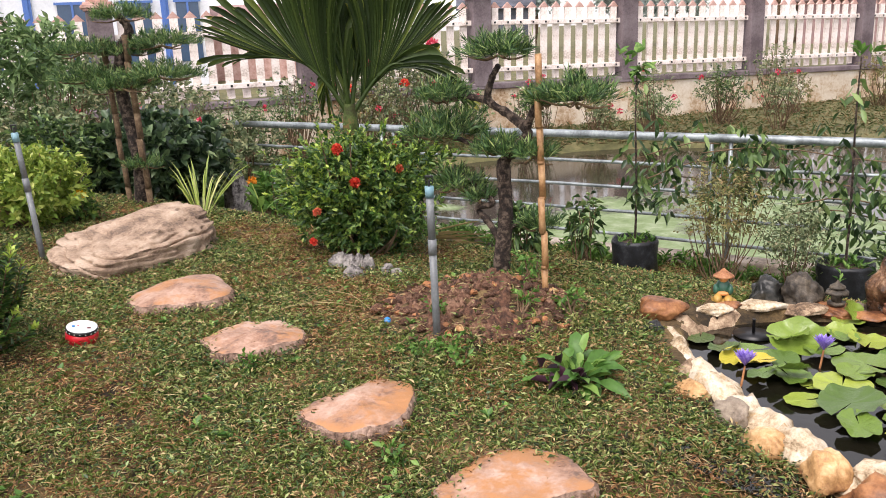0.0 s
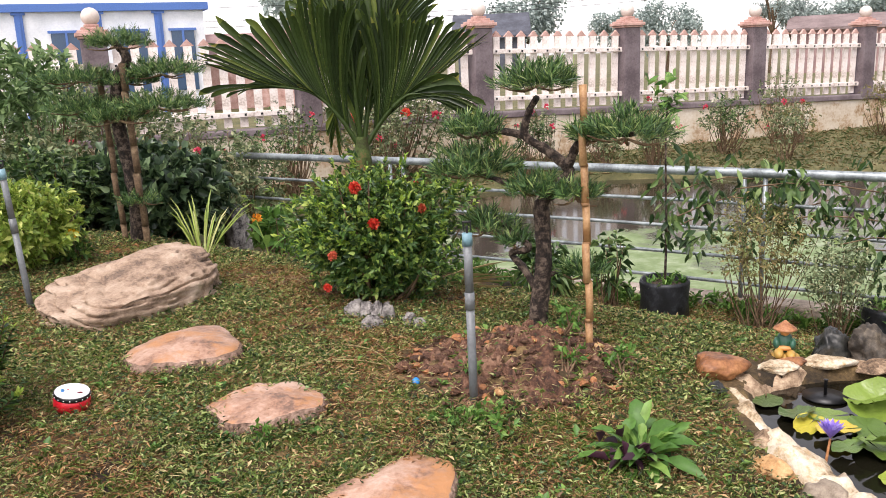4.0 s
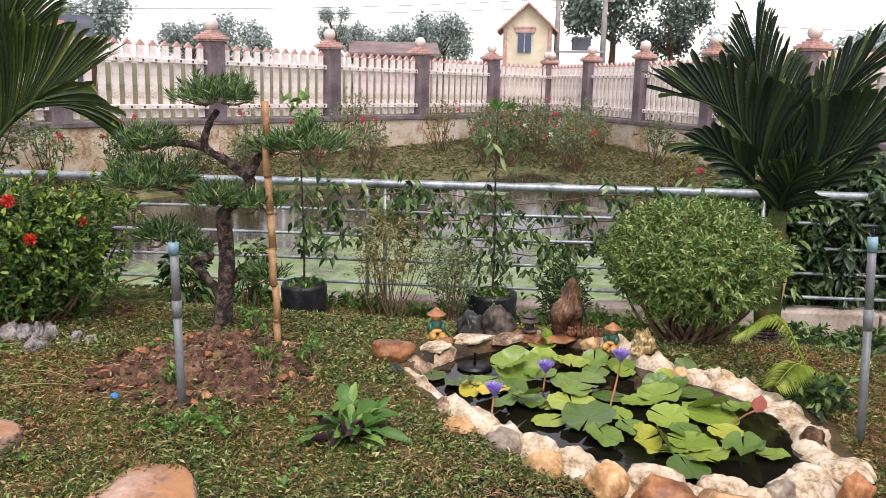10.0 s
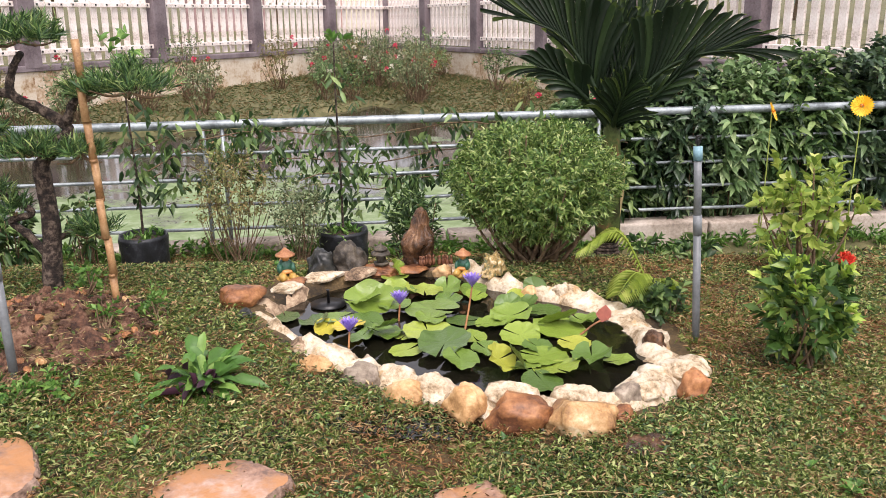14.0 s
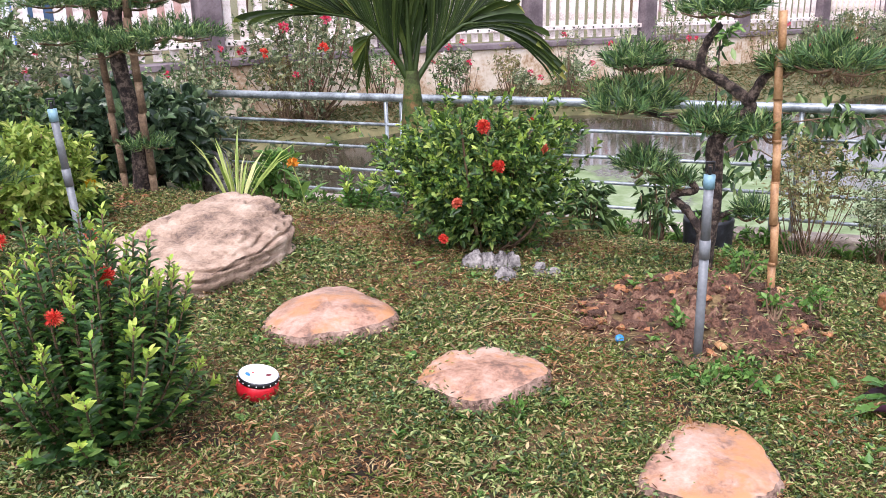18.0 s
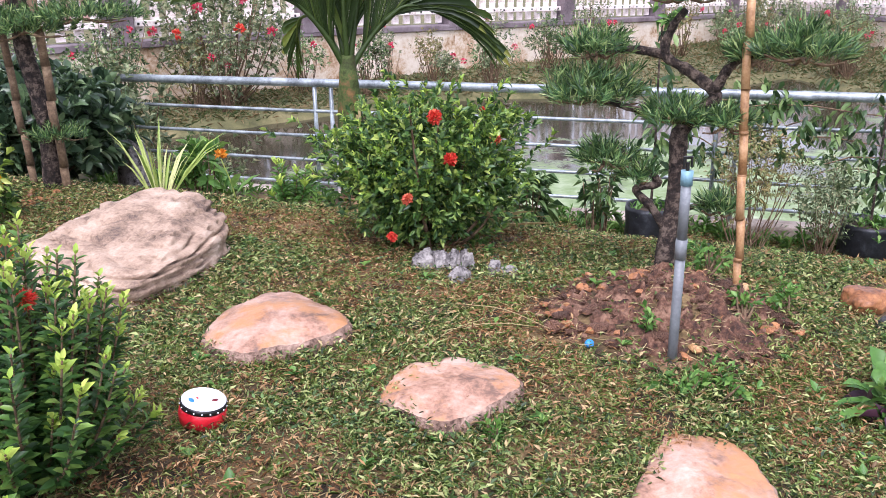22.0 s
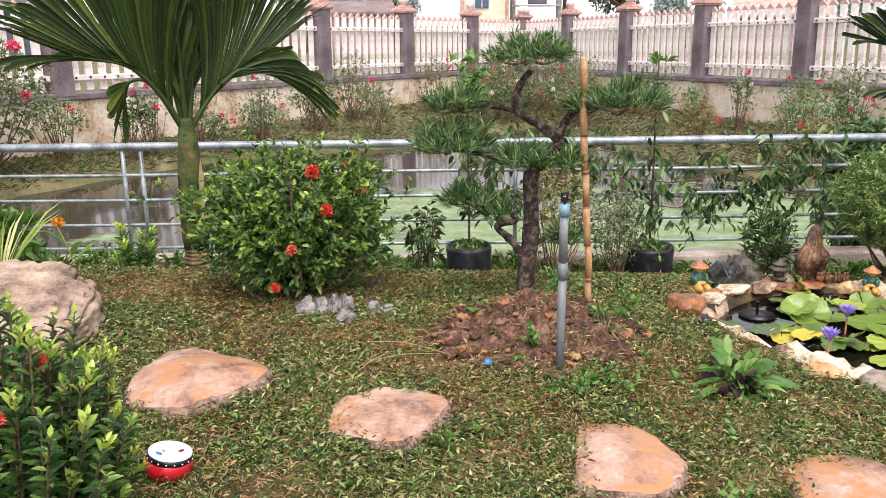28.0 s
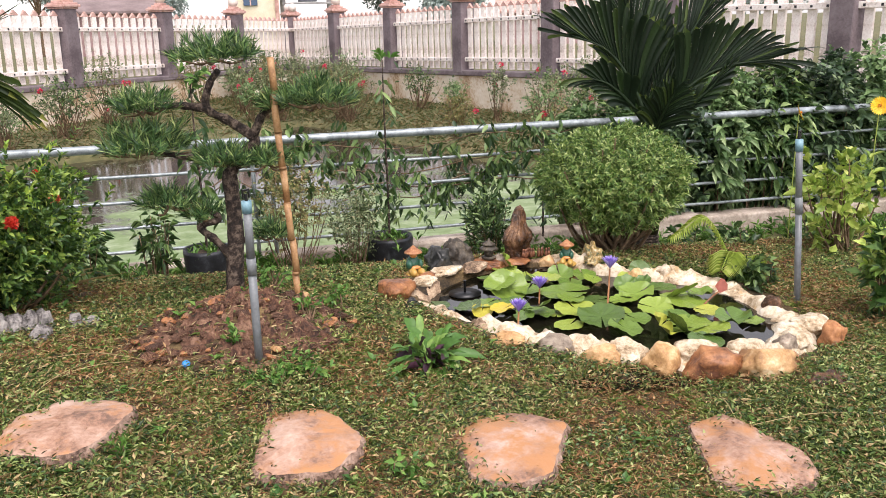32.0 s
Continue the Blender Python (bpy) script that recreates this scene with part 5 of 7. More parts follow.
# lily pads on the water
def pad_mesh(seed, curl):
    n, rings = 34, 5
    v = [(0, 0, 0)]
    for k in range(1, rings + 1):
        for j in range(n + 1):
            a = math.radians(4) + (2 * math.pi - math.radians(8)) * j / n
            r = k / rings
            rr = r * (1 + 0.10 * noise.noise(Vector((math.cos(a) * 3, math.sin(a) * 3, seed))))
            z = curl * r ** 3 * (0.5 + noise.noise(Vector((math.cos(a) * 1.4, math.sin(a) * 1.4, seed + 3)))) + 0.07 * r * noise.noise(Vector((math.cos(a) * 3, math.sin(a) * 3, seed + 7))) + 0.035 * math.cos(a * 11 + seed) * r * r * 0.5
            v.append((rr * math.cos(a), rr * math.sin(a), z))
    m = n + 1
    tri = [(0, 1 + j, 2 + j) for j in range(n)]
    q = [(1 + k * m + j, 1 + (k + 1) * m + j, 1 + (k + 1) * m + j + 1, 1 + k * m + j + 1) for k in range(rings - 1) for j in range(n)]
    me = np_mesh("lily_pad", v, [np.array(tri), np.array(q)], True)
    me.materials.append(M_PADS)
    return me


def mat_pad():
    m, n, l, p = base_mat("lily_pad_skin", 0.3, 0, 0.5)
    info = n.new("ShaderNodeObjectInfo")
    r = ramp(n, [(0.0, G("465c2c")), (0.25, G("5c7634")), (0.6, G("7e923c")), (0.88, G("98a448")), (1.0, G("c4aa3c"))])
    l.new(info.outputs["Random"], r.inputs[0])
    vec = coords(n, l)
    f = noise_tex(n, l, vec, 3.4, 9, 0.75)
    g = ramp(n, [(0.28, (0.50, 0.42, 0.34)), (0.42, (0.85, 0.9, 0.75)), (0.6, (1.0, 1.0, 1.0)), (0.8, (1.25, 1.2, 1.0))])
    l.new(f, g.inputs[0])
    mc = n.new("ShaderNodeMixRGB")
    mc.blend_type = "MULTIPLY"
    mc.inputs[0].default_value = 0.8
    l.new(r.outputs[0], mc.inputs[1])
    l.new(g.outputs[0], mc.inputs[2])
    l.new(mc.outputs[0], p.inputs["Base Color"])
    b = n.new("ShaderNodeBump")
    b.inputs["Strength"].default_value = 0.25
    b.inputs["Distance"].default_value = 0.02
    l.new(noise_tex(n, l, vec, 7, 4), b.inputs["Height"])
    l.new(b.outputs[0], p.inputs["Normal"])
    return m


M_PADS = mat_pad()
PADS = [pad_mesh(3 * k, c) for k, c in enumerate((0.08, 0.2, 0.05, 0.32, 0.12))]
rng = np.random.default_rng(12)
PLACED = ((1.36, 4.27, .10), (1.43, 4.08, .11), (1.55, 4.03, .10), (1.80, 4.08, .15), (1.62, 3.72, .13), (2.23, 4.42, .09), (2.17, 4.05, .12), (2.00, 3.77, .16), (2.32, 4.02, .10), (2.42, 3.90, .10), (1.79, 3.55, .14), (1.73, 3.34, .15), (2.06, 3.57, .10), (2.27, 3.42, .12), (2.55, 3.62, .09),
          (2.45, 3.34, .10), (2.13, 3.21, .11), (2.35, 3.14, .15), (2.50, 3.10, .08), (1.67, 3.15, .11), (2.03, 2.95, .13), (1.95, 2.79, .12), (1.80, 2.74, .10), (2.14, 2.74, .13), (2.27, 2.68, .08), (1.98, 4.32, .12), (1.52, 3.88, .10), (1.90, 3.98, .10), (2.10, 4.24, .09), (1.66, 3.90, .10), (2.20, 3.86, .10), (1.90, 3.66, .09), (1.58, 3.46, .09), (2.38, 3.56, .09), (1.86, 3.18, .09), (2.22, 2.92, .09),
          (1.44, 3.98, .08), (1.86, 4.22, .08), (2.06, 4.10, .08), (1.48, 3.70, .08), (1.70, 3.62, .08), (2.12, 3.42, .09), (1.92, 3.34, .09), (2.46, 3.48, .07), (2.10, 3.06, .08), (1.88, 2.92, .08), (2.34, 3.78, .08))
for k, (x, y, r) in enumerate(PLACED):
    ob = part("lily_pad", PADS[k % 5], M_PADS)
    tip = (6, 14, 5, 22, 9)[k % 5]
    r *= 0.97
    ob.matrix_world = pose(x, y, WATER_Z + 0.010 + 0.009 * (k % 4) + 0.3 * r * math.sin(math.radians(tip)), rng.normal() * tip * 0.6, rng.normal() * tip * 0.6, rng.uniform(0, 360)) @ Matrix.Diagonal((r, r * rng.uniform(0.75, 1), r * 1.2, 1))
    tagged(ob, "round green water lily pad floating on the pond", "lily pad", "lily pads on the pond")
# leaves that stand half out of the water
for k, (x, y, r, tx, ty, rz) in enumerate(((1.76, 2.98, 0.10, 50, 10, 20), (1.83, 2.92, 0.09, 55, -25, 80), (2.36, 3.16, 0.11, 36, 20, 140), (1.60, 3.68, 0.10, 24, -14, 200), (2.64, 3.60, 0.07, 65, 10, 300), (2.25, 4.42, 0.08, 58, 15, 30), (1.78, 4.10, 0.12, 16, -10, 250))):
    ob = part("lily_pad", PADS[(k + 3) % 5], M_PADS)
    ob.matrix_world = pose(x, y, WATER_Z + 0.07, tx, ty, rz) @ Matrix.Diagonal((r, r * 0.8, r * 1.4, 1))
    tagged(ob, "curled water lily leaf standing half out of the pond", "lily pad", "lily pads on the pond")
# red bud leaning from the rim
t = thing("lily_bud", 2.50, 2.98, WATER_Z, "folded pinkish red lily leaf leaning over the pond", "leaf")
v, f = leaf_arrays(np.array([[0.0, 0, 0.06], [0.01, 0.01, 0.06]]), np.array([[0.3, -0.1, 1.0], [0.45, 0.1, 1.0]]), np.array([[-1.0, -0.4, 0.2], [-0.5, -1.0, 0.2]]), 0.10, 0.075, 0.3, True, 0.1)
part("blade", np_mesh("blade", v, f), M_ROSEDULL, t)
tube("stalk", [(-0.12, 0.05, 0.0), (-0.05, 0.02, 0.05), (0.005, 0.005, 0.07)], 0.006, 0.005, M_STONE_RED, t)


def water_lily(x, y, ztop, lean):
    t = thing("water_lily", x, y, WATER_Z, "open lilac water lily flower on a stalk above the pond", "flower", "water lilies")
    h = ztop - WATER_Z - 0.03
    rng = np.random.default_rng(int(x * 100))
    tube("stalk", [(-lean, -lean * 0.5, -0.02), (-lean * 0.4, -lean * 0.2, h * 0.5), (0, 0, h)], 0.006, 0.005, M_STONE_RED, t)
    ch = []
    for ring, (cnt, op, L) in enumerate(((12, 0.8, 0.088), (10, 0.5, 0.084), (8, 0.25, 0.075))):
        a = np.arange(cnt) * 2 * np.pi / cnt + ring * 0.3
        d = np.stack([np.cos(a) * op, np.sin(a) * op, np.ones(cnt)], 1)
        inn = -np.stack([np.cos(a), np.sin(a), -0.3 * np.ones(cnt)], 1)
        p = np.tile([0, 0, h], (cnt, 1))
        ch.append(leaf_arrays(p, d, inn, L, 0.028, 0.2, True, 0.0))
    v, f = join_arrays(ch)
    part("petals", np_mesh("petals", v, f), M_LILAC, t, "lilac petals")
    flower_head("stamens", (0, 0, h + 0.02), 0.016, M_YELLOW, t, 3, 16)


water_lily(1.385, 3.67, 0.0, 0.02)
water_lily(1.83, 3.84, -0.01, 0.02)
water_lily(2.03, 3.47, 0.14, 0.12)

# black fountain disc in the pond
t = thing("pond_fountain", 1.66, 4.30, WATER_Z, "black plastic disc fountain floating in the pond", "fountain")
v, f = lathe([(0.10, 0.004), (0.105, 0.012), (0.02, 0.018)], 24)
part("disc", np_mesh("disc", v, f, True), M_BLACK, t)
v, f = lathe([(0.008, 0.015), (0.008, 0.09), (0.012, 0.095)], 10)
part("nozzle", np_mesh("nozzle", v, f, True), M_BLACK, t)

# rocks behind the pond
for (x, y, sx, sy, sz, m, seed, lab) in ((1.88, 4.74, 0.13, 0.10, 0.135, M_STONE_BLACK, 71, "wet black rock behind the pond"), (2.11, 4.76, 0.16, 0.11, 0.155, M_STONE_DARK, 72, "dark grey pointed rock behind the pond"),
                                         (2.21, 4.56, 0.15, 0.09, 0.045, M_STONE_RED, 73, "flat reddish stones under the pagoda"), (2.36, 4.58, 0.06, 0.05, 0.06, M_STONE_GREY, 75, "small grey stone beside the tall rock"), (1.70, 2.07, 0.12, 0.08, 0.06, M_ROCKTALL, 74, "flat dark stone lying on the lawn")):
    ob = part("rock", rock_mesh("rock", sx, sy, sz, seed, 0.30, 2.1, 4, cuts=5), m)
    ob.matrix_world = pose(x, y, float(land(x, y)) - 0.02, 0, 0, seed * 31)
    tagged(ob, lab, "rock")

# tall rock: narrow foot, broad shoulders, a leaning head
t = thing("viewing_stone", 2.50, 4.50, float(land(2.5, 4.5)), "tall wet brown ornamental rock beside the pond", "rock")
bm = bmesh.new()
bmesh.ops.create_icosphere(bm, subdivisions=5, radius=1)
STONE_H = np.array([0, 0.12, 0.3, 0.48, 0.58, 0.7, 0.84, 0.95, 1.0])
STONE_W = np.array([0.085, 0.098, 0.112, 0.125, 0.112, 0.074, 0.058, 0.036, 0.0])
for q in bm.verts:
    p = q.co.copy()
    h = (p.z + 1) / 2
    w = float(np.interp(h, STONE_H, STONE_W))
    r = math.hypot(p.x, p.y) or 1
    u = Vector((p.x / r, p.y / r, 0))
    facet = min(1.0, 0.86 / max(0.3, max(abs(u.x * math.cos(a) + u.y * math.sin(a)) for a in (0.3, 1.4, 2.3))))
    k = facet + 0.16 * noise.noise(Vector((u.x, u.y, h * 3.2)) * 1.6) + 0.10 * noise.noise(Vector((u.x, u.y, h * 4)) * 3.6) + 0.04 * noise.noise(Vector((u.x, u.y, h * 4)) * 9)
    edge = min(1, r * 1.6) if h < 0.5 else 1
    q.co = Vector((u.x * w * k * edge - 0.015 * math.sin(h * 4), u.y * w * k * edge * 0.85, h * 0.44 - 0.03 + 0.012 * noise.noise(p * 5)))
for fc in bm.faces:
    fc.smooth = True
part("stone", bm, M_ROCKTALL, t)


def figure_mesh(h, seed):
    """A small glazed figure, knees drawn up under a straw hat, moulded as one plain shape."""
    def egg(cx, cy, cz, rx, ry, rz):
        v, f = lathe([(math.sin(a) + 1e-4, -math.cos(a)) for a in np.linspace(0.05, 3.09, 9)], 14)
        return v * np.array([rx, ry, rz]) * h + np.array([cx, cy, cz]) * h, f
    chunks = [(egg(0, 0, 0.10, 0.36, 0.30, 0.12), 0), (egg(-0.12, -0.20, 0.22, 0.11, 0.20, 0.13), 0), (egg(0.14, -0.20, 0.20, 0.11, 0.20, 0.12), 0), (egg(0, 0.05, 0.42, 0.20, 0.17, 0.26), 1), (egg(0.17, -0.05, 0.42, 0.08, 0.15, 0.14), 1),
              (egg(-0.17, -0.05, 0.42, 0.08, 0.15, 0.14), 1), (egg(0, 0.0, 0.72, 0.12, 0.12, 0.13), 3), (egg(0.0, -0.14, 0.34, 0.16, 0.07, 0.06), 3)]
    hat = lathe([(0.27 * h, 0.76 * h), (0.25 * h, 0.79 * h), (0.12 * h, 0.88 * h), (0.02 * h, 0.97 * h)], 14)
    chunks.append((hat, 2))
    sizes = sorted({a.shape[1] for (c, m) in chunks for a in c[1]}, key=lambda q: [a.shape[1] for (c, m) in chunks for a in c[1]].index(q))
    idx_ = [m for q in sizes for (c, m) in chunks for a in c[1] if a.shape[1] == q for _ in range(len(a))]
    v, f = join_arrays([c for c, m in chunks])
    me = np_mesh("figurine", v, f, True, idx_)
    for m in (M_YELLOWFIG, M_GREENFIG, M_TERRACOTTA, M_FLESHFIG):
        me.materials.append(m)
    return me


for (x, y, h, rz, z) in ((1.63, 4.72, 0.23, -20, -0.02), (2.52, 4.10, 0.20, -60, 0.0)):
    ob = part("figurine", figure_mesh(h, 1), M_YELLOWFIG)
    ob.matrix_world = pose(x, y, float(land(x, y)) + z, 0, 0, rz)
    tagged(ob, "small glazed seated garden figurine in a straw hat", "figurine", "pond figurines")
ob = part("figurine", rock_mesh("figurine", 0.13, 0.06, 0.08, 81, 0.5, 2.2, 4), M_SPECKLE)
ob.matrix_world = pose(2.66, 3.98, float(land(2.66, 3.98)) + 0.04, 0, 0, 30)
tagged(ob, "speckled glazed reclining garden ornament on the rim", "figurine", "pond figurines")

t = thing("pagoda_lantern", 2.22, 4.55, float(land(2.22, 4.55)) + 0.045, "tiny stone pagoda lantern on flat stones", "ornament")
for nm, pr in (("base", [(0.05, 0), (0.055, 0.015), (0.04, 0.02)]), ("body", [(0.03, 0.02), (0.034, 0.05), (0.03, 0.07)]), ("roof", [(0.07, 0.068), (0.066, 0.078), (0.03, 0.10)]), ("upper_roof", [(0.05, 0.10), (0.046, 0.108), (0.012, 0.13), (0.004, 0.145)])):
    v, f = lathe(pr, 6)
    part(nm, np_mesh(nm, v, f), M_STONE_DARK, t)

rng = np.random.default_rng(90)
for k in range(12):
    x, y = 2.40 + 0.20 * (k / 11) + rng.normal() * 0.01, 4.39 - 0.05 * (k / 11) + rng.normal() * 0.02
    v, f = lathe([(0.010, 0), (0.013, 0.012), (0.010, 0.042), (0.006, 0.046), (0.009, 0.055), (0.005, 0.065)], 8)
    ob = part("miniature_figure", np_mesh("miniature_figure", v, f, True), M_CLAYDARK)
    ob.matrix_world = pose(x, y, float(land(x, y)) + 0.035, 0, 0, k * 40)
    tagged(ob, "tiny brown clay figure at the foot of the tall rock", "figurine", "row of tiny clay figures")

# ---------------------------------------------------------------- main plants
b1 = bush("ixora_bush", -0.57, 5.92, 0.54, 0.48, 0.03, 0.81, 1800, 7, 0.046, 0.019, M_IXORA, "dense green ixora bush with red flower heads", seed=21, stems=10, tip=M_IXORA_TIP, tips=0.34, point=0.5, lump=0.36, vase=0.46, big=True)
for k, (x, y, z, r, m) in enumerate(((-0.685, 5.45, 0.83, 0.045, M_RED), (-0.59, 5.50, 0.595, 0.045, M_RED), (-0.30, 5.62, 0.66, 0.036, M_ORANGE), (-0.33, 5.75, 0.80, 0.022, M_RED), (-0.84, 5.42, 0.43, 0.036, M_ORANGE), (-0.90, 5.54, 0.20, 0.034, M_RED))):
    flower_head("flower_head", (x + 0.60, y - 5.92, z - gz(-0.6, 5.92)), r * 1.15, m, b1, 30 + k, 120, "red ixora flower head" if m is M_RED else "orange ixora flower head", 0.55, 0.42)

b2 = shoot_bush("ixora_bush", -2.41, 3.90, 0.41, 0.40, 0.86, 150, 0.058, 0.36, M_IXORA_DEEP, M_IXORA_TIP, "young ixora bush with pale upright shoots and red flowers", seed=22)
for k, (x, y, z, r, m) in enumerate(((-2.29, 3.77, 0.70, 0.04, M_RED), (-2.42, 3.62, 0.63, 0.035, M_RED), (-2.62, 3.9, 0.80, 0.035, M_RED), (-2.36, 3.98, 0.78, 0.03, M_ORANGE))):
    flower_head("flower_head", (x + 2.41, y - 3.90, z - gz(-2.41, 3.90)), r * 0.72, m, b2, 40 + k, 90, "spiky red flower head", 0.16, 0.9)

shoot_bush("leafy_weed", -1.19, 7.22, 0.16, 0.14, 0.46, 11, 0.085, 0.36, M_WEED, M_IXORA_TIP, "upright pale green leafy weed by the railing", "weed", seed=26)

bush("round_bush", 3.22, 4.16, 0.66, 0.62, 0.18, 0.96, 2900, 9, 0.040, 0.0115, M_ROUND, "clipped round bush of narrow bright green leaves", seed=23, stems=12, inner=0.25, lump=0.10, vase=0.22, open_=1.1)

# clipped podocarpus by the pond
t = thing("podocarpus_tree", 0.38, 4.88, gz(0.38, 4.88), "clipped podocarpus bonsai tree with leaf pads on a soil mound", "tree")
zb = gz(0.38, 4.88)
tube("trunk", [(-0.03, 0, -0.05), (-0.03, 0.0, 0.12), (0.0, 0, 0.4), (-0.01, 0, 0.72)], 0.056, 0.040, M_BARK, t, wobble=0.06, seed=1, sides=12)
tube("upper_trunk", [(-0.01, 0, 0.70), (0.07, -0.03, 0.80), (0.13, -0.06, 0.88), (0.03, 0.0, 0.98), (-0.08, 0.05, 1.06), (-0.06, 0.04, 1.18), (-0.02, 0.0, 1.26)], 0.036, 0.016, M_BARK, t, wobble=0.08, seed=2, sides=9)
for k, (pts, r) in enumerate(((((-0.08, 0.05, 1.06), (-0.2, 0.14, 1.08), (-0.33, 0.24, 1.06)), 0.02), (((0.12, -0.06, 0.9), (0.2, -0.13, 1.05), (0.4, -0.32, 1.08)), 0.022), (((0.02, 0, 0.8), (-0.16, 0.12, 0.80), (-0.33, 0.24, 0.86)), 0.02),
                              (((-0.03, 0, 0.22), (-0.1, 0.05, 0.34), (-0.16, 0.1, 0.42), (-0.07, 0.04, 0.46), (-0.18, 0.12, 0.56), (-0.24, 0.16, 0.62)), 0.02), (((0, 0, 0.3), (0.1, -0.05, 0.36), (0.16, -0.08, 0.36)), 0.014))):
    tube("branch", pts, r * 1.2, r * 0.6, M_BARK, t, sides=7, wobble=0.08, seed=k)
rng = np.random.default_rng(33)
pads_tree(t, [(-0.03, 0.0, 1.36, 0.21, 0.21, 0.09), (-0.33, 0.24, 1.10, 0.16, 0.16, 0.08), (-0.34, 0.24, 0.90, 0.27, 0.24, 0.11), (0.36, -0.33, 1.12, 0.22, 0.2, 0.11), (0.20, -0.17, 1.08, 0.10, 0.10, 0.06),
              (-0.02, 0.0, 0.80, 0.17, 0.17, 0.07), (0.16, -0.12, 0.78, 0.14, 0.12, 0.05), (-0.28, 0.2, 0.58, 0.17, 0.15, 0.07), (-0.15, 0.1, 0.50, 0.1, 0.1, 0.05), (0.19, -0.08, 0.36, 0.12, 0.1, 0.07)], 0.075, 0.012, rng)

# clipped podocarpus with two stakes behind the boulder
t = thing("podocarpus_tree", -2.78, 7.78, gz(-2.78, 7.78), "tiered podocarpus bonsai tree tied to bamboo stakes", "tree")
tube("trunk", [(0, 0, -0.05), (0.02, 0, 0.5), (-0.05, 0.0, 1.0), (-0.02, 0, 1.4), (0.08, 0, 1.58), (0.0, 0, 1.72)], 0.075, 0.03, M_BARK, t, wobble=0.05, seed=3, sides=10)
rng = np.random.default_rng(34)
pads_tree(t, [(0.02, 0, 1.74, 0.28, 0.26, 0.10), (-0.36, 0, 1.46, 0.34, 0.3, 0.09), (0.36, 0, 1.50, 0.32, 0.28, 0.10), (-0.30, 0, 1.22, 0.38, 0.32, 0.10), (0.34, -0.1, 1.22, 0.40, 0.32, 0.10), (0.0, -0.15, 1.14, 0.34, 0.28, 0.09), (0.0, 0.1, 1.42, 0.3, 0.26, 0.07), (0.1, -0.1, 0.42, 0.2, 0.16, 0.06)], 0.064, 0.011, rng, dens=0.8)
bamboo("bamboo_stake", (-2.68, 7.70, gz(-2.68, 7.7) - 0.05), (-2.72, 7.70, 1.62), 0.03, "brown wooden stake supporting the tiered tree", mat=M_TWIG)
bamboo("bamboo_stake", (-2.90, 7.80, gz(-2.9, 7.8) - 0.05), (-2.98, 7.85, 1.60), 0.026, "brown wooden stake supporting the tiered tree", mat=M_TWIG)

# loose podocarpus at the edge of the lawn
PX, PY = -3.67, 5.49
t = thing("podocarpus_tree", PX, PY, gz(PX, PY), "wired podocarpus bonsai tree with open needle-leaved branches", "tree")
tube("trunk", [(0.05, 0, -0.05), (0.02, 0, 0.15), (0.0, 0, 0.45), (-0.02, 0, 0.75), (0.04, 0, 0.9), (0.10, 0.03, 1.02)], 0.06, 0.028, M_BARK, t, wobble=0.06, seed=5, sides=10)
tube("bare_trunk", [(0.04, -0.02, 0.2), (0.07, -0.03, 0.62), (0.04, -0.03, 0.92)], 0.04, 0.03, M_TWIG, t, "stripped brown upper trunk", 9, 6, 0.05, 6)
LP = [(0.13, 0.06, 1.07, 0.27, 0.22, 0.09), (-0.19, -0.1, 0.90, 0.19, 0.17, 0.07), (0.28, 0.13, 0.78, 0.15, 0.13, 0.07), (0.43, 0.18, 0.56, 0.19, 0.16, 0.08), (0.10, -0.16, 0.47, 0.32, 0.24, 0.11), (0.24, -0.04, 0.36, 0.19, 0.16, 0.09),
      (-0.24, -0.11, 0.74, 0.15, 0.14, 0.06), (-0.18, -0.12, 0.58, 0.17, 0.15, 0.07), (-0.34, -0.18, 0.28, 0.18, 0.16, 0.06), (-0.15, -0.2, 0.06, 0.20, 0.18, 0.05), (0.10, -0.15, 0.04, 0.16, 0.14, 0.05)]
for k, (x, y, z, rx, ry, rz) in enumerate(LP):
    tube("branch", [(-0.02, 0, max(0.1, z - 0.12)), (x * 0.5, y * 0.5, z - 0.10), (x, y, z - rz * 0.6), (x * 1.25, y * 1.2, z - rz * 0.4)], 0.018, 0.007, M_TWIG, t, sides=6, wobble=0.15, seed=k)
rng = np.random.default_rng(35)
pads_tree(t, [(x, y, z, rx * 0.98, ry * 0.98, rz * 1.2) for x, y, z, rx, ry, rz in LP], 0.095, 0.015, rng, dens=0.8)

bush("dark_shrub", -3.1, 9.2, 0.8, 0.6, 0.0, 1.05, 640, 6, 0.12, 0.06, M_DARK, "dark broad-leaved shrub behind the staked tree", seed=24, stems=6, big=True)
bush("yellow_green_bush", -3.35, 6.85, 0.46, 0.42, 0.0, 0.68, 560, 7, 0.068, 0.03, M_YELLOWBUSH, "bright yellow-green leafy bush at the lawn edge", seed=25, stems=6)
flower_head("flower_head", (0.06, -0.12, 0.27), 0.05, M_YELLOW, bush("low_yellow_plant", -3.0, 6.95, 0.12, 0.12, 0.0, 0.25, 30, 6, 0.07, 0.03, M_IXORA, "small plant with a yellow flower", "plant", seed=26, stems=2), 9, 30)

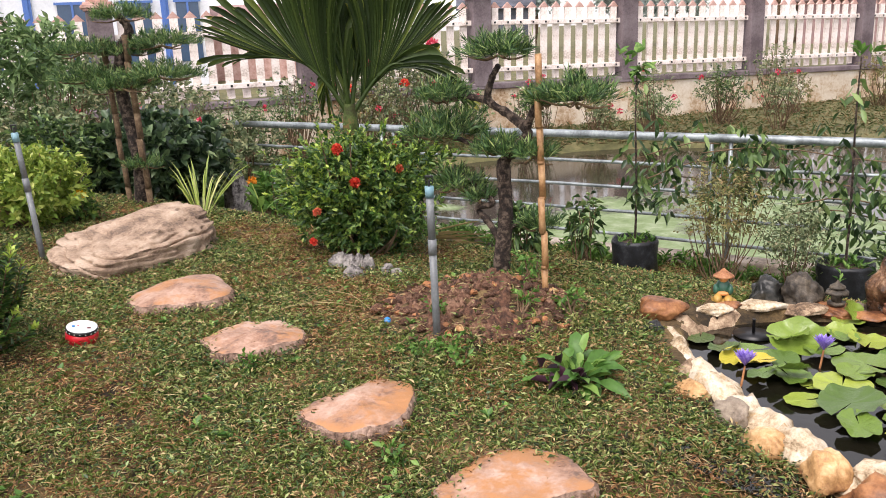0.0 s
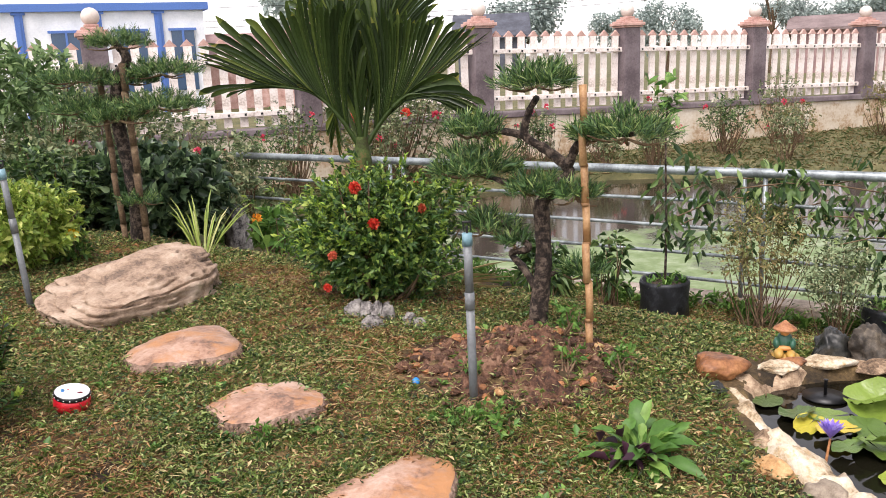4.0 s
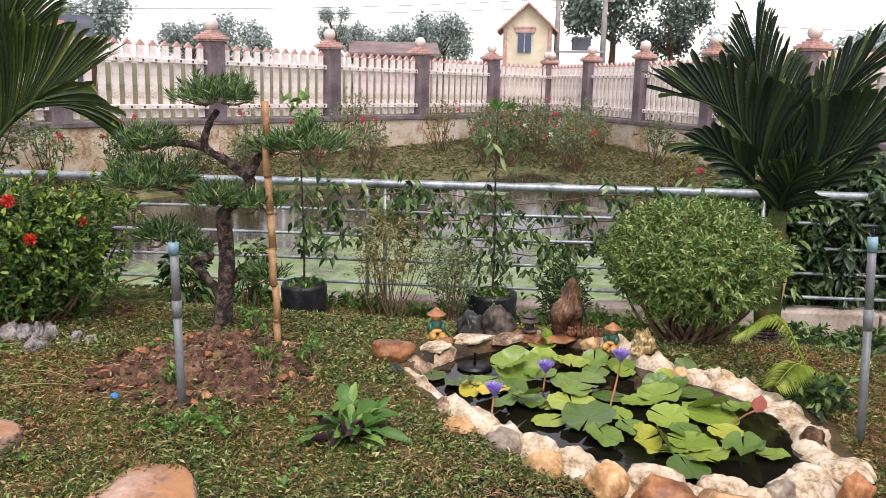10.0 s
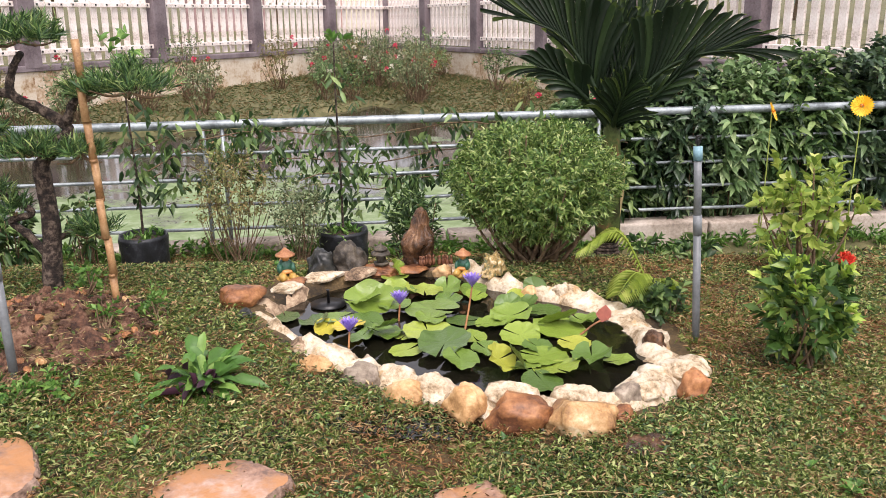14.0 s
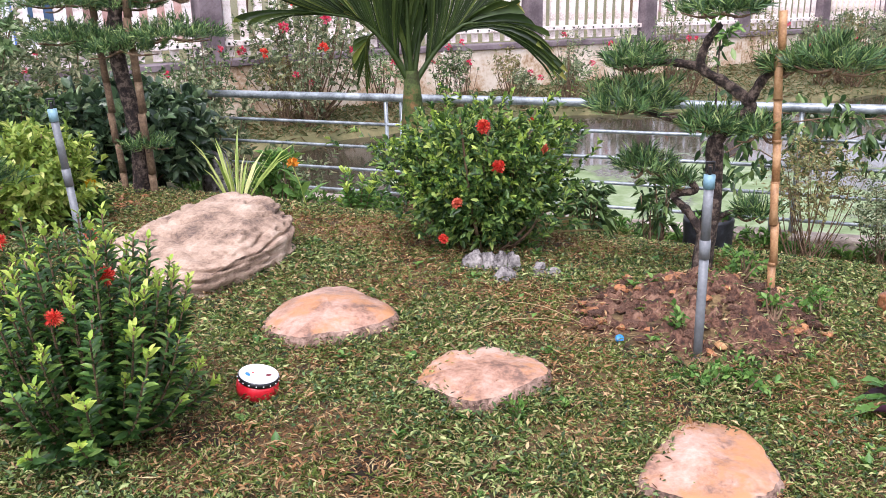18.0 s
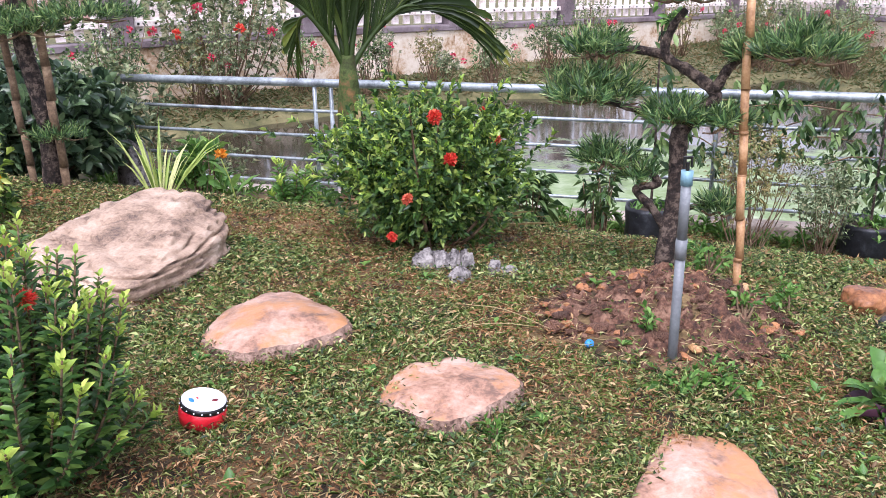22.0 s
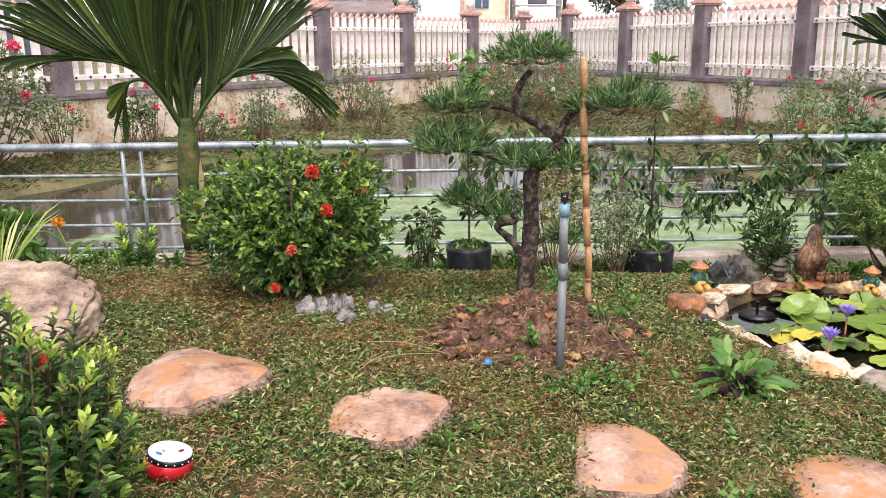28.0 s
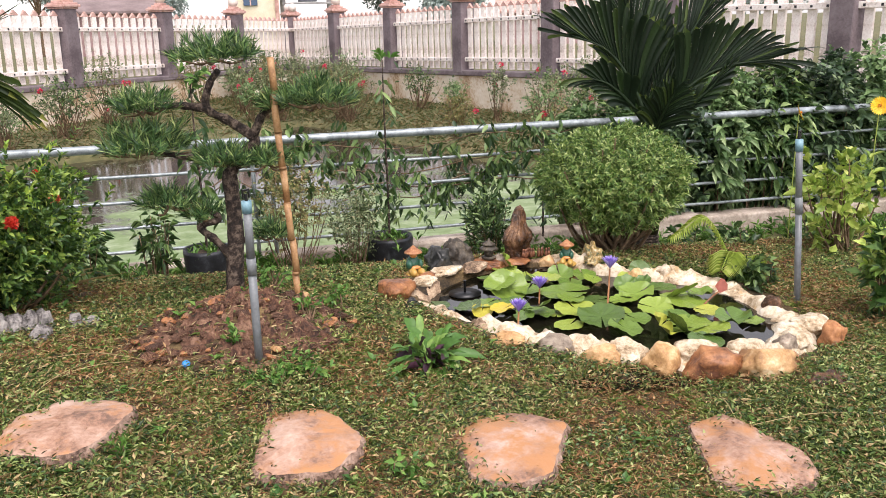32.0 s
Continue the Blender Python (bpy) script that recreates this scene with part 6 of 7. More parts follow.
# hedge by the railing, croton, small ixora
for k, (x, y, r, top) in enumerate(((5.55, 5.80, 0.42, 0.58), (6.0, 5.45, 0.5, 0.74), (6.5, 5.1, 0.55, 0.92), (7.0, 4.8, 0.55, 0.94), (7.55, 4.45, 0.6, 1.0), (8.1, 4.1, 0.6, 1.0), (8.75, 3.65, 0.65, 1.05), (9.5, 3.2, 0.7, 1.1), (6.3, 5.5, 0.4, 0.6), (7.3, 4.85, 0.4, 0.7))):
    x, y = x + 0.16, y + 0.25
    foot = gz(x, y)
    bush("hedge_shrub", x, y, r, r * 0.75, max(0.05, -0.75 - foot), top - foot, 620, 5, 0.14, 0.05, (M_LEATHER, M_VINE, M_DARK)[k % 3], "dense dark-leaved climber hedge on the railing", seed=50 + k, stems=5, big=True, group="hedge shrubs", droop=0.5, inner=0.3, shell=0.7, lump=0.4)
for k, (x, y, h) in enumerate(((4.35, 4.1, 0.30), (4.85, 3.95, 0.34), (5.3, 3.5, 0.36), (4.1, 3.55, 0.22))):
    bush("broad_leaf_weed", x, y, 0.14, 0.14, 0.0, h * 0.75, 10, 5, 0.09, 0.035, M_VINE, "low broad-leaved weed at the lawn's edge", "weed", seed=250 + k, stems=2, big=True, group="weeds at the lawn edge")
bush("croton_bush", 4.45, 2.90, 0.36, 0.33, 0.05, 0.72, 74, 6, 0.085, 0.042, M_YELLOWBUSH, "yellow-green croton bush with pale leaves", seed=60, stems=6, big=True, lump=0.45, point=0.3)
b3 = bush("small_ixora", 2.92, 2.10, 0.17, 0.17, 0.02, 0.58, 80, 7, 0.08, 0.035, M_IXORA, "small ixora plant with one red flower head", seed=61, stems=4, tip=M_IXORA_TIP, tips=0.4, point=0.4)
flower_head("flower_head", (0.10, -0.1, 0.55), 0.05, M_RED, b3, 62, 40)


def gerbera(x, y, z, d, mat, lab):
    g = gz(x, y)
    t = thing("gerbera", x, y, g, lab, "flower", "yellow gerberas")
    h = z - g
    tube("stalk", [(0, 0, 0), (0.02, 0.01, h * 0.5), (0, 0, h)], 0.005, 0.004, M_SPIDER, t)
    n = 26
    d = unit(np.array(d, float))
    s1 = unit(np.cross(d, [0, 0, 1.0]))
    s2 = np.cross(s1, d)
    a = np.arange(n) * 2 * np.pi / n
    dirs = s1 * np.cos(a)[:, None] + s2 * np.sin(a)[:, None] + d * 0.2
    v, f = leaf_arrays(np.tile([0, 0, h], (n, 1)) + dirs * 0.01, dirs, np.tile(d, (n, 1)), 0.064, 0.026, 0.05, True, 0.0)
    part("petals", np_mesh("petals", v, f), mat, t)
    flower_head("centre", np.array([0, 0, h]) + d * 0.012, 0.016, M_AMBER, t, 5, 24)


gerbera(4.70, 3.36, 0.79, (0.35, -0.85, 0.4), M_YELLOW, "yellow gerbera seen from the side on a long stalk")
gerbera(4.80, 2.80, 0.87, (-0.87, -0.45, 0.2), M_YELLOW, "open yellow gerbera on a long stalk")


def spiky(name, x, y, n, L, W, mat, label, seed, up=0.9, cat="plant", droop=0.5):
    rng = np.random.default_rng(seed)
    t = thing(name, x, y, gz(x, y), label, cat)
    a = rng.uniform(0, 6.28, n)
    up_ = up * rng.uniform(0.5, 1.3, n)
    d = np.stack([np.cos(a), np.sin(a), up_], 1)
    p = np.stack([np.cos(a) * 0.03, np.sin(a) * 0.03, np.zeros(n)], 1)
    v, f = leaf_arrays(p, d, np.tile([0, 0, 1.0], (n, 1)) + 0.2 * rng.normal(size=(n, 3)), L * rng.uniform(0.6, 1.1, n), W, 0.2, True, droop)
    part("leaves", np_mesh("leaves", v, f), mat, t)
    return t


spiky("spider_plant", -2.05, 7.1, 24, 0.85, 0.019, M_SPIDER, "pale striped spider plant behind the boulder", 70, 3.0, droop=0.35)
rng = np.random.default_rng(71)
t = thing("leafy_weed", 0.60, 3.64, gz(0.60, 3.64), "broad-leaved green and purple weed beside the pond", "weed")
m = 72
a = rng.uniform(0, 6.28, m)
rise = rng.uniform(0.15, 1.6, m)
d = unit(np.stack([np.cos(a), np.sin(a), rise], 1))
reach = rng.uniform(0.04, 0.14, m)
ch = [tube_arrays([(0, 0, 0.01), tuple(d[k] * reach[k] * 0.6 + np.array([0, 0, 0.015])), tuple(d[k] * reach[k])], [0.005, 0.004, 0.003], 5) for k in range(m)]
v, f = join_arrays(ch)
part("stems", np_mesh("stems", v, f, True), M_WEED, t)
v, f = leaf_arrays(d * reach[:, None], d * np.array([1, 1, 0.8]) + 0.25 * rng.normal(size=(m, 3)), np.tile([0, 0, 1.0], (m, 1)) + 0.4 * rng.normal(size=(m, 3)), rng.uniform(0.09, 0.21, m), rng.uniform(0.035, 0.075, m), 0.2, True, 0.4)
part("leaves", np_mesh("leaves", v, f), M_WEED, t)
p = np.stack([rng.normal(size=20) * 0.04 - 0.06, rng.normal(size=20) * 0.04 - 0.06, rng.uniform(0.03, 0.13, 20)], 1)
v, f = leaf_arrays(p, rand_dirs(20, rng, 0.3), rand_dirs(20, rng, 1), 0.10, 0.05, 0.3, True, 0.3)
part("inner_leaves", np_mesh("inner_leaves", v, f), M_PURPLE, t, "purple young leaves")


def cycad(x, y, z0, dirs, label):
    t = thing("cycad", x, y, gz(x, y), label, "plant")
    for (dx, dy, dz, L) in dirs:
        rib = smooth_path([(0, 0, 0), (dx * L * 0.5, dy * L * 0.5, dz * L * 0.8), (dx * L, dy * L, dz * L * 0.55)], 10)
        tan = unit(np.gradient(rib, axis=0))
        ch = [tube_arrays(rib, np.linspace(0.006, 0.002, len(rib)), 5)]
        for s in (-1, 1):
            sd = unit(np.cross(tan, [0, 0, 1.0])) * s
            k = np.linspace(2, len(rib) - 1, 32)
            pts = np.stack([np.interp(k, np.arange(len(rib)), rib[:, i]) for i in range(3)], 1)
            sdi = np.stack([np.interp(k, np.arange(len(rib)), sd[:, i]) for i in range(3)], 1)
            tdi = np.stack([np.interp(k, np.arange(len(rib)), tan[:, i]) for i in range(3)], 1)
            ch.append(leaf_arrays(pts, sdi + tdi * 0.5, np.tile([0, 0, 1.0], (32, 1)), 0.12 * np.sin(np.linspace(0.5, 2.8, 32)) + 0.025, 0.011, 0.1, False, 0.4))
        v, f = join_arrays(ch)
        part("frond", np_mesh("frond", v, f), M_FERN, t)


cycad(3.22, 3.17, 0, ((-0.5, 0.65, 0.9, 0.55), (-0.9, -0.15, 0.55, 0.5), (-0.4, -0.4, 0.5, 0.4)), "young cycad with yellow-green feathery fronds")
bush("creeping_plant", 2.98, 2.98, 0.17, 0.15, 0.0, 0.20, 44, 6, 0.06, 0.034, M_VINE, "low leafy plant growing over the pond rim", "plant", seed=73, stems=3)

# bag-grown climbers on the bank
def grow_bag(x, y, r, h):
    z = gz(x, y)
    t = thing("grow_bag", x, y, z, "black plastic grow bag filled with soil", "pot", "grow bags on the bank")
    prof = [(r * 0.9, 0), (r * 1.02, 0.04), (r * 0.97, h * 0.5), (r * 1.03, h * 0.9), (r, h), (r * 0.93, h * 0.97), (r * 0.9, h * 0.86)]
    v, f = lathe(prof, 28)
    for i in range(len(v)):
        k = 1 + 0.05 * noise.noise(Vector((v[i][0] * 14, v[i][1] * 14, v[i][2] * 9)))
        v[i][0] *= k
        v[i][1] *= k
    part("bag", np_mesh("bag", v, f, True), M_PLASTICPOT, t)
    v, f = lathe([(r * 0.92, h * 0.85), (r * 0.5, h * 0.9)], 20)
    part("soil", np_mesh("soil", v, f, True), M_POTSOIL, t)
    q = np.random.default_rng(int(x * 50))
    pts = np.stack([q.normal(size=26) * r * 0.45, q.normal(size=26) * r * 0.45, np.full(26, h * 0.9)], 1)
    v, f = rosettes(pts, np.tile([0, 0, 1.0], (26, 1)), 6, 0.075, 0.026, q, 0.9, 0.04)
    tagged(part("seedlings", np_mesh("seedlings", v, f), M_WEED, t, "green seedlings in the soil"), "green seedlings in the soil", kind="stuff")
    return t


grow_bag(1.72, 7.33, 0.20, 0.34)
grow_bag(3.28, 6.62, 0.22, 0.30)


def climber(x, y, h, seed, label, runs, n=150, L=0.12, W=0.042, mat=None, canopy=None):
    """A thin stem with drooping lance leaves, and runners trained along the railing."""
    rng = np.random.default_rng(seed)
    z = gz(x, y)
    t = thing("climber", x, y, z, label, "plant", "climbers along the railing")
    tube("stem", [(0, 0, 0.2), (0.01, 0.01, h * 0.4), (-0.01, 0.0, h * 0.75), (0.0, 0.01, h)], 0.012, 0.006, M_BARK, t)
    ch, pts = [], []
    for (u0, u1, zz) in runs:
        m = 9
        uu = np.linspace(0, 1, m)
        q = np.array([(x + 0.0, y + 0.0)]) + 0
        s_off = RAIL_S - (RN[0] * x + RN[1] * y)
        a = np.stack([RT[0] * (u0 + (u1 - u0) * uu) + RN[0] * s_off * np.minimum(1, uu * 3), RT[1] * (u0 + (u1 - u0) * uu) + RN[1] * s_off * np.minimum(1, uu * 3), zz - z + 0.06 * np.sin(uu * 9 + seed)], 1)
        v, f = tube_arrays(a, 0.006, 5)
        part("runner", np_mesh("runner", v, f, True), M_TWIG, t)
        k = rng.uniform(0, m - 1, n)
        p = np.stack([np.interp(k, np.arange(m), a[:, i]) for i in range(3)], 1)
        p = np.repeat(p[::5], 5, 0)[:len(p)] + np.repeat(rng.normal(size=(len(p[::5]), 3)) * np.array([0.08, 0.08, 0.11]), 5, 0)[:len(p)]
        pts.append(p + rng.normal(size=p.shape) * 0.028)
    k = rng.uniform(0.3, 1, n // 4)
    pts.append(np.stack([0.06 * rng.normal(size=len(k)), 0.06 * rng.normal(size=len(k)), k * h], 1))
    p = np.concatenate(pts)
    d = rand_dirs(len(p), rng)
    d[:, 2] = -0.5 - rng.random(len(p)) * 0.8
    v, f = leaf_arrays(p, d, rand_dirs(len(p), rng, 1.0), L * rng.uniform(0.6, 1.2, len(p)), W, 0.2, True, 0.1)
    part("leaves", np_mesh("leaves", v, f), mat or M_VINE, t)
    if canopy:
        q = np.array([0, 0, h]) + rng.normal(size=(canopy, 3)) * np.array([0.06, 0.06, 0.08])
        v, f = rosettes(q, rand_dirs(canopy, rng, 0.8), 5, 0.11, 0.036, rng, 1.0, 0.03, big=True)
        part("top_leaves", np_mesh("top_leaves", v, f), M_WEED, t)
    return t


climber(1.72, 7.33, 1.85, 81, "leafy climber in a grow bag trained on the railing", ((0.0, 1.5, 0.42), (0.0, 0.9, 0.10), (0.1, 1.3, 0.25)), 150, canopy=10)
climber(3.28, 6.62, 1.95, 82, "tall leafy climber in a grow bag trained on the railing", ((-1.2, 1.7, 0.40), (-0.9, 1.5, 0.15), (-0.4, 1.3, 0.0), (-0.5, 1.2, -0.1)), 200, canopy=3)
climber(4.6, 5.75, 1.2, 83, "leafy climber spreading along the railing", ((-0.6, 1.4, 0.45), (-0.4, 1.2, 0.25), (-0.5, 1.2, 0.0)), 150)
bush("dry_bush", 2.40, 6.95, 0.42, 0.36, 0.25, 1.15, 440, 4, 0.034, 0.014, M_DRY, "sparse brown-tinged twiggy bush on the bank", seed=84, stems=7, inner=0.6, open_=1.3, lump=0.4, fine=0.5)
bush("dry_bush", 2.85, 6.65, 0.32, 0.28, 0.15, 0.85, 420, 4, 0.034, 0.014, M_SCRUB, "sparse pale twiggy bush on the bank", seed=85, stems=6, inner=0.6, open_=1.3, lump=0.4, fine=0.5)
bush("green_shrub", 2.95, 5.15, 0.2, 0.2, 0.05, 0.62, 130, 6, 0.07, 0.018, M_VINE, "upright dark green shrub behind the tall rock", seed=86, stems=6, up=1.0)
bush("pepper_plant", 1.27, 7.35, 0.15, 0.15, 0.1, 0.75, 28, 5, 0.095, 0.032, M_VINE, "thin pepper plant on the bank", "plant", seed=87, stems=5, droop=0.5)
bush("pepper_plant", 0.75, 7.6, 0.25, 0.2, 0.1, 0.55, 60, 5, 0.11, 0.035, M_VINE, "thin leafy plant on the bank", "plant", seed=88, stems=5, droop=0.5)
bush("bank_plant", -1.75, 8.6, 0.2, 0.2, 0.1, 0.55, 40, 5, 0.12, 0.05, M_WEED, "leafy plant beside the railing", "plant", seed=89, stems=5)

# ---------------------------------------------------------------- rose bed across the canal
rng = np.random.default_rng(55)
NB, NC = np.array([0.3907, -0.9205]), np.array([-0.9704, 0.2414])
spots = [FENCE_C + FENCE_B * i + NB * o * float(bank_width(i)) / 6.7 for i, o in zip(np.linspace(0.25, 7.0, 34) + rng.normal(size=34) * 0.16, rng.uniform(1.6, 6.4, 34))]
spots += [FENCE_C + FENCE_A * i + NC * o for i, o in zip(np.linspace(0.35, 5.6, 24) + rng.normal(size=24) * 0.16, rng.uniform(1.2, 5.4, 24))]
k = 0
for q in spots:
    x, y = float(q[0]), float(q[1])
    r = rng.uniform(0.35, 0.85)
    h = rng.uniform(0.9, 2.1)
    b = bush("rose_bush", x, y, r, r, 0.3, h, int(60 + 150 * r), 4, 0.075, 0.034, (M_SCRUB, M_LEATHER, M_SCRUB, M_DRY, M_SCRUB, M_VINE)[k % 6], "straggly rose bush in the bed across the canal", seed=100 + k, stems=5, inner=0.6, lump=0.5, group="rose bushes across the canal", open_=1.3, stem_mat=M_TWIG)
    for j in range(int(rng.integers(0, 4))):
        d = rand_dirs(1, rng, 0.5)[0]
        flower_head("rose", (d[0] * r, d[1] * r - 0.1, (0.3 + h) / 2 + d[2] * (h - 0.3) / 2), 0.085, (M_ROSE, M_ROSE, M_WHITE_FLOWER)[(k + j) % 3], b, k * 9 + j, 16)
    k += 1

b = bush("rose_bush", -1.0, 20.0, 1.5, 1.2, 0.2, 2.9, 900, 5, 0.10, 0.045, M_SCRUB, "large rose bush with clusters of red blooms", seed=160, stems=8, inner=0.4, lump=0.3)
for j in range(9):
    d = rand_dirs(1, rng, 0.6)[0]
    flower_head("rose", (d[0] * 1.4, -abs(d[1]) * 1.1, 1.6 + d[2] * 1.2), 0.12, M_ROSE if j % 3 else M_RED, b, 900 + j, 20)

# ---------------------------------------------------------------- houses, trees and poles beyond
def house(x, y, w, d, h, rot, wall, roof, label, gable=1.4, wins=(), base=-0.3, flat=False, trim=None, front=False):
    t = thing("house", x, y, base, label, "house", rz=rot)
    part("wall_body", box_bm(w, d, h, 0, 0, h / 2), wall, t)
    bm = bmesh.new()
    o = 0.4
    if flat:
        bmesh.ops.create_cube(bm, size=1, matrix=Matrix.Translation((0, 0, h + 0.15)) @ Matrix.Diagonal((w + o, d + o, 0.3, 1)))
    else:
        # two thick roof slopes and, under them, the gable ends
        ridge_x = front
        hw, hl = ((w, d) if ridge_x else (d, w))
        for sg in (-1, 1):
            prof = [(0, h + gable), (sg * (hw / 2 + o), h + gable - (gable + 0.0) * (hw / 2 + o) / (hw / 2)), (sg * (hw / 2 + o), h + gable - gable * (hw / 2 + o) / (hw / 2) + 0.16), (0, h + gable + 0.16)]
            ends = []
            for e in (-hl / 2 - o, hl / 2 + o):
                ends.append([bm.verts.new((px_, e, pz_) if ridge_x else (e, px_, pz_)) for px_, pz_ in prof])
            bm.faces.new(ends[0])
            bm.faces.new(ends[1])
            for i_ in range(4):
                bm.faces.new((ends[0][i_], ends[0][(i_ + 1) % 4], ends[1][(i_ + 1) % 4], ends[1][i_]))
        bmesh.ops.recalc_face_normals(bm, faces=list(bm.faces))
    part("roof", bm, roof, t)
    if not flat:
        bm = bmesh.new()
        hw, hl = ((w, d) if front else (d, w))
        ends = []
        for e in (-hl / 2 + 0.02, hl / 2 - 0.02):
            ends.append([bm.verts.new((a_, e, z_) if front else (e, a_, z_)) for a_, z_ in ((-hw / 2, h - 0.01), (hw / 2, h - 0.01), (0, h + gable - 0.02))])
        bm.faces.new(ends[0])
        bm.faces.new(ends[1])
        for i_ in range(3):
            bm.faces.new((ends[0][i_], ends[0][(i_ + 1) % 3], ends[1][(i_ + 1) % 3], ends[1][i_]))
        bmesh.ops.recalc_face_normals(bm, faces=list(bm.faces))
        part("gable", bm, wall, t)
    # entries with their own paint are columns and lintels, built like the windows
    for (wx, wz, ww, wh, m) in wins:
        win = part("window_or_trim", box_bm(ww, 0.12, wh, wx, -d / 2 - 0.05, wz, 0.01, 1), M_GLASS if m is None else m, t)
        part("frame", box_bm(ww + 0.2, 0.08, 0.1, wx, -d / 2 - 0.1, wz + wh / 2 + 0.04), trim or M_HOUSEBLUE, win)
        part("mullion", box_bm(0.08, 0.06, wh, wx, -d / 2 - 0.13, wz), trim or M_HOUSEBLUE, win)
    return t


house(-16.3, 37.2, 12.6, 6, 4.2, 23, M_HOUSEWHITE, M_HOUSEBLUE, "white house with blue-trimmed columns beyond the fence", flat=True, wins=[(-4.6, 2.2, 1.1, 2.4, None), (-2.2, 2.2, 1.1, 2.4, None), (1.0, 2.2, 1.1, 2.4, None), (3.4, 2.2, 1.1, 2.4, None), (5.4, 2.2, 0.9, 2.4, None), (-3.4, 2.1, 0.3, 4.0, M_HOUSEBLUE), (-0.6, 2.1, 0.3, 4.0, M_HOUSEBLUE), (2.2, 2.1, 0.3, 4.0, M_HOUSEBLUE), (4.5, 2.1, 0.3, 4.0, M_HOUSEBLUE)])
house(-8.0, 41.5, 7.5, 4, 2.4, 12, M_CAP, M_ROOFRED, "low red-roofed outbuilding beyond the fence", 0.8)
house(4.5, 62.5, 4.6, 6, 3.2, -4, M_ROOF, M_ROOF, "low building with a dark sheet roof", 1.4)
house(26.4, 56.0, 5.4, 5, 2.7, -25, M_ROOFRED, M_ROOFBROWN, "low old brick building beyond the fence", 0.7)
house(34.6, 51.2, 3.3, 6, 4.6, -35, M_HOUSEYELLOW, M_CAP, "cream two-storey house with pink gable", 1.5, wins=[(-0.2, 3.6, 0.9, 1.3, None), (-0.2, 4.4, 1.3, 0.3, M_CAP), (1.5, 2.3, 0.25, 4.4, M_CAP), (-1.5, 2.3, 0.25, 4.4, M_CAP)], front=True, trim=M_CAP)
house(50.0, 38.0, 5.5, 5, 2.3, -52, M_ROOFRED, M_CAP, "low house with a pink tiled roof", 0.9)


def far_tree(x, y, h, r, seed, label="hazy tree in the distance", mat=None, base=-0.3):
    rng = np.random.default_rng(seed)
    t = thing("tree", x, y, base, label, "tree", "distant trees")
    v, f = tube_arrays(smooth_path([(0, 0, -0.2), (0.1 * r, 0, h * 0.4), (0, 0.1 * r, h * 0.75)], 5), np.linspace(0.035 * h, 0.012 * h, 11), 7)
    part("trunk", np_mesh("trunk", v, f, True), M_TWIG, t)
    ch, lc = [], []
    for k in range(9):
        a = rng.uniform(0, 6.28)
        e = np.array([math.cos(a) * r * 0.7, math.sin(a) * r * 0.7, h * rng.uniform(0.55, 0.98)])
        ch.append(tube_arrays(smooth_path([(0, 0, h * 0.45), e * np.array([0.5, 0.5, 0.85]), e], 4), np.linspace(0.014 * h, 0.004 * h, 9), 5))
        m = 330
        d = rand_dirs(m, rng)
        p = e + d * r * 0.48 * rng.uniform(0.3, 1, (m, 1))
        lc.append(leaf_arrays(p, rand_dirs(m, rng), rand_dirs(m, rng, 1), r * 0.13, r * 0.075, 0.2, False, 0.2))
    v, f = join_arrays(ch)
    part("branchwork", np_mesh("branchwork", v, f, True), M_TWIG, t)
    v, f = join_arrays(lc)
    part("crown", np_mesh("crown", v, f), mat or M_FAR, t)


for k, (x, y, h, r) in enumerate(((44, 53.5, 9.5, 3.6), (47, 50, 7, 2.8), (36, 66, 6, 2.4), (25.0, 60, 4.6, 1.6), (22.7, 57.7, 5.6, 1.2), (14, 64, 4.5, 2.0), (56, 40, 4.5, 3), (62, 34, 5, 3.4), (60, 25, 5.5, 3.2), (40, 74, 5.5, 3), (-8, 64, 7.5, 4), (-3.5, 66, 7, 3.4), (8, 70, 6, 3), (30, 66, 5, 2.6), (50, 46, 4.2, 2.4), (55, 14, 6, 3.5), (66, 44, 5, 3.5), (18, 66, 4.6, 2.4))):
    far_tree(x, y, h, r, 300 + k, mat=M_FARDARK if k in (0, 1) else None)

for (x, y, h) in ((36.2, 49.9, 9.0), (38.8, 48.0, 9.0)):
    t = thing("power_pole", x, y, -0.3, "concrete power pole beyond the fence", "pole", "power poles")
    v, f = tube_arrays([(0, 0, 0), (0, 0, h)], [0.22, 0.17], 10)
    part("shaft", np_mesh("shaft", v, f, True), M_CONCPOLE, t)
    part("crossarm", box_bm(2.2, 0.12, 0.12, 0, 0, h - 0.8), M_CONCPOLE, t)
    part("crossarm", box_bm(1.6, 0.12, 0.12, 0, 0, h - 2.4), M_CONCPOLE, t)
t = thing("transformer", 37.5, 48.95, 2.9, "grey transformer platform between two power poles", "transformer", rz=-36)
part("platform", box_bm(3.4, 0.7, 0.12, 0, 0, -0.1), M_CONCPOLE, t)
part("tank", box_bm(1.3, 0.7, 0.9, 0.1, 0, 0.45, 0.05), M_ROOF, t)
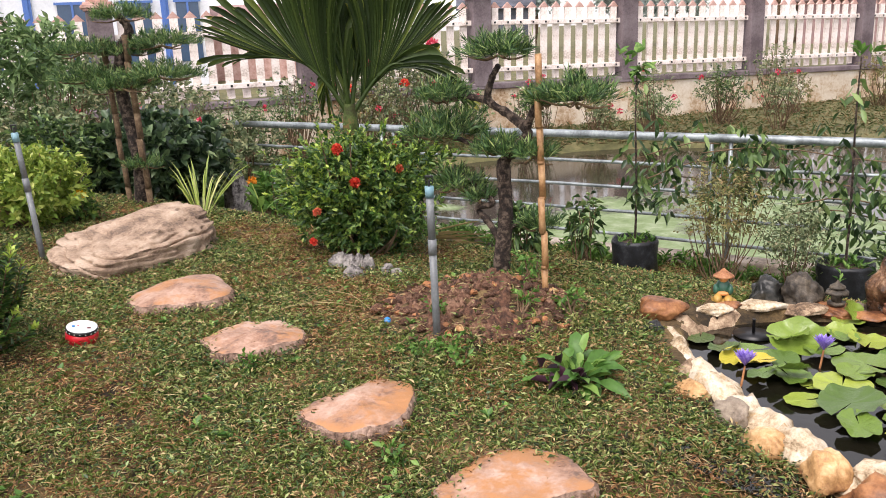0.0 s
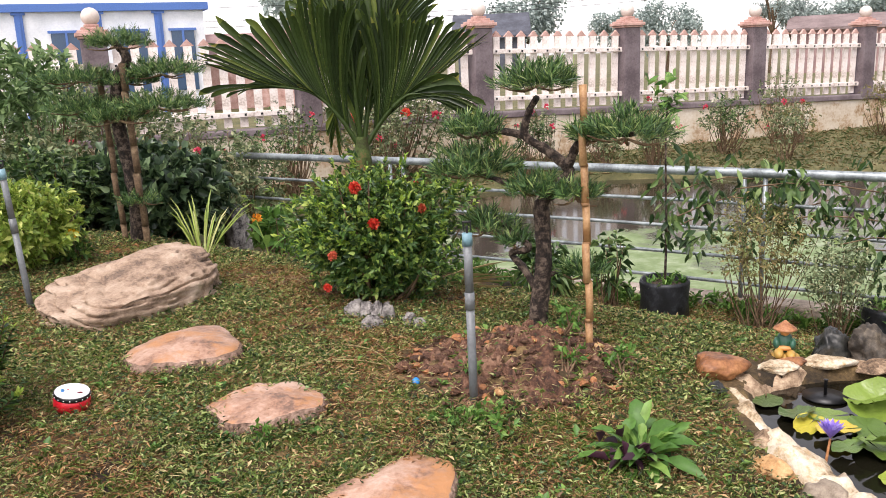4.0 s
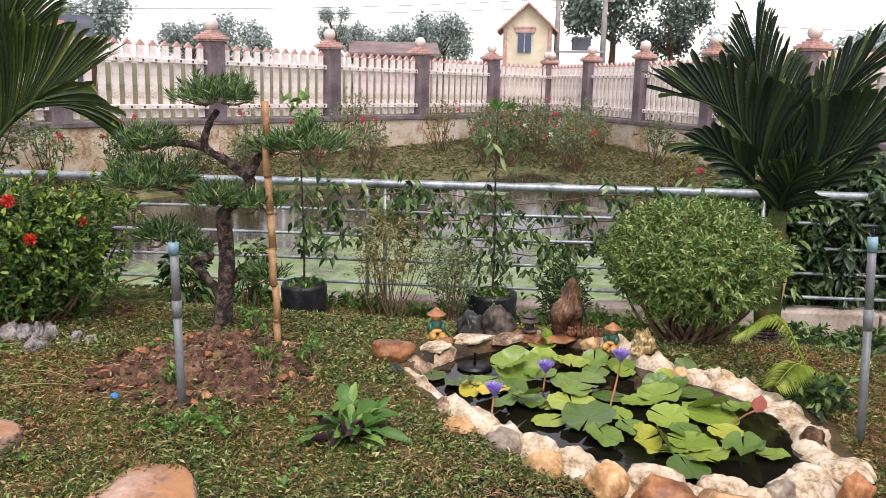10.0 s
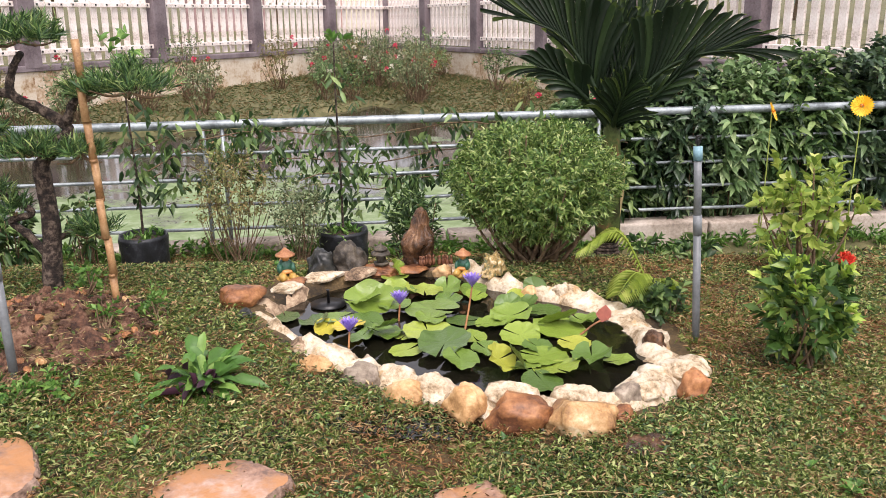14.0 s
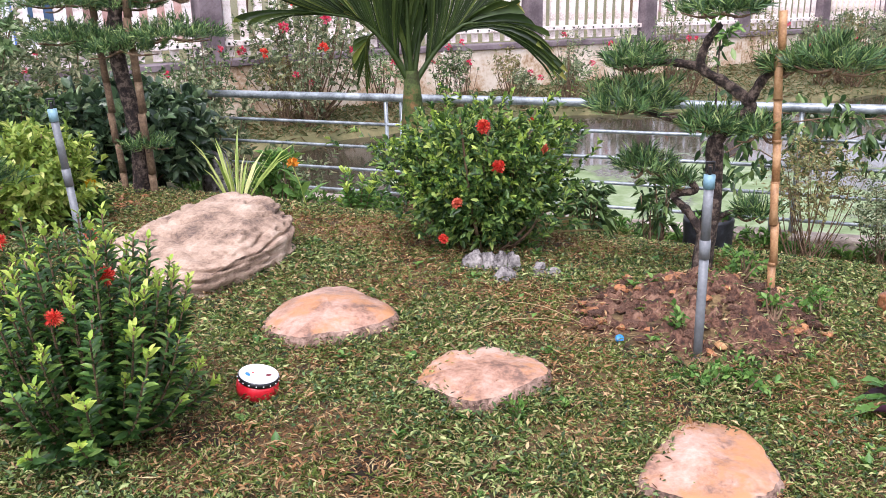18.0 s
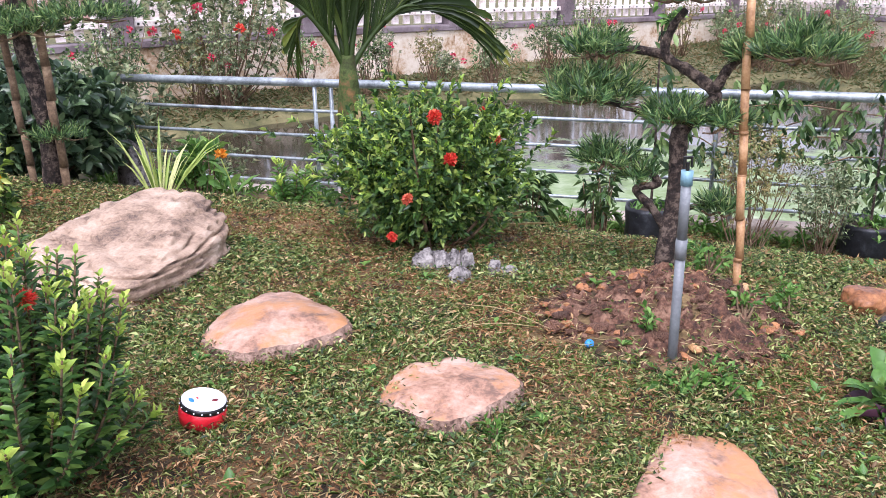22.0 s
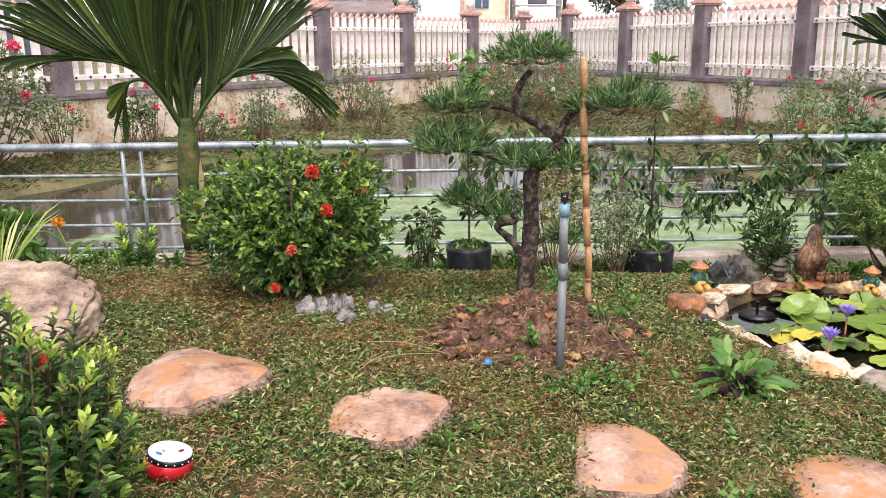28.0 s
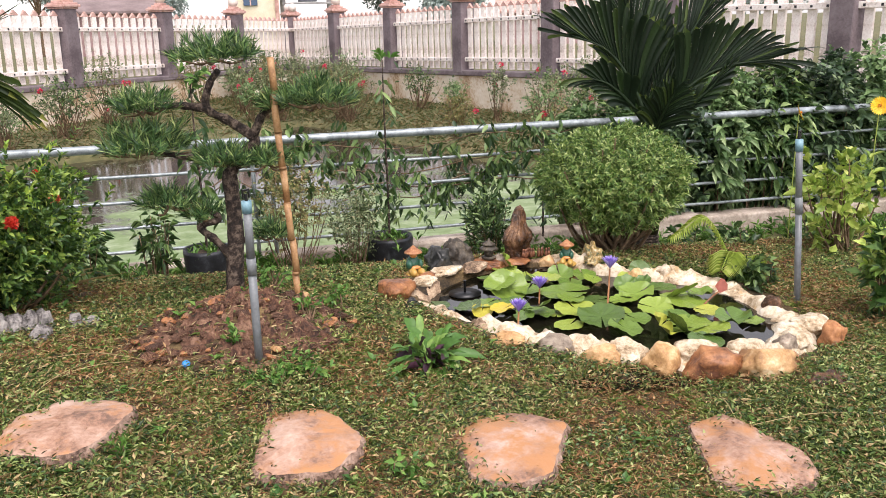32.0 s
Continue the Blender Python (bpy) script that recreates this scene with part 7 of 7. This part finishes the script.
for (p0, p1, sag) in (((-30, 62, 5.2), (36.2, 49.9, 6.4), 1.3), ((-30, 62, 6.0), (36.2, 49.9, 7.2), 1.2), ((38.8, 48.0, 5.2), (110, 0, 7.0), 1.6), ((-30, 62, 4.6), (36.2, 49.9, 5.8), 1.0)):
    u = np.linspace(0, 1, 24)
    a, b = np.array(p0, float), np.array(p1, float)
    path = a + (b - a) * u[:, None]
    path[:, 2] -= sag * 4 * u * (1 - u)
    v, f = tube_arrays(path, 0.016, 5)
    ob = part("power_cable", np_mesh("power_cable", v, f, True), M_BLACK)
    tagged(ob, "sagging black overhead power cable", "cable", "overhead cables")

# ---------------------------------------------------------------- far left planting
def planter_tree(x, y, h, r, seed, mat, label, L=0.09, W=0.035, n=240):
    bush("small_tree", x, y, r, r, h * 0.45, h, n, 6, L, W, mat, label, "tree", seed=seed, stems=2, inner=0.4, lump=0.35, stem_mat=M_TWIG, fine=0.7)


planter_tree(-4.6, 10.0, 1.80, 0.52, 201, M_LEATHER, "upright small tree with pale leathery leaves", 0.12, 0.05, 140)
planter_tree(-6.0, 11.2, 2.0, 0.8, 202, M_VINE, "small leafy tree in the corner bed", 0.12, 0.05, 130)
planter_tree(-4.2, 12.2, 1.8, 0.8, 203, M_SCRUB, "pale flowering shrub beyond the lawn edge", 0.08, 0.035, 260)
planter_tree(-7.6, 12.5, 2.2, 0.9, 204, M_VINE, "small leafy tree beyond the lawn edge", 0.12, 0.05, 130)

rng = np.random.default_rng(230)
for k, (x, y, r, h, m) in enumerate(((-3.9, 8.6, 0.5, 0.75, M_VINE), (-4.6, 8.2, 0.45, 0.6, M_IXORA), (-4.3, 9.4, 0.55, 0.9, M_SCRUB), (-5.2, 10.6, 0.7, 1.1, M_LEATHER), (-3.3, 10.2, 0.6, 1.1, M_SCRUB), (-2.5, 10.8, 0.6, 1.2, M_SCRUB), (-3.0, 11.6, 0.8, 1.4, M_LEATHER), (-6.4, 10.0, 0.7, 1.2, M_VINE), (-5.4, 12.2, 0.9, 1.5, M_SCRUB), (-4.9, 6.9, 0.5, 0.7, M_VINE), (-1.8, 12.4, 0.8, 1.5, M_SCRUB), (-7.2, 9.4, 0.8, 1.3, M_LEATHER))):
    bush("bed_shrub", x, y, r, r * 0.9, 0.02, h, 330, 5, 0.08, 0.034, m, "mixed leafy shrub in the bed beyond the lawn", seed=231 + k, stems=5, inner=0.4, lump=0.5, group="shrubs in the far bed", open_=1.1)
m = 900
u = rng.uniform(U0, 5.6, m)
off = rng.uniform(-0.42, -0.14, m) + 0.10 * np.sin(u * 5)
q = RN * (RAIL_S + off)[:, None] + RT * u[:, None]
v, f = rosettes(np.column_stack([q, terrain(q[:, 0], q[:, 1]) + rng.uniform(0, 0.10, m)]), np.tile([0, 0, 1.0], (m, 1)) + 0.3 * rng.normal(size=(m, 3)), 7, 0.11, 0.018, rng, 0.8, 0.05, droop=0.3)
kerb_weeds = part("kerb_weeds", np_mesh("kerb_weeds", v, f), M_WEED)
tagged(kerb_weeds, "low green weeds growing along the kerb", "weed", kind="stuff")

# old bonsai with a thick pale trunk and red ribbons
t = thing("old_bonsai", -5.8, 9.3, gz(-5.8, 9.3), "old bonsai tree with a gnarled pale trunk and red ribbons", "tree")
tube("trunk", [(0, 0, -0.05), (-0.06, 0, 0.4), (0.10, 0, 0.75), (-0.12, 0, 1.05), (0.05, 0, 1.35), (0.0, 0, 1.6)], 0.15, 0.08, M_STONE_GREY, t, "pale gnarled trunk", 12, 8, 0.12, 4)
tube("second_trunk", [(0.22, 0.1, 0.0), (0.30, 0.1, 0.8), (0.25, 0.1, 1.3), (0.05, 0.05, 1.8)], 0.11, 0.06, M_BARK, t, "", 10, 8, 0.08, 5)
tube("limb", [(0.02, 0, 0.85), (0.28, -0.05, 0.95), (0.42, -0.1, 0.85)], 0.07, 0.04, M_STONE_GREY, t, "", 10, 6, 0.1, 6)
rng = np.random.default_rng(206)
for k in range(9):
    x, z = rng.uniform(-0.2, 0.42), rng.uniform(0.95, 1.35)
    drop = rng.uniform(0.2, 0.45)
    wv, wf = leaf_arrays(np.array([[x, -0.22 + 0.03 * rng.normal(), z]]), np.array([[0.1 * rng.normal(), 0.05, -1.0]]), np.array([[0.4 * rng.normal(), -1.0, 0]]), drop, 0.02, 0.3, True, 0.0)
    part("ribbon", np_mesh("ribbon", wv, wf), M_REDRIBBON, t, "red ribbon tied to the trunk")
rng = np.random.default_rng(205)
q = np.array([0.1, 0.0, 2.0]) + rand_dirs(260, rng, 0.1) * np.array([0.8, 0.7, 0.42]) * rng.uniform(0.4, 1, (260, 1))
v, f = rosettes(q, rand_dirs(260, rng, 0.2), 7, 0.10, 0.045, rng, 1.2, 0.04, big=True, droop=0.3)
part("crown", np_mesh("crown", v, f), M_VINE, t)

# low planter kerb and pale stones at the far side of the lawn
t = thing("planter_edge", -5.4, 8.9, gz(-5.4, 8.9), "low grey concrete planter edge", "planter", rz=38)
part("wall", box_bm(2.4, 0.14, 0.22, 0, 0, 0.09, 0.015), M_STONE_GREY, t)
part("ledge", box_bm(2.5, 0.2, 0.04, 0, 0, 0.222, 0.01), M_STONE_GREY, t)
for (x, y, sx, sy, sz, m, seed, lab) in ((-4.25, 9.6, 0.28, 0.2, 0.38, M_CEMENT, 95, "white weathered standing rock in the bed"), (-2.35, 9.6, 0.18, 0.15, 0.5, M_GREYROCK, 96, "pale rock beside the railing end"), (-3.9, 10.4, 0.3, 0.25, 0.45, M_KERB, 97, "pale rock in the bed")):
    ob = part("rock", rock_mesh("rock", sx, sy, sz, seed, 0.24, 2.0, 4, cuts=8), m)
    ob.matrix_world = pose(x, y, gz(x, y) - 0.03, 0, 0, seed * 31)
    tagged(ob, lab, "rock")
rng = np.random.default_rng(207)
for k in range(16):
    x, y = -2.95 + rng.normal() * 0.14, 7.42 + rng.normal() * 0.1
    ob = part("brick_piece", rock_mesh("brick_piece", 0.04, 0.03, 0.03, 210 + k % 4, 0.2, 2, 2, cuts=6), M_STONE_RED)
    ob.matrix_world = pose(x, y, gz(x, y), 0, 0, k * 47)
    tagged(ob, "small broken piece of red brick on the ground", "brick", "broken bricks by the stake")

# ---------------------------------------------------------------- lawn cover
# places where the cover is thin and brown
THIN = ((-3.35, 4.25, 0.45), (-0.75, 5.15, 0.25), (-0.40, 4.85, 0.3), (-1.5, 3.4, 0.25), (0.6, 3.6, 0.3), (-1.2, 6.3, 0.4), (2.9, 2.5, 0.35))


def lawn_points(n, power=1.2, deep=7.2):
    """Random places on the lawn outside the pond, with two patch fields."""
    x, y = rng.uniform(-5.0, 5.2, n), 0.9 + (rng.random(n) ** power) * deep
    s = RN[0] * x + RN[1] * y
    keep = (s < 7.58) & (np.hypot(x - POND_C[0], y - POND_C[1]) > pond_r(x, y, POND_OUT) * 0.99)
    x, y = x[keep], y[keep]
    dm = ((x - 0.20) / 0.62) ** 2 + ((y - 4.58) / 0.55) ** 2
    keep = rng.random(len(x)) < 0.06 + 1.1 * np.clip(dm - 0.55, 0, 1)
    x, y = x[keep], y[keep]
    patch = np.array([noise.noise(Vector((a * 1.3, b * 1.3, 7))) + 0.6 * noise.noise(Vector((a * 4.5, b * 4.5, 2))) for a, b in zip(x, y)])
    for a, b, r in THIN:
        patch = patch - 0.45 * np.exp(-((x - a) ** 2 + (y - b) ** 2) / r ** 2)
    return x, y, patch


rng = np.random.default_rng(77)
x, y, patch = lawn_points(1050000, 1.3, 7.4)
keep = rng.random(len(x)) < 0.62 + 0.95 * patch
x, y, patch = x[keep], y[keep], patch[keep]
n = len(x)
z = terrain(x, y) + 0.002 + rng.random(n) ** 1.6 * 0.048
d = rand_dirs(n, rng)
d[:, 2] = 0.15 + rng.random(n) * 0.7
size = rng.uniform(0.010, 0.036, n) * (1 + 0.4 * patch) * (1 + 0.04 * y)
v, f = leaf_arrays(np.stack([x, y, z], 1), d, rand_dirs(n, rng, 1.2), size, size * rng.uniform(0.12, 0.36, n), 0.25, False, 0.25, 0.40)
lawn = part("lawn_leaves", np_mesh("lawn_leaves", v, f), M_LAWN)
tagged(lawn, "low broad-leaved ground cover with dry brown patches", "grass", kind="stuff")
# coarser cover behind the walk and beside the lawn
m = 230000
x, y = rng.uniform(-9, 8, m), rng.uniform(-5, 7, m)
keep = ((y < 1.1 + 0.3 * np.sin(x * 3)) | (np.abs(x) > 4.7 + 0.25 * np.sin(y * 4))) & (RN[0] * x + RN[1] * y < 7.2)
x, y = x[keep], y[keep]
n = len(x)
d = rand_dirs(n, rng)
d[:, 2] = 0.2 + rng.random(n) * 0.7
size = rng.uniform(0.04, 0.09, n)
v, f = leaf_arrays(np.stack([x, y, terrain(x, y) + 0.01], 1), d, rand_dirs(n, rng, 1.2), size, size * rng.uniform(0.14, 0.35, n), 0.25, False, 0.25)
rest = part("rough_grass", np_mesh("rough_grass", v, f), M_LAWN)
tagged(rest, "rough grass round the edges of the lawn", "grass", kind="stuff")
# brown leaf litter in the thin places
x, y, patch = lawn_points(300000)
keep = rng.random(len(x)) < 0.28 - 1.9 * patch
x, y = x[keep], y[keep]
n = len(x)
d = rand_dirs(n, rng)
d[:, 2] = 0.1 + 0.3 * rng.random(n)
size = rng.uniform(0.012, 0.045, n)
v, f = leaf_arrays(np.stack([x, y, terrain(x, y) + 0.012 + rng.random(n) * 0.034], 1), d, rand_dirs(n, rng, 1.5), size, size * rng.uniform(0.10, 0.30, n), 0.3, False, 0.1)
litter = part("dry_leaf_litter", np_mesh("dry_leaf_litter", v, f), M_LITTER)
tagged(litter, "brown and buff dry leaf litter in thin patches of lawn", "leaves", kind="stuff")
# mats of darker oval leaves
x, y, patch = lawn_points(140000)
keep = rng.random(len(x)) < -0.05 + 1.2 * np.array([noise.noise(Vector((a * 2.1, b * 2.1, 31))) for a, b in zip(x, y)])
x, y = x[keep], y[keep]
n = len(x)
d = rand_dirs(n, rng)
d[:, 2] = 0.1 + 0.5 * rng.random(n)
size = rng.uniform(0.014, 0.032, n)
v, f = leaf_arrays(np.stack([x, y, terrain(x, y) + 0.02 + rng.random(n) * 0.03], 1), d, rand_dirs(n, rng, 1.5), size, size * rng.uniform(0.4, 0.6, n), 0.2, False, 0.2)
mat_leaves = part("clover_mats", np_mesh("clover_mats", v, f), M_CLOVER)
tagged(mat_leaves, "darker green oval-leaved mats in the lawn", "grass", kind="stuff")
# tufts of thin blades
tx, ty, tp = lawn_points(19000)
k = rng.integers(10, 34, len(tx))
x, y = np.repeat(tx, k), np.repeat(ty, k)
n = len(x)
x, y = x + rng.normal(size=n) * 0.018, y + rng.normal(size=n) * 0.018
d = rand_dirs(n, rng, 0.7)
v, f = leaf_arrays(np.stack([x, y, terrain(x, y)], 1), d, rand_dirs(n, rng), rng.uniform(0.025, 0.080, n), rng.uniform(0.0035, 0.007, n), 0.2, False, 0.35)
blades = part("grass_blades", np_mesh("grass_blades", v, f), M_BLADE)
tagged(blades, "tufts of thin bright green grass blades", "grass", kind="stuff")
N = 42000
x, y = rng.uniform(-4.5, 4.8, N), 0.9 + (rng.random(N) ** 1.2) * 6.6
patch = np.array([noise.noise(Vector((a * 1.1, b * 1.1, 7))) for a, b in zip(x, y)])
keep = (np.hypot(x - POND_C[0], y - POND_C[1]) > pond_r(x, y, POND_OUT)) & (rng.random(N) < 0.52 - 1.1 * patch)
x, y = x[keep], y[keep]
n = len(x)
d = rand_dirs(n, rng)
d[:, 2] = 0.05
v, f = leaf_arrays(np.stack([x, y, terrain(x, y) + 0.012 + rng.random(n) * 0.02], 1), d, rand_dirs(n, rng, 2), rng.uniform(0.03, 0.09, n), 0.005, 0.1, False, 0.02)
straw = part("dry_clippings", np_mesh("dry_clippings", v, f), M_STRAW)
tagged(straw, "dry straw clippings scattered on the lawn", "grass", kind="stuff")

# broad-leaved weeds in the lawn
rng = np.random.default_rng(91)
m = 420
x, y = rng.uniform(-4.2, 4.2, m), 1.3 + rng.random(m) * 5.2
ok = (np.hypot(x - POND_C[0], y - POND_C[1]) > pond_r(x, y, POND_OUT) * 1.05)
x, y = x[ok], y[ok]
v, f = rosettes(np.stack([x, y, terrain(x, y) + 0.02], 1), np.tile([0, 0, 1.0], (len(x), 1)), 6, 0.05, 0.026, rng, 1.6, 0.02)
weeds = part("lawn_weeds", np_mesh("lawn_weeds", v, f), M_WEED)
tagged(weeds, "small broad-leaved weeds growing in the lawn", "weed", kind="stuff")
for k, (x, y, r, h, n_) in enumerate(((-3.34, 4.54, 0.10, 0.22, 16), (-3.04, 4.79, 0.08, 0.14, 12), (-0.05, 4.33, 0.05, 0.13, 8), (0.42, 4.36, 0.07, 0.14, 10), (0.66, 4.42, 0.10, 0.16, 14), (0.48, 4.75, 0.12, 0.2, 20), (-0.12, 3.95, 0.14, 0.09, 18), (0.02, 3.9, 0.12, 0.1, 16), (-0.95, 3.78, 0.05, 0.12, 8), (-0.3, 2.62, 0.08, 0.12, 10), (-0.22, 3.02, 0.06, 0.1, 8))):
    bush("lawn_weed", x, y, r, r, 0.0, h, n_, 5, 0.04, 0.018, M_WEED, "small fresh green weed in the lawn", "weed", seed=400 + k, stems=2, group="weeds in the lawn")

# dry sticks and fallen palm leaf
for k, (x0, y0, x1, y1) in enumerate(((-0.92, 4.62, -0.45, 4.55), (-0.72, 4.92, -0.42, 4.52), (-1.05, 4.45, -0.6, 4.72), (1.0, 2.25, 1.5, 1.75), (1.0, 2.2, 1.25, 2.42))):
    t = thing("dry_stick", x0, y0, gz(x0, y0), "thin dry twig lying on the grass", "twig", "twigs on the lawn")
    g1 = gz(x1, y1) - gz(x0, y0)
    tube("twig", [(0, 0, 0.03), ((x1 - x0) * 0.5 + 0.02, (y1 - y0) * 0.5 + 0.02, g1 * 0.5 + 0.05), (x1 - x0, y1 - y0, g1 + 0.03)], 0.0025, 0.0015, M_STRAW, t)
t = thing("dry_palm_leaf", 0.0, 6.3, gz(0.0, 6.3), "dry straw-coloured fallen palm leaf behind the bush", "leaf")
for k in range(14):
    a = -0.5 + k * 0.07 + 0.1 * math.sin(k * 3)
    d = np.array([[math.cos(a), math.sin(a), 0.03 + 0.05 * math.sin(k * 2)]])
    v, f = leaf_arrays(np.array([[-0.3 + 0.01 * k, 0.02 * k - 0.1, 0.02 + 0.004 * k]]), d, np.array([[0.1 * math.sin(k), 0.3, 1.0]]), 0.5 + 0.15 * math.sin(k * 5), 0.045, 0.3, True, 0.02)
    part("leaflet", np_mesh("leaflet", v, f), M_STRAW, t)

# rough grass on the far bank
rng = np.random.default_rng(79)
m = 20000
i, o = rng.uniform(0, 8, m), rng.uniform(0.2, 7.2, m)
qa = FENCE_C + FENCE_B * i[:, None] + NB * (o * bank_width(i) / 6.9)[:, None]
i, o = rng.uniform(0, 7, m), rng.uniform(0.2, 6.0, m)
qc = FENCE_C + FENCE_A * i[:, None] + NC * o[:, None]
q = np.concatenate([qa, qc])
n = len(q)
v, f = leaf_arrays(np.column_stack([q, terrain(q[:, 0], q[:, 1])]), rand_dirs(n, rng, 0.8), rand_dirs(n, rng, 1), rng.uniform(0.08, 0.28, n), rng.uniform(0.008, 0.022, n), 0.2, False, 0.3)
tuft = part("bank_grass", np_mesh("bank_grass", v, f), M_BANK)
tagged(tuft, "rough green and dry grass on the far canal bank", "grass", kind="stuff")

# lumps of red earth on the mound
rng = np.random.default_rng(78)
mound = thing("soil_mound", 0.28, 4.6, 0, "mound of crumbly red earth round the tree foot", "soil")
nr, na = 40, 120
v = [(0.0, 0.0, gz(0.28, 4.6) + 0.02)]
for k in range(1, nr + 1):
    for j in range(na):
        a = 2 * math.pi * j / na
        e = 1 + 0.22 * noise.noise(Vector((math.cos(a) * 1.8, math.sin(a) * 1.8, 3)))
        x, y = 0.20 + 0.64 * k / nr * math.cos(a) * e, 4.57 + 0.56 * k / nr * math.sin(a) * e
        w = 1 - (k / nr) ** 4
        v.append((x - 0.28, y - 4.6, gz(x, y) - 0.02 + w * (0.03 + 0.035 * noise.noise(Vector((x * 8, y * 8, 1))) + 0.055 * noise.noise(Vector((x * 20, y * 20, 2))) + 0.045 * noise.noise(Vector((x * 48, y * 48, 3))))))
f = [(1 + (k - 1) * na + j, 1 + k * na + j, 1 + k * na + (j + 1) % na, 1 + (k - 1) * na + (j + 1) % na) for k in range(1, nr) for j in range(na)]
part("earth_dome", np_mesh("earth_dome", v, [np.array([(0, 1 + j, 1 + (j + 1) % na) for j in range(na)]), np.array(f)], True), M_MOUND, mound)
LUMPS = [rock_mesh("clod", 1, 0.8, 0.7, 90 + k, 0.3, 2.0, 2, cuts=6) for k in range(5)]
CLOD_RED = rock_mesh("clod", 1.3, 1, 0.7, 97, 0.3, 2.0, 2, cuts=6)
CLOD_RED.materials.append(M_STONE_RED)
for me in LUMPS + [CLOD_RED]:
    me.polygons.foreach_set("use_smooth", np.zeros(len(me.polygons), dtype=bool))
for k in range(290):
    a, q = rng.uniform(0, 6.28), math.sqrt(rng.random())
    x, y = 0.18 + 0.60 * q * math.cos(a), 4.55 + 0.55 * q * math.sin(a)
    ob = part("clod", LUMPS[k % 5] if k % 9 else CLOD_RED, M_MOUND, mound)
    sz = 0.010 + 0.026 * rng.random() ** 2 + (0.014 if rng.random() < 0.12 else 0)
    if k % 9 == 0:
        sz = 0.016 + 0.016 * rng.random()
    ob.matrix_basis = pose(x - 0.28, y - 4.6, gz(x, y) + 0.01, 0, 0, rng.uniform(0, 360)) @ Matrix.Diagonal((sz, sz, sz * 0.8, 1))
ob = part("bottle_cap", np_mesh("bottle_cap", *lathe([(0.018, 0), (0.02, 0.012), (0.016, 0.022)], 14), True), M_BLUE)
ob.matrix_world = pose(-0.32, 4.35, gz(-0.32, 4.35) + 0.015, 40, 10, 0)
tagged(ob, "small blue plastic cap lying on the soil", "litter")

# broken bricks in the red earth
BRICK = rock_mesh("brick_piece", 0.05, 0.035, 0.035, 214, 0.12, 1.5, 2, cuts=8)
BRICK.polygons.foreach_set("use_smooth", np.zeros(len(BRICK.polygons), dtype=bool))
rng = np.random.default_rng(301)
for k, (x, y, m) in enumerate(((0.02, 5.05, M_STONE_RED), (0.21, 4.98, M_STONE_RED), (0.07, 4.17, M_STONE_TAN), (0.52, 4.25, M_STONE_RED), (0.53, 4.44, M_STONE_RED), (-0.32, 4.67, M_STONE_RED), (0.62, 4.60, M_STONE_TAN), (0.12, 4.75, M_STONE_RED), (0.36, 4.20, M_STONE_RED), (-0.10, 4.85, M_STONE_RED))):
    ob = part("brick_piece", BRICK.copy(), m)
    ob.matrix_world = pose(x, y, gz(x, y) + 0.012, 8 * rng.normal(), 8 * rng.normal(), rng.uniform(0, 360)) @ Matrix.Diagonal((*[rng.uniform(0.5, 0.85)] * 3, 1))
    tagged(ob, "broken piece of orange brick lying in the earth", "brick", "bricks in the earth mound")

# canna behind the boulder
cx, cy = -1.64, 7.3
t = thing("canna", cx, cy, gz(cx, cy), "single orange canna flower on a thin stalk by the railing", "flower")
ch_ = 0.31 - gz(cx, cy)
tube("stalk", [(0.08, 0, 0), (0.05, 0, ch_ * 0.5), (0, 0, ch_)], 0.006, 0.004, M_SPIDER, t)
flower_head("flower", (0, 0, ch_ + 0.03), 0.05, M_AMBER, t, 320, 22)
v, f = leaf_arrays(np.array([[0.07, 0, 0.05], [0.06, 0, 0.15], [0.06, 0, 0.1]]), np.array([[0.7, 0.1, 0.8], [-0.6, 0.2, 0.9], [0.2, -0.6, 0.8]]), np.tile([0, 0, 1.0], (3, 1)), 0.3, 0.06, 0.2, True, 0.3)
part("leaves", np_mesh("leaves", v, f), M_WEED, t)
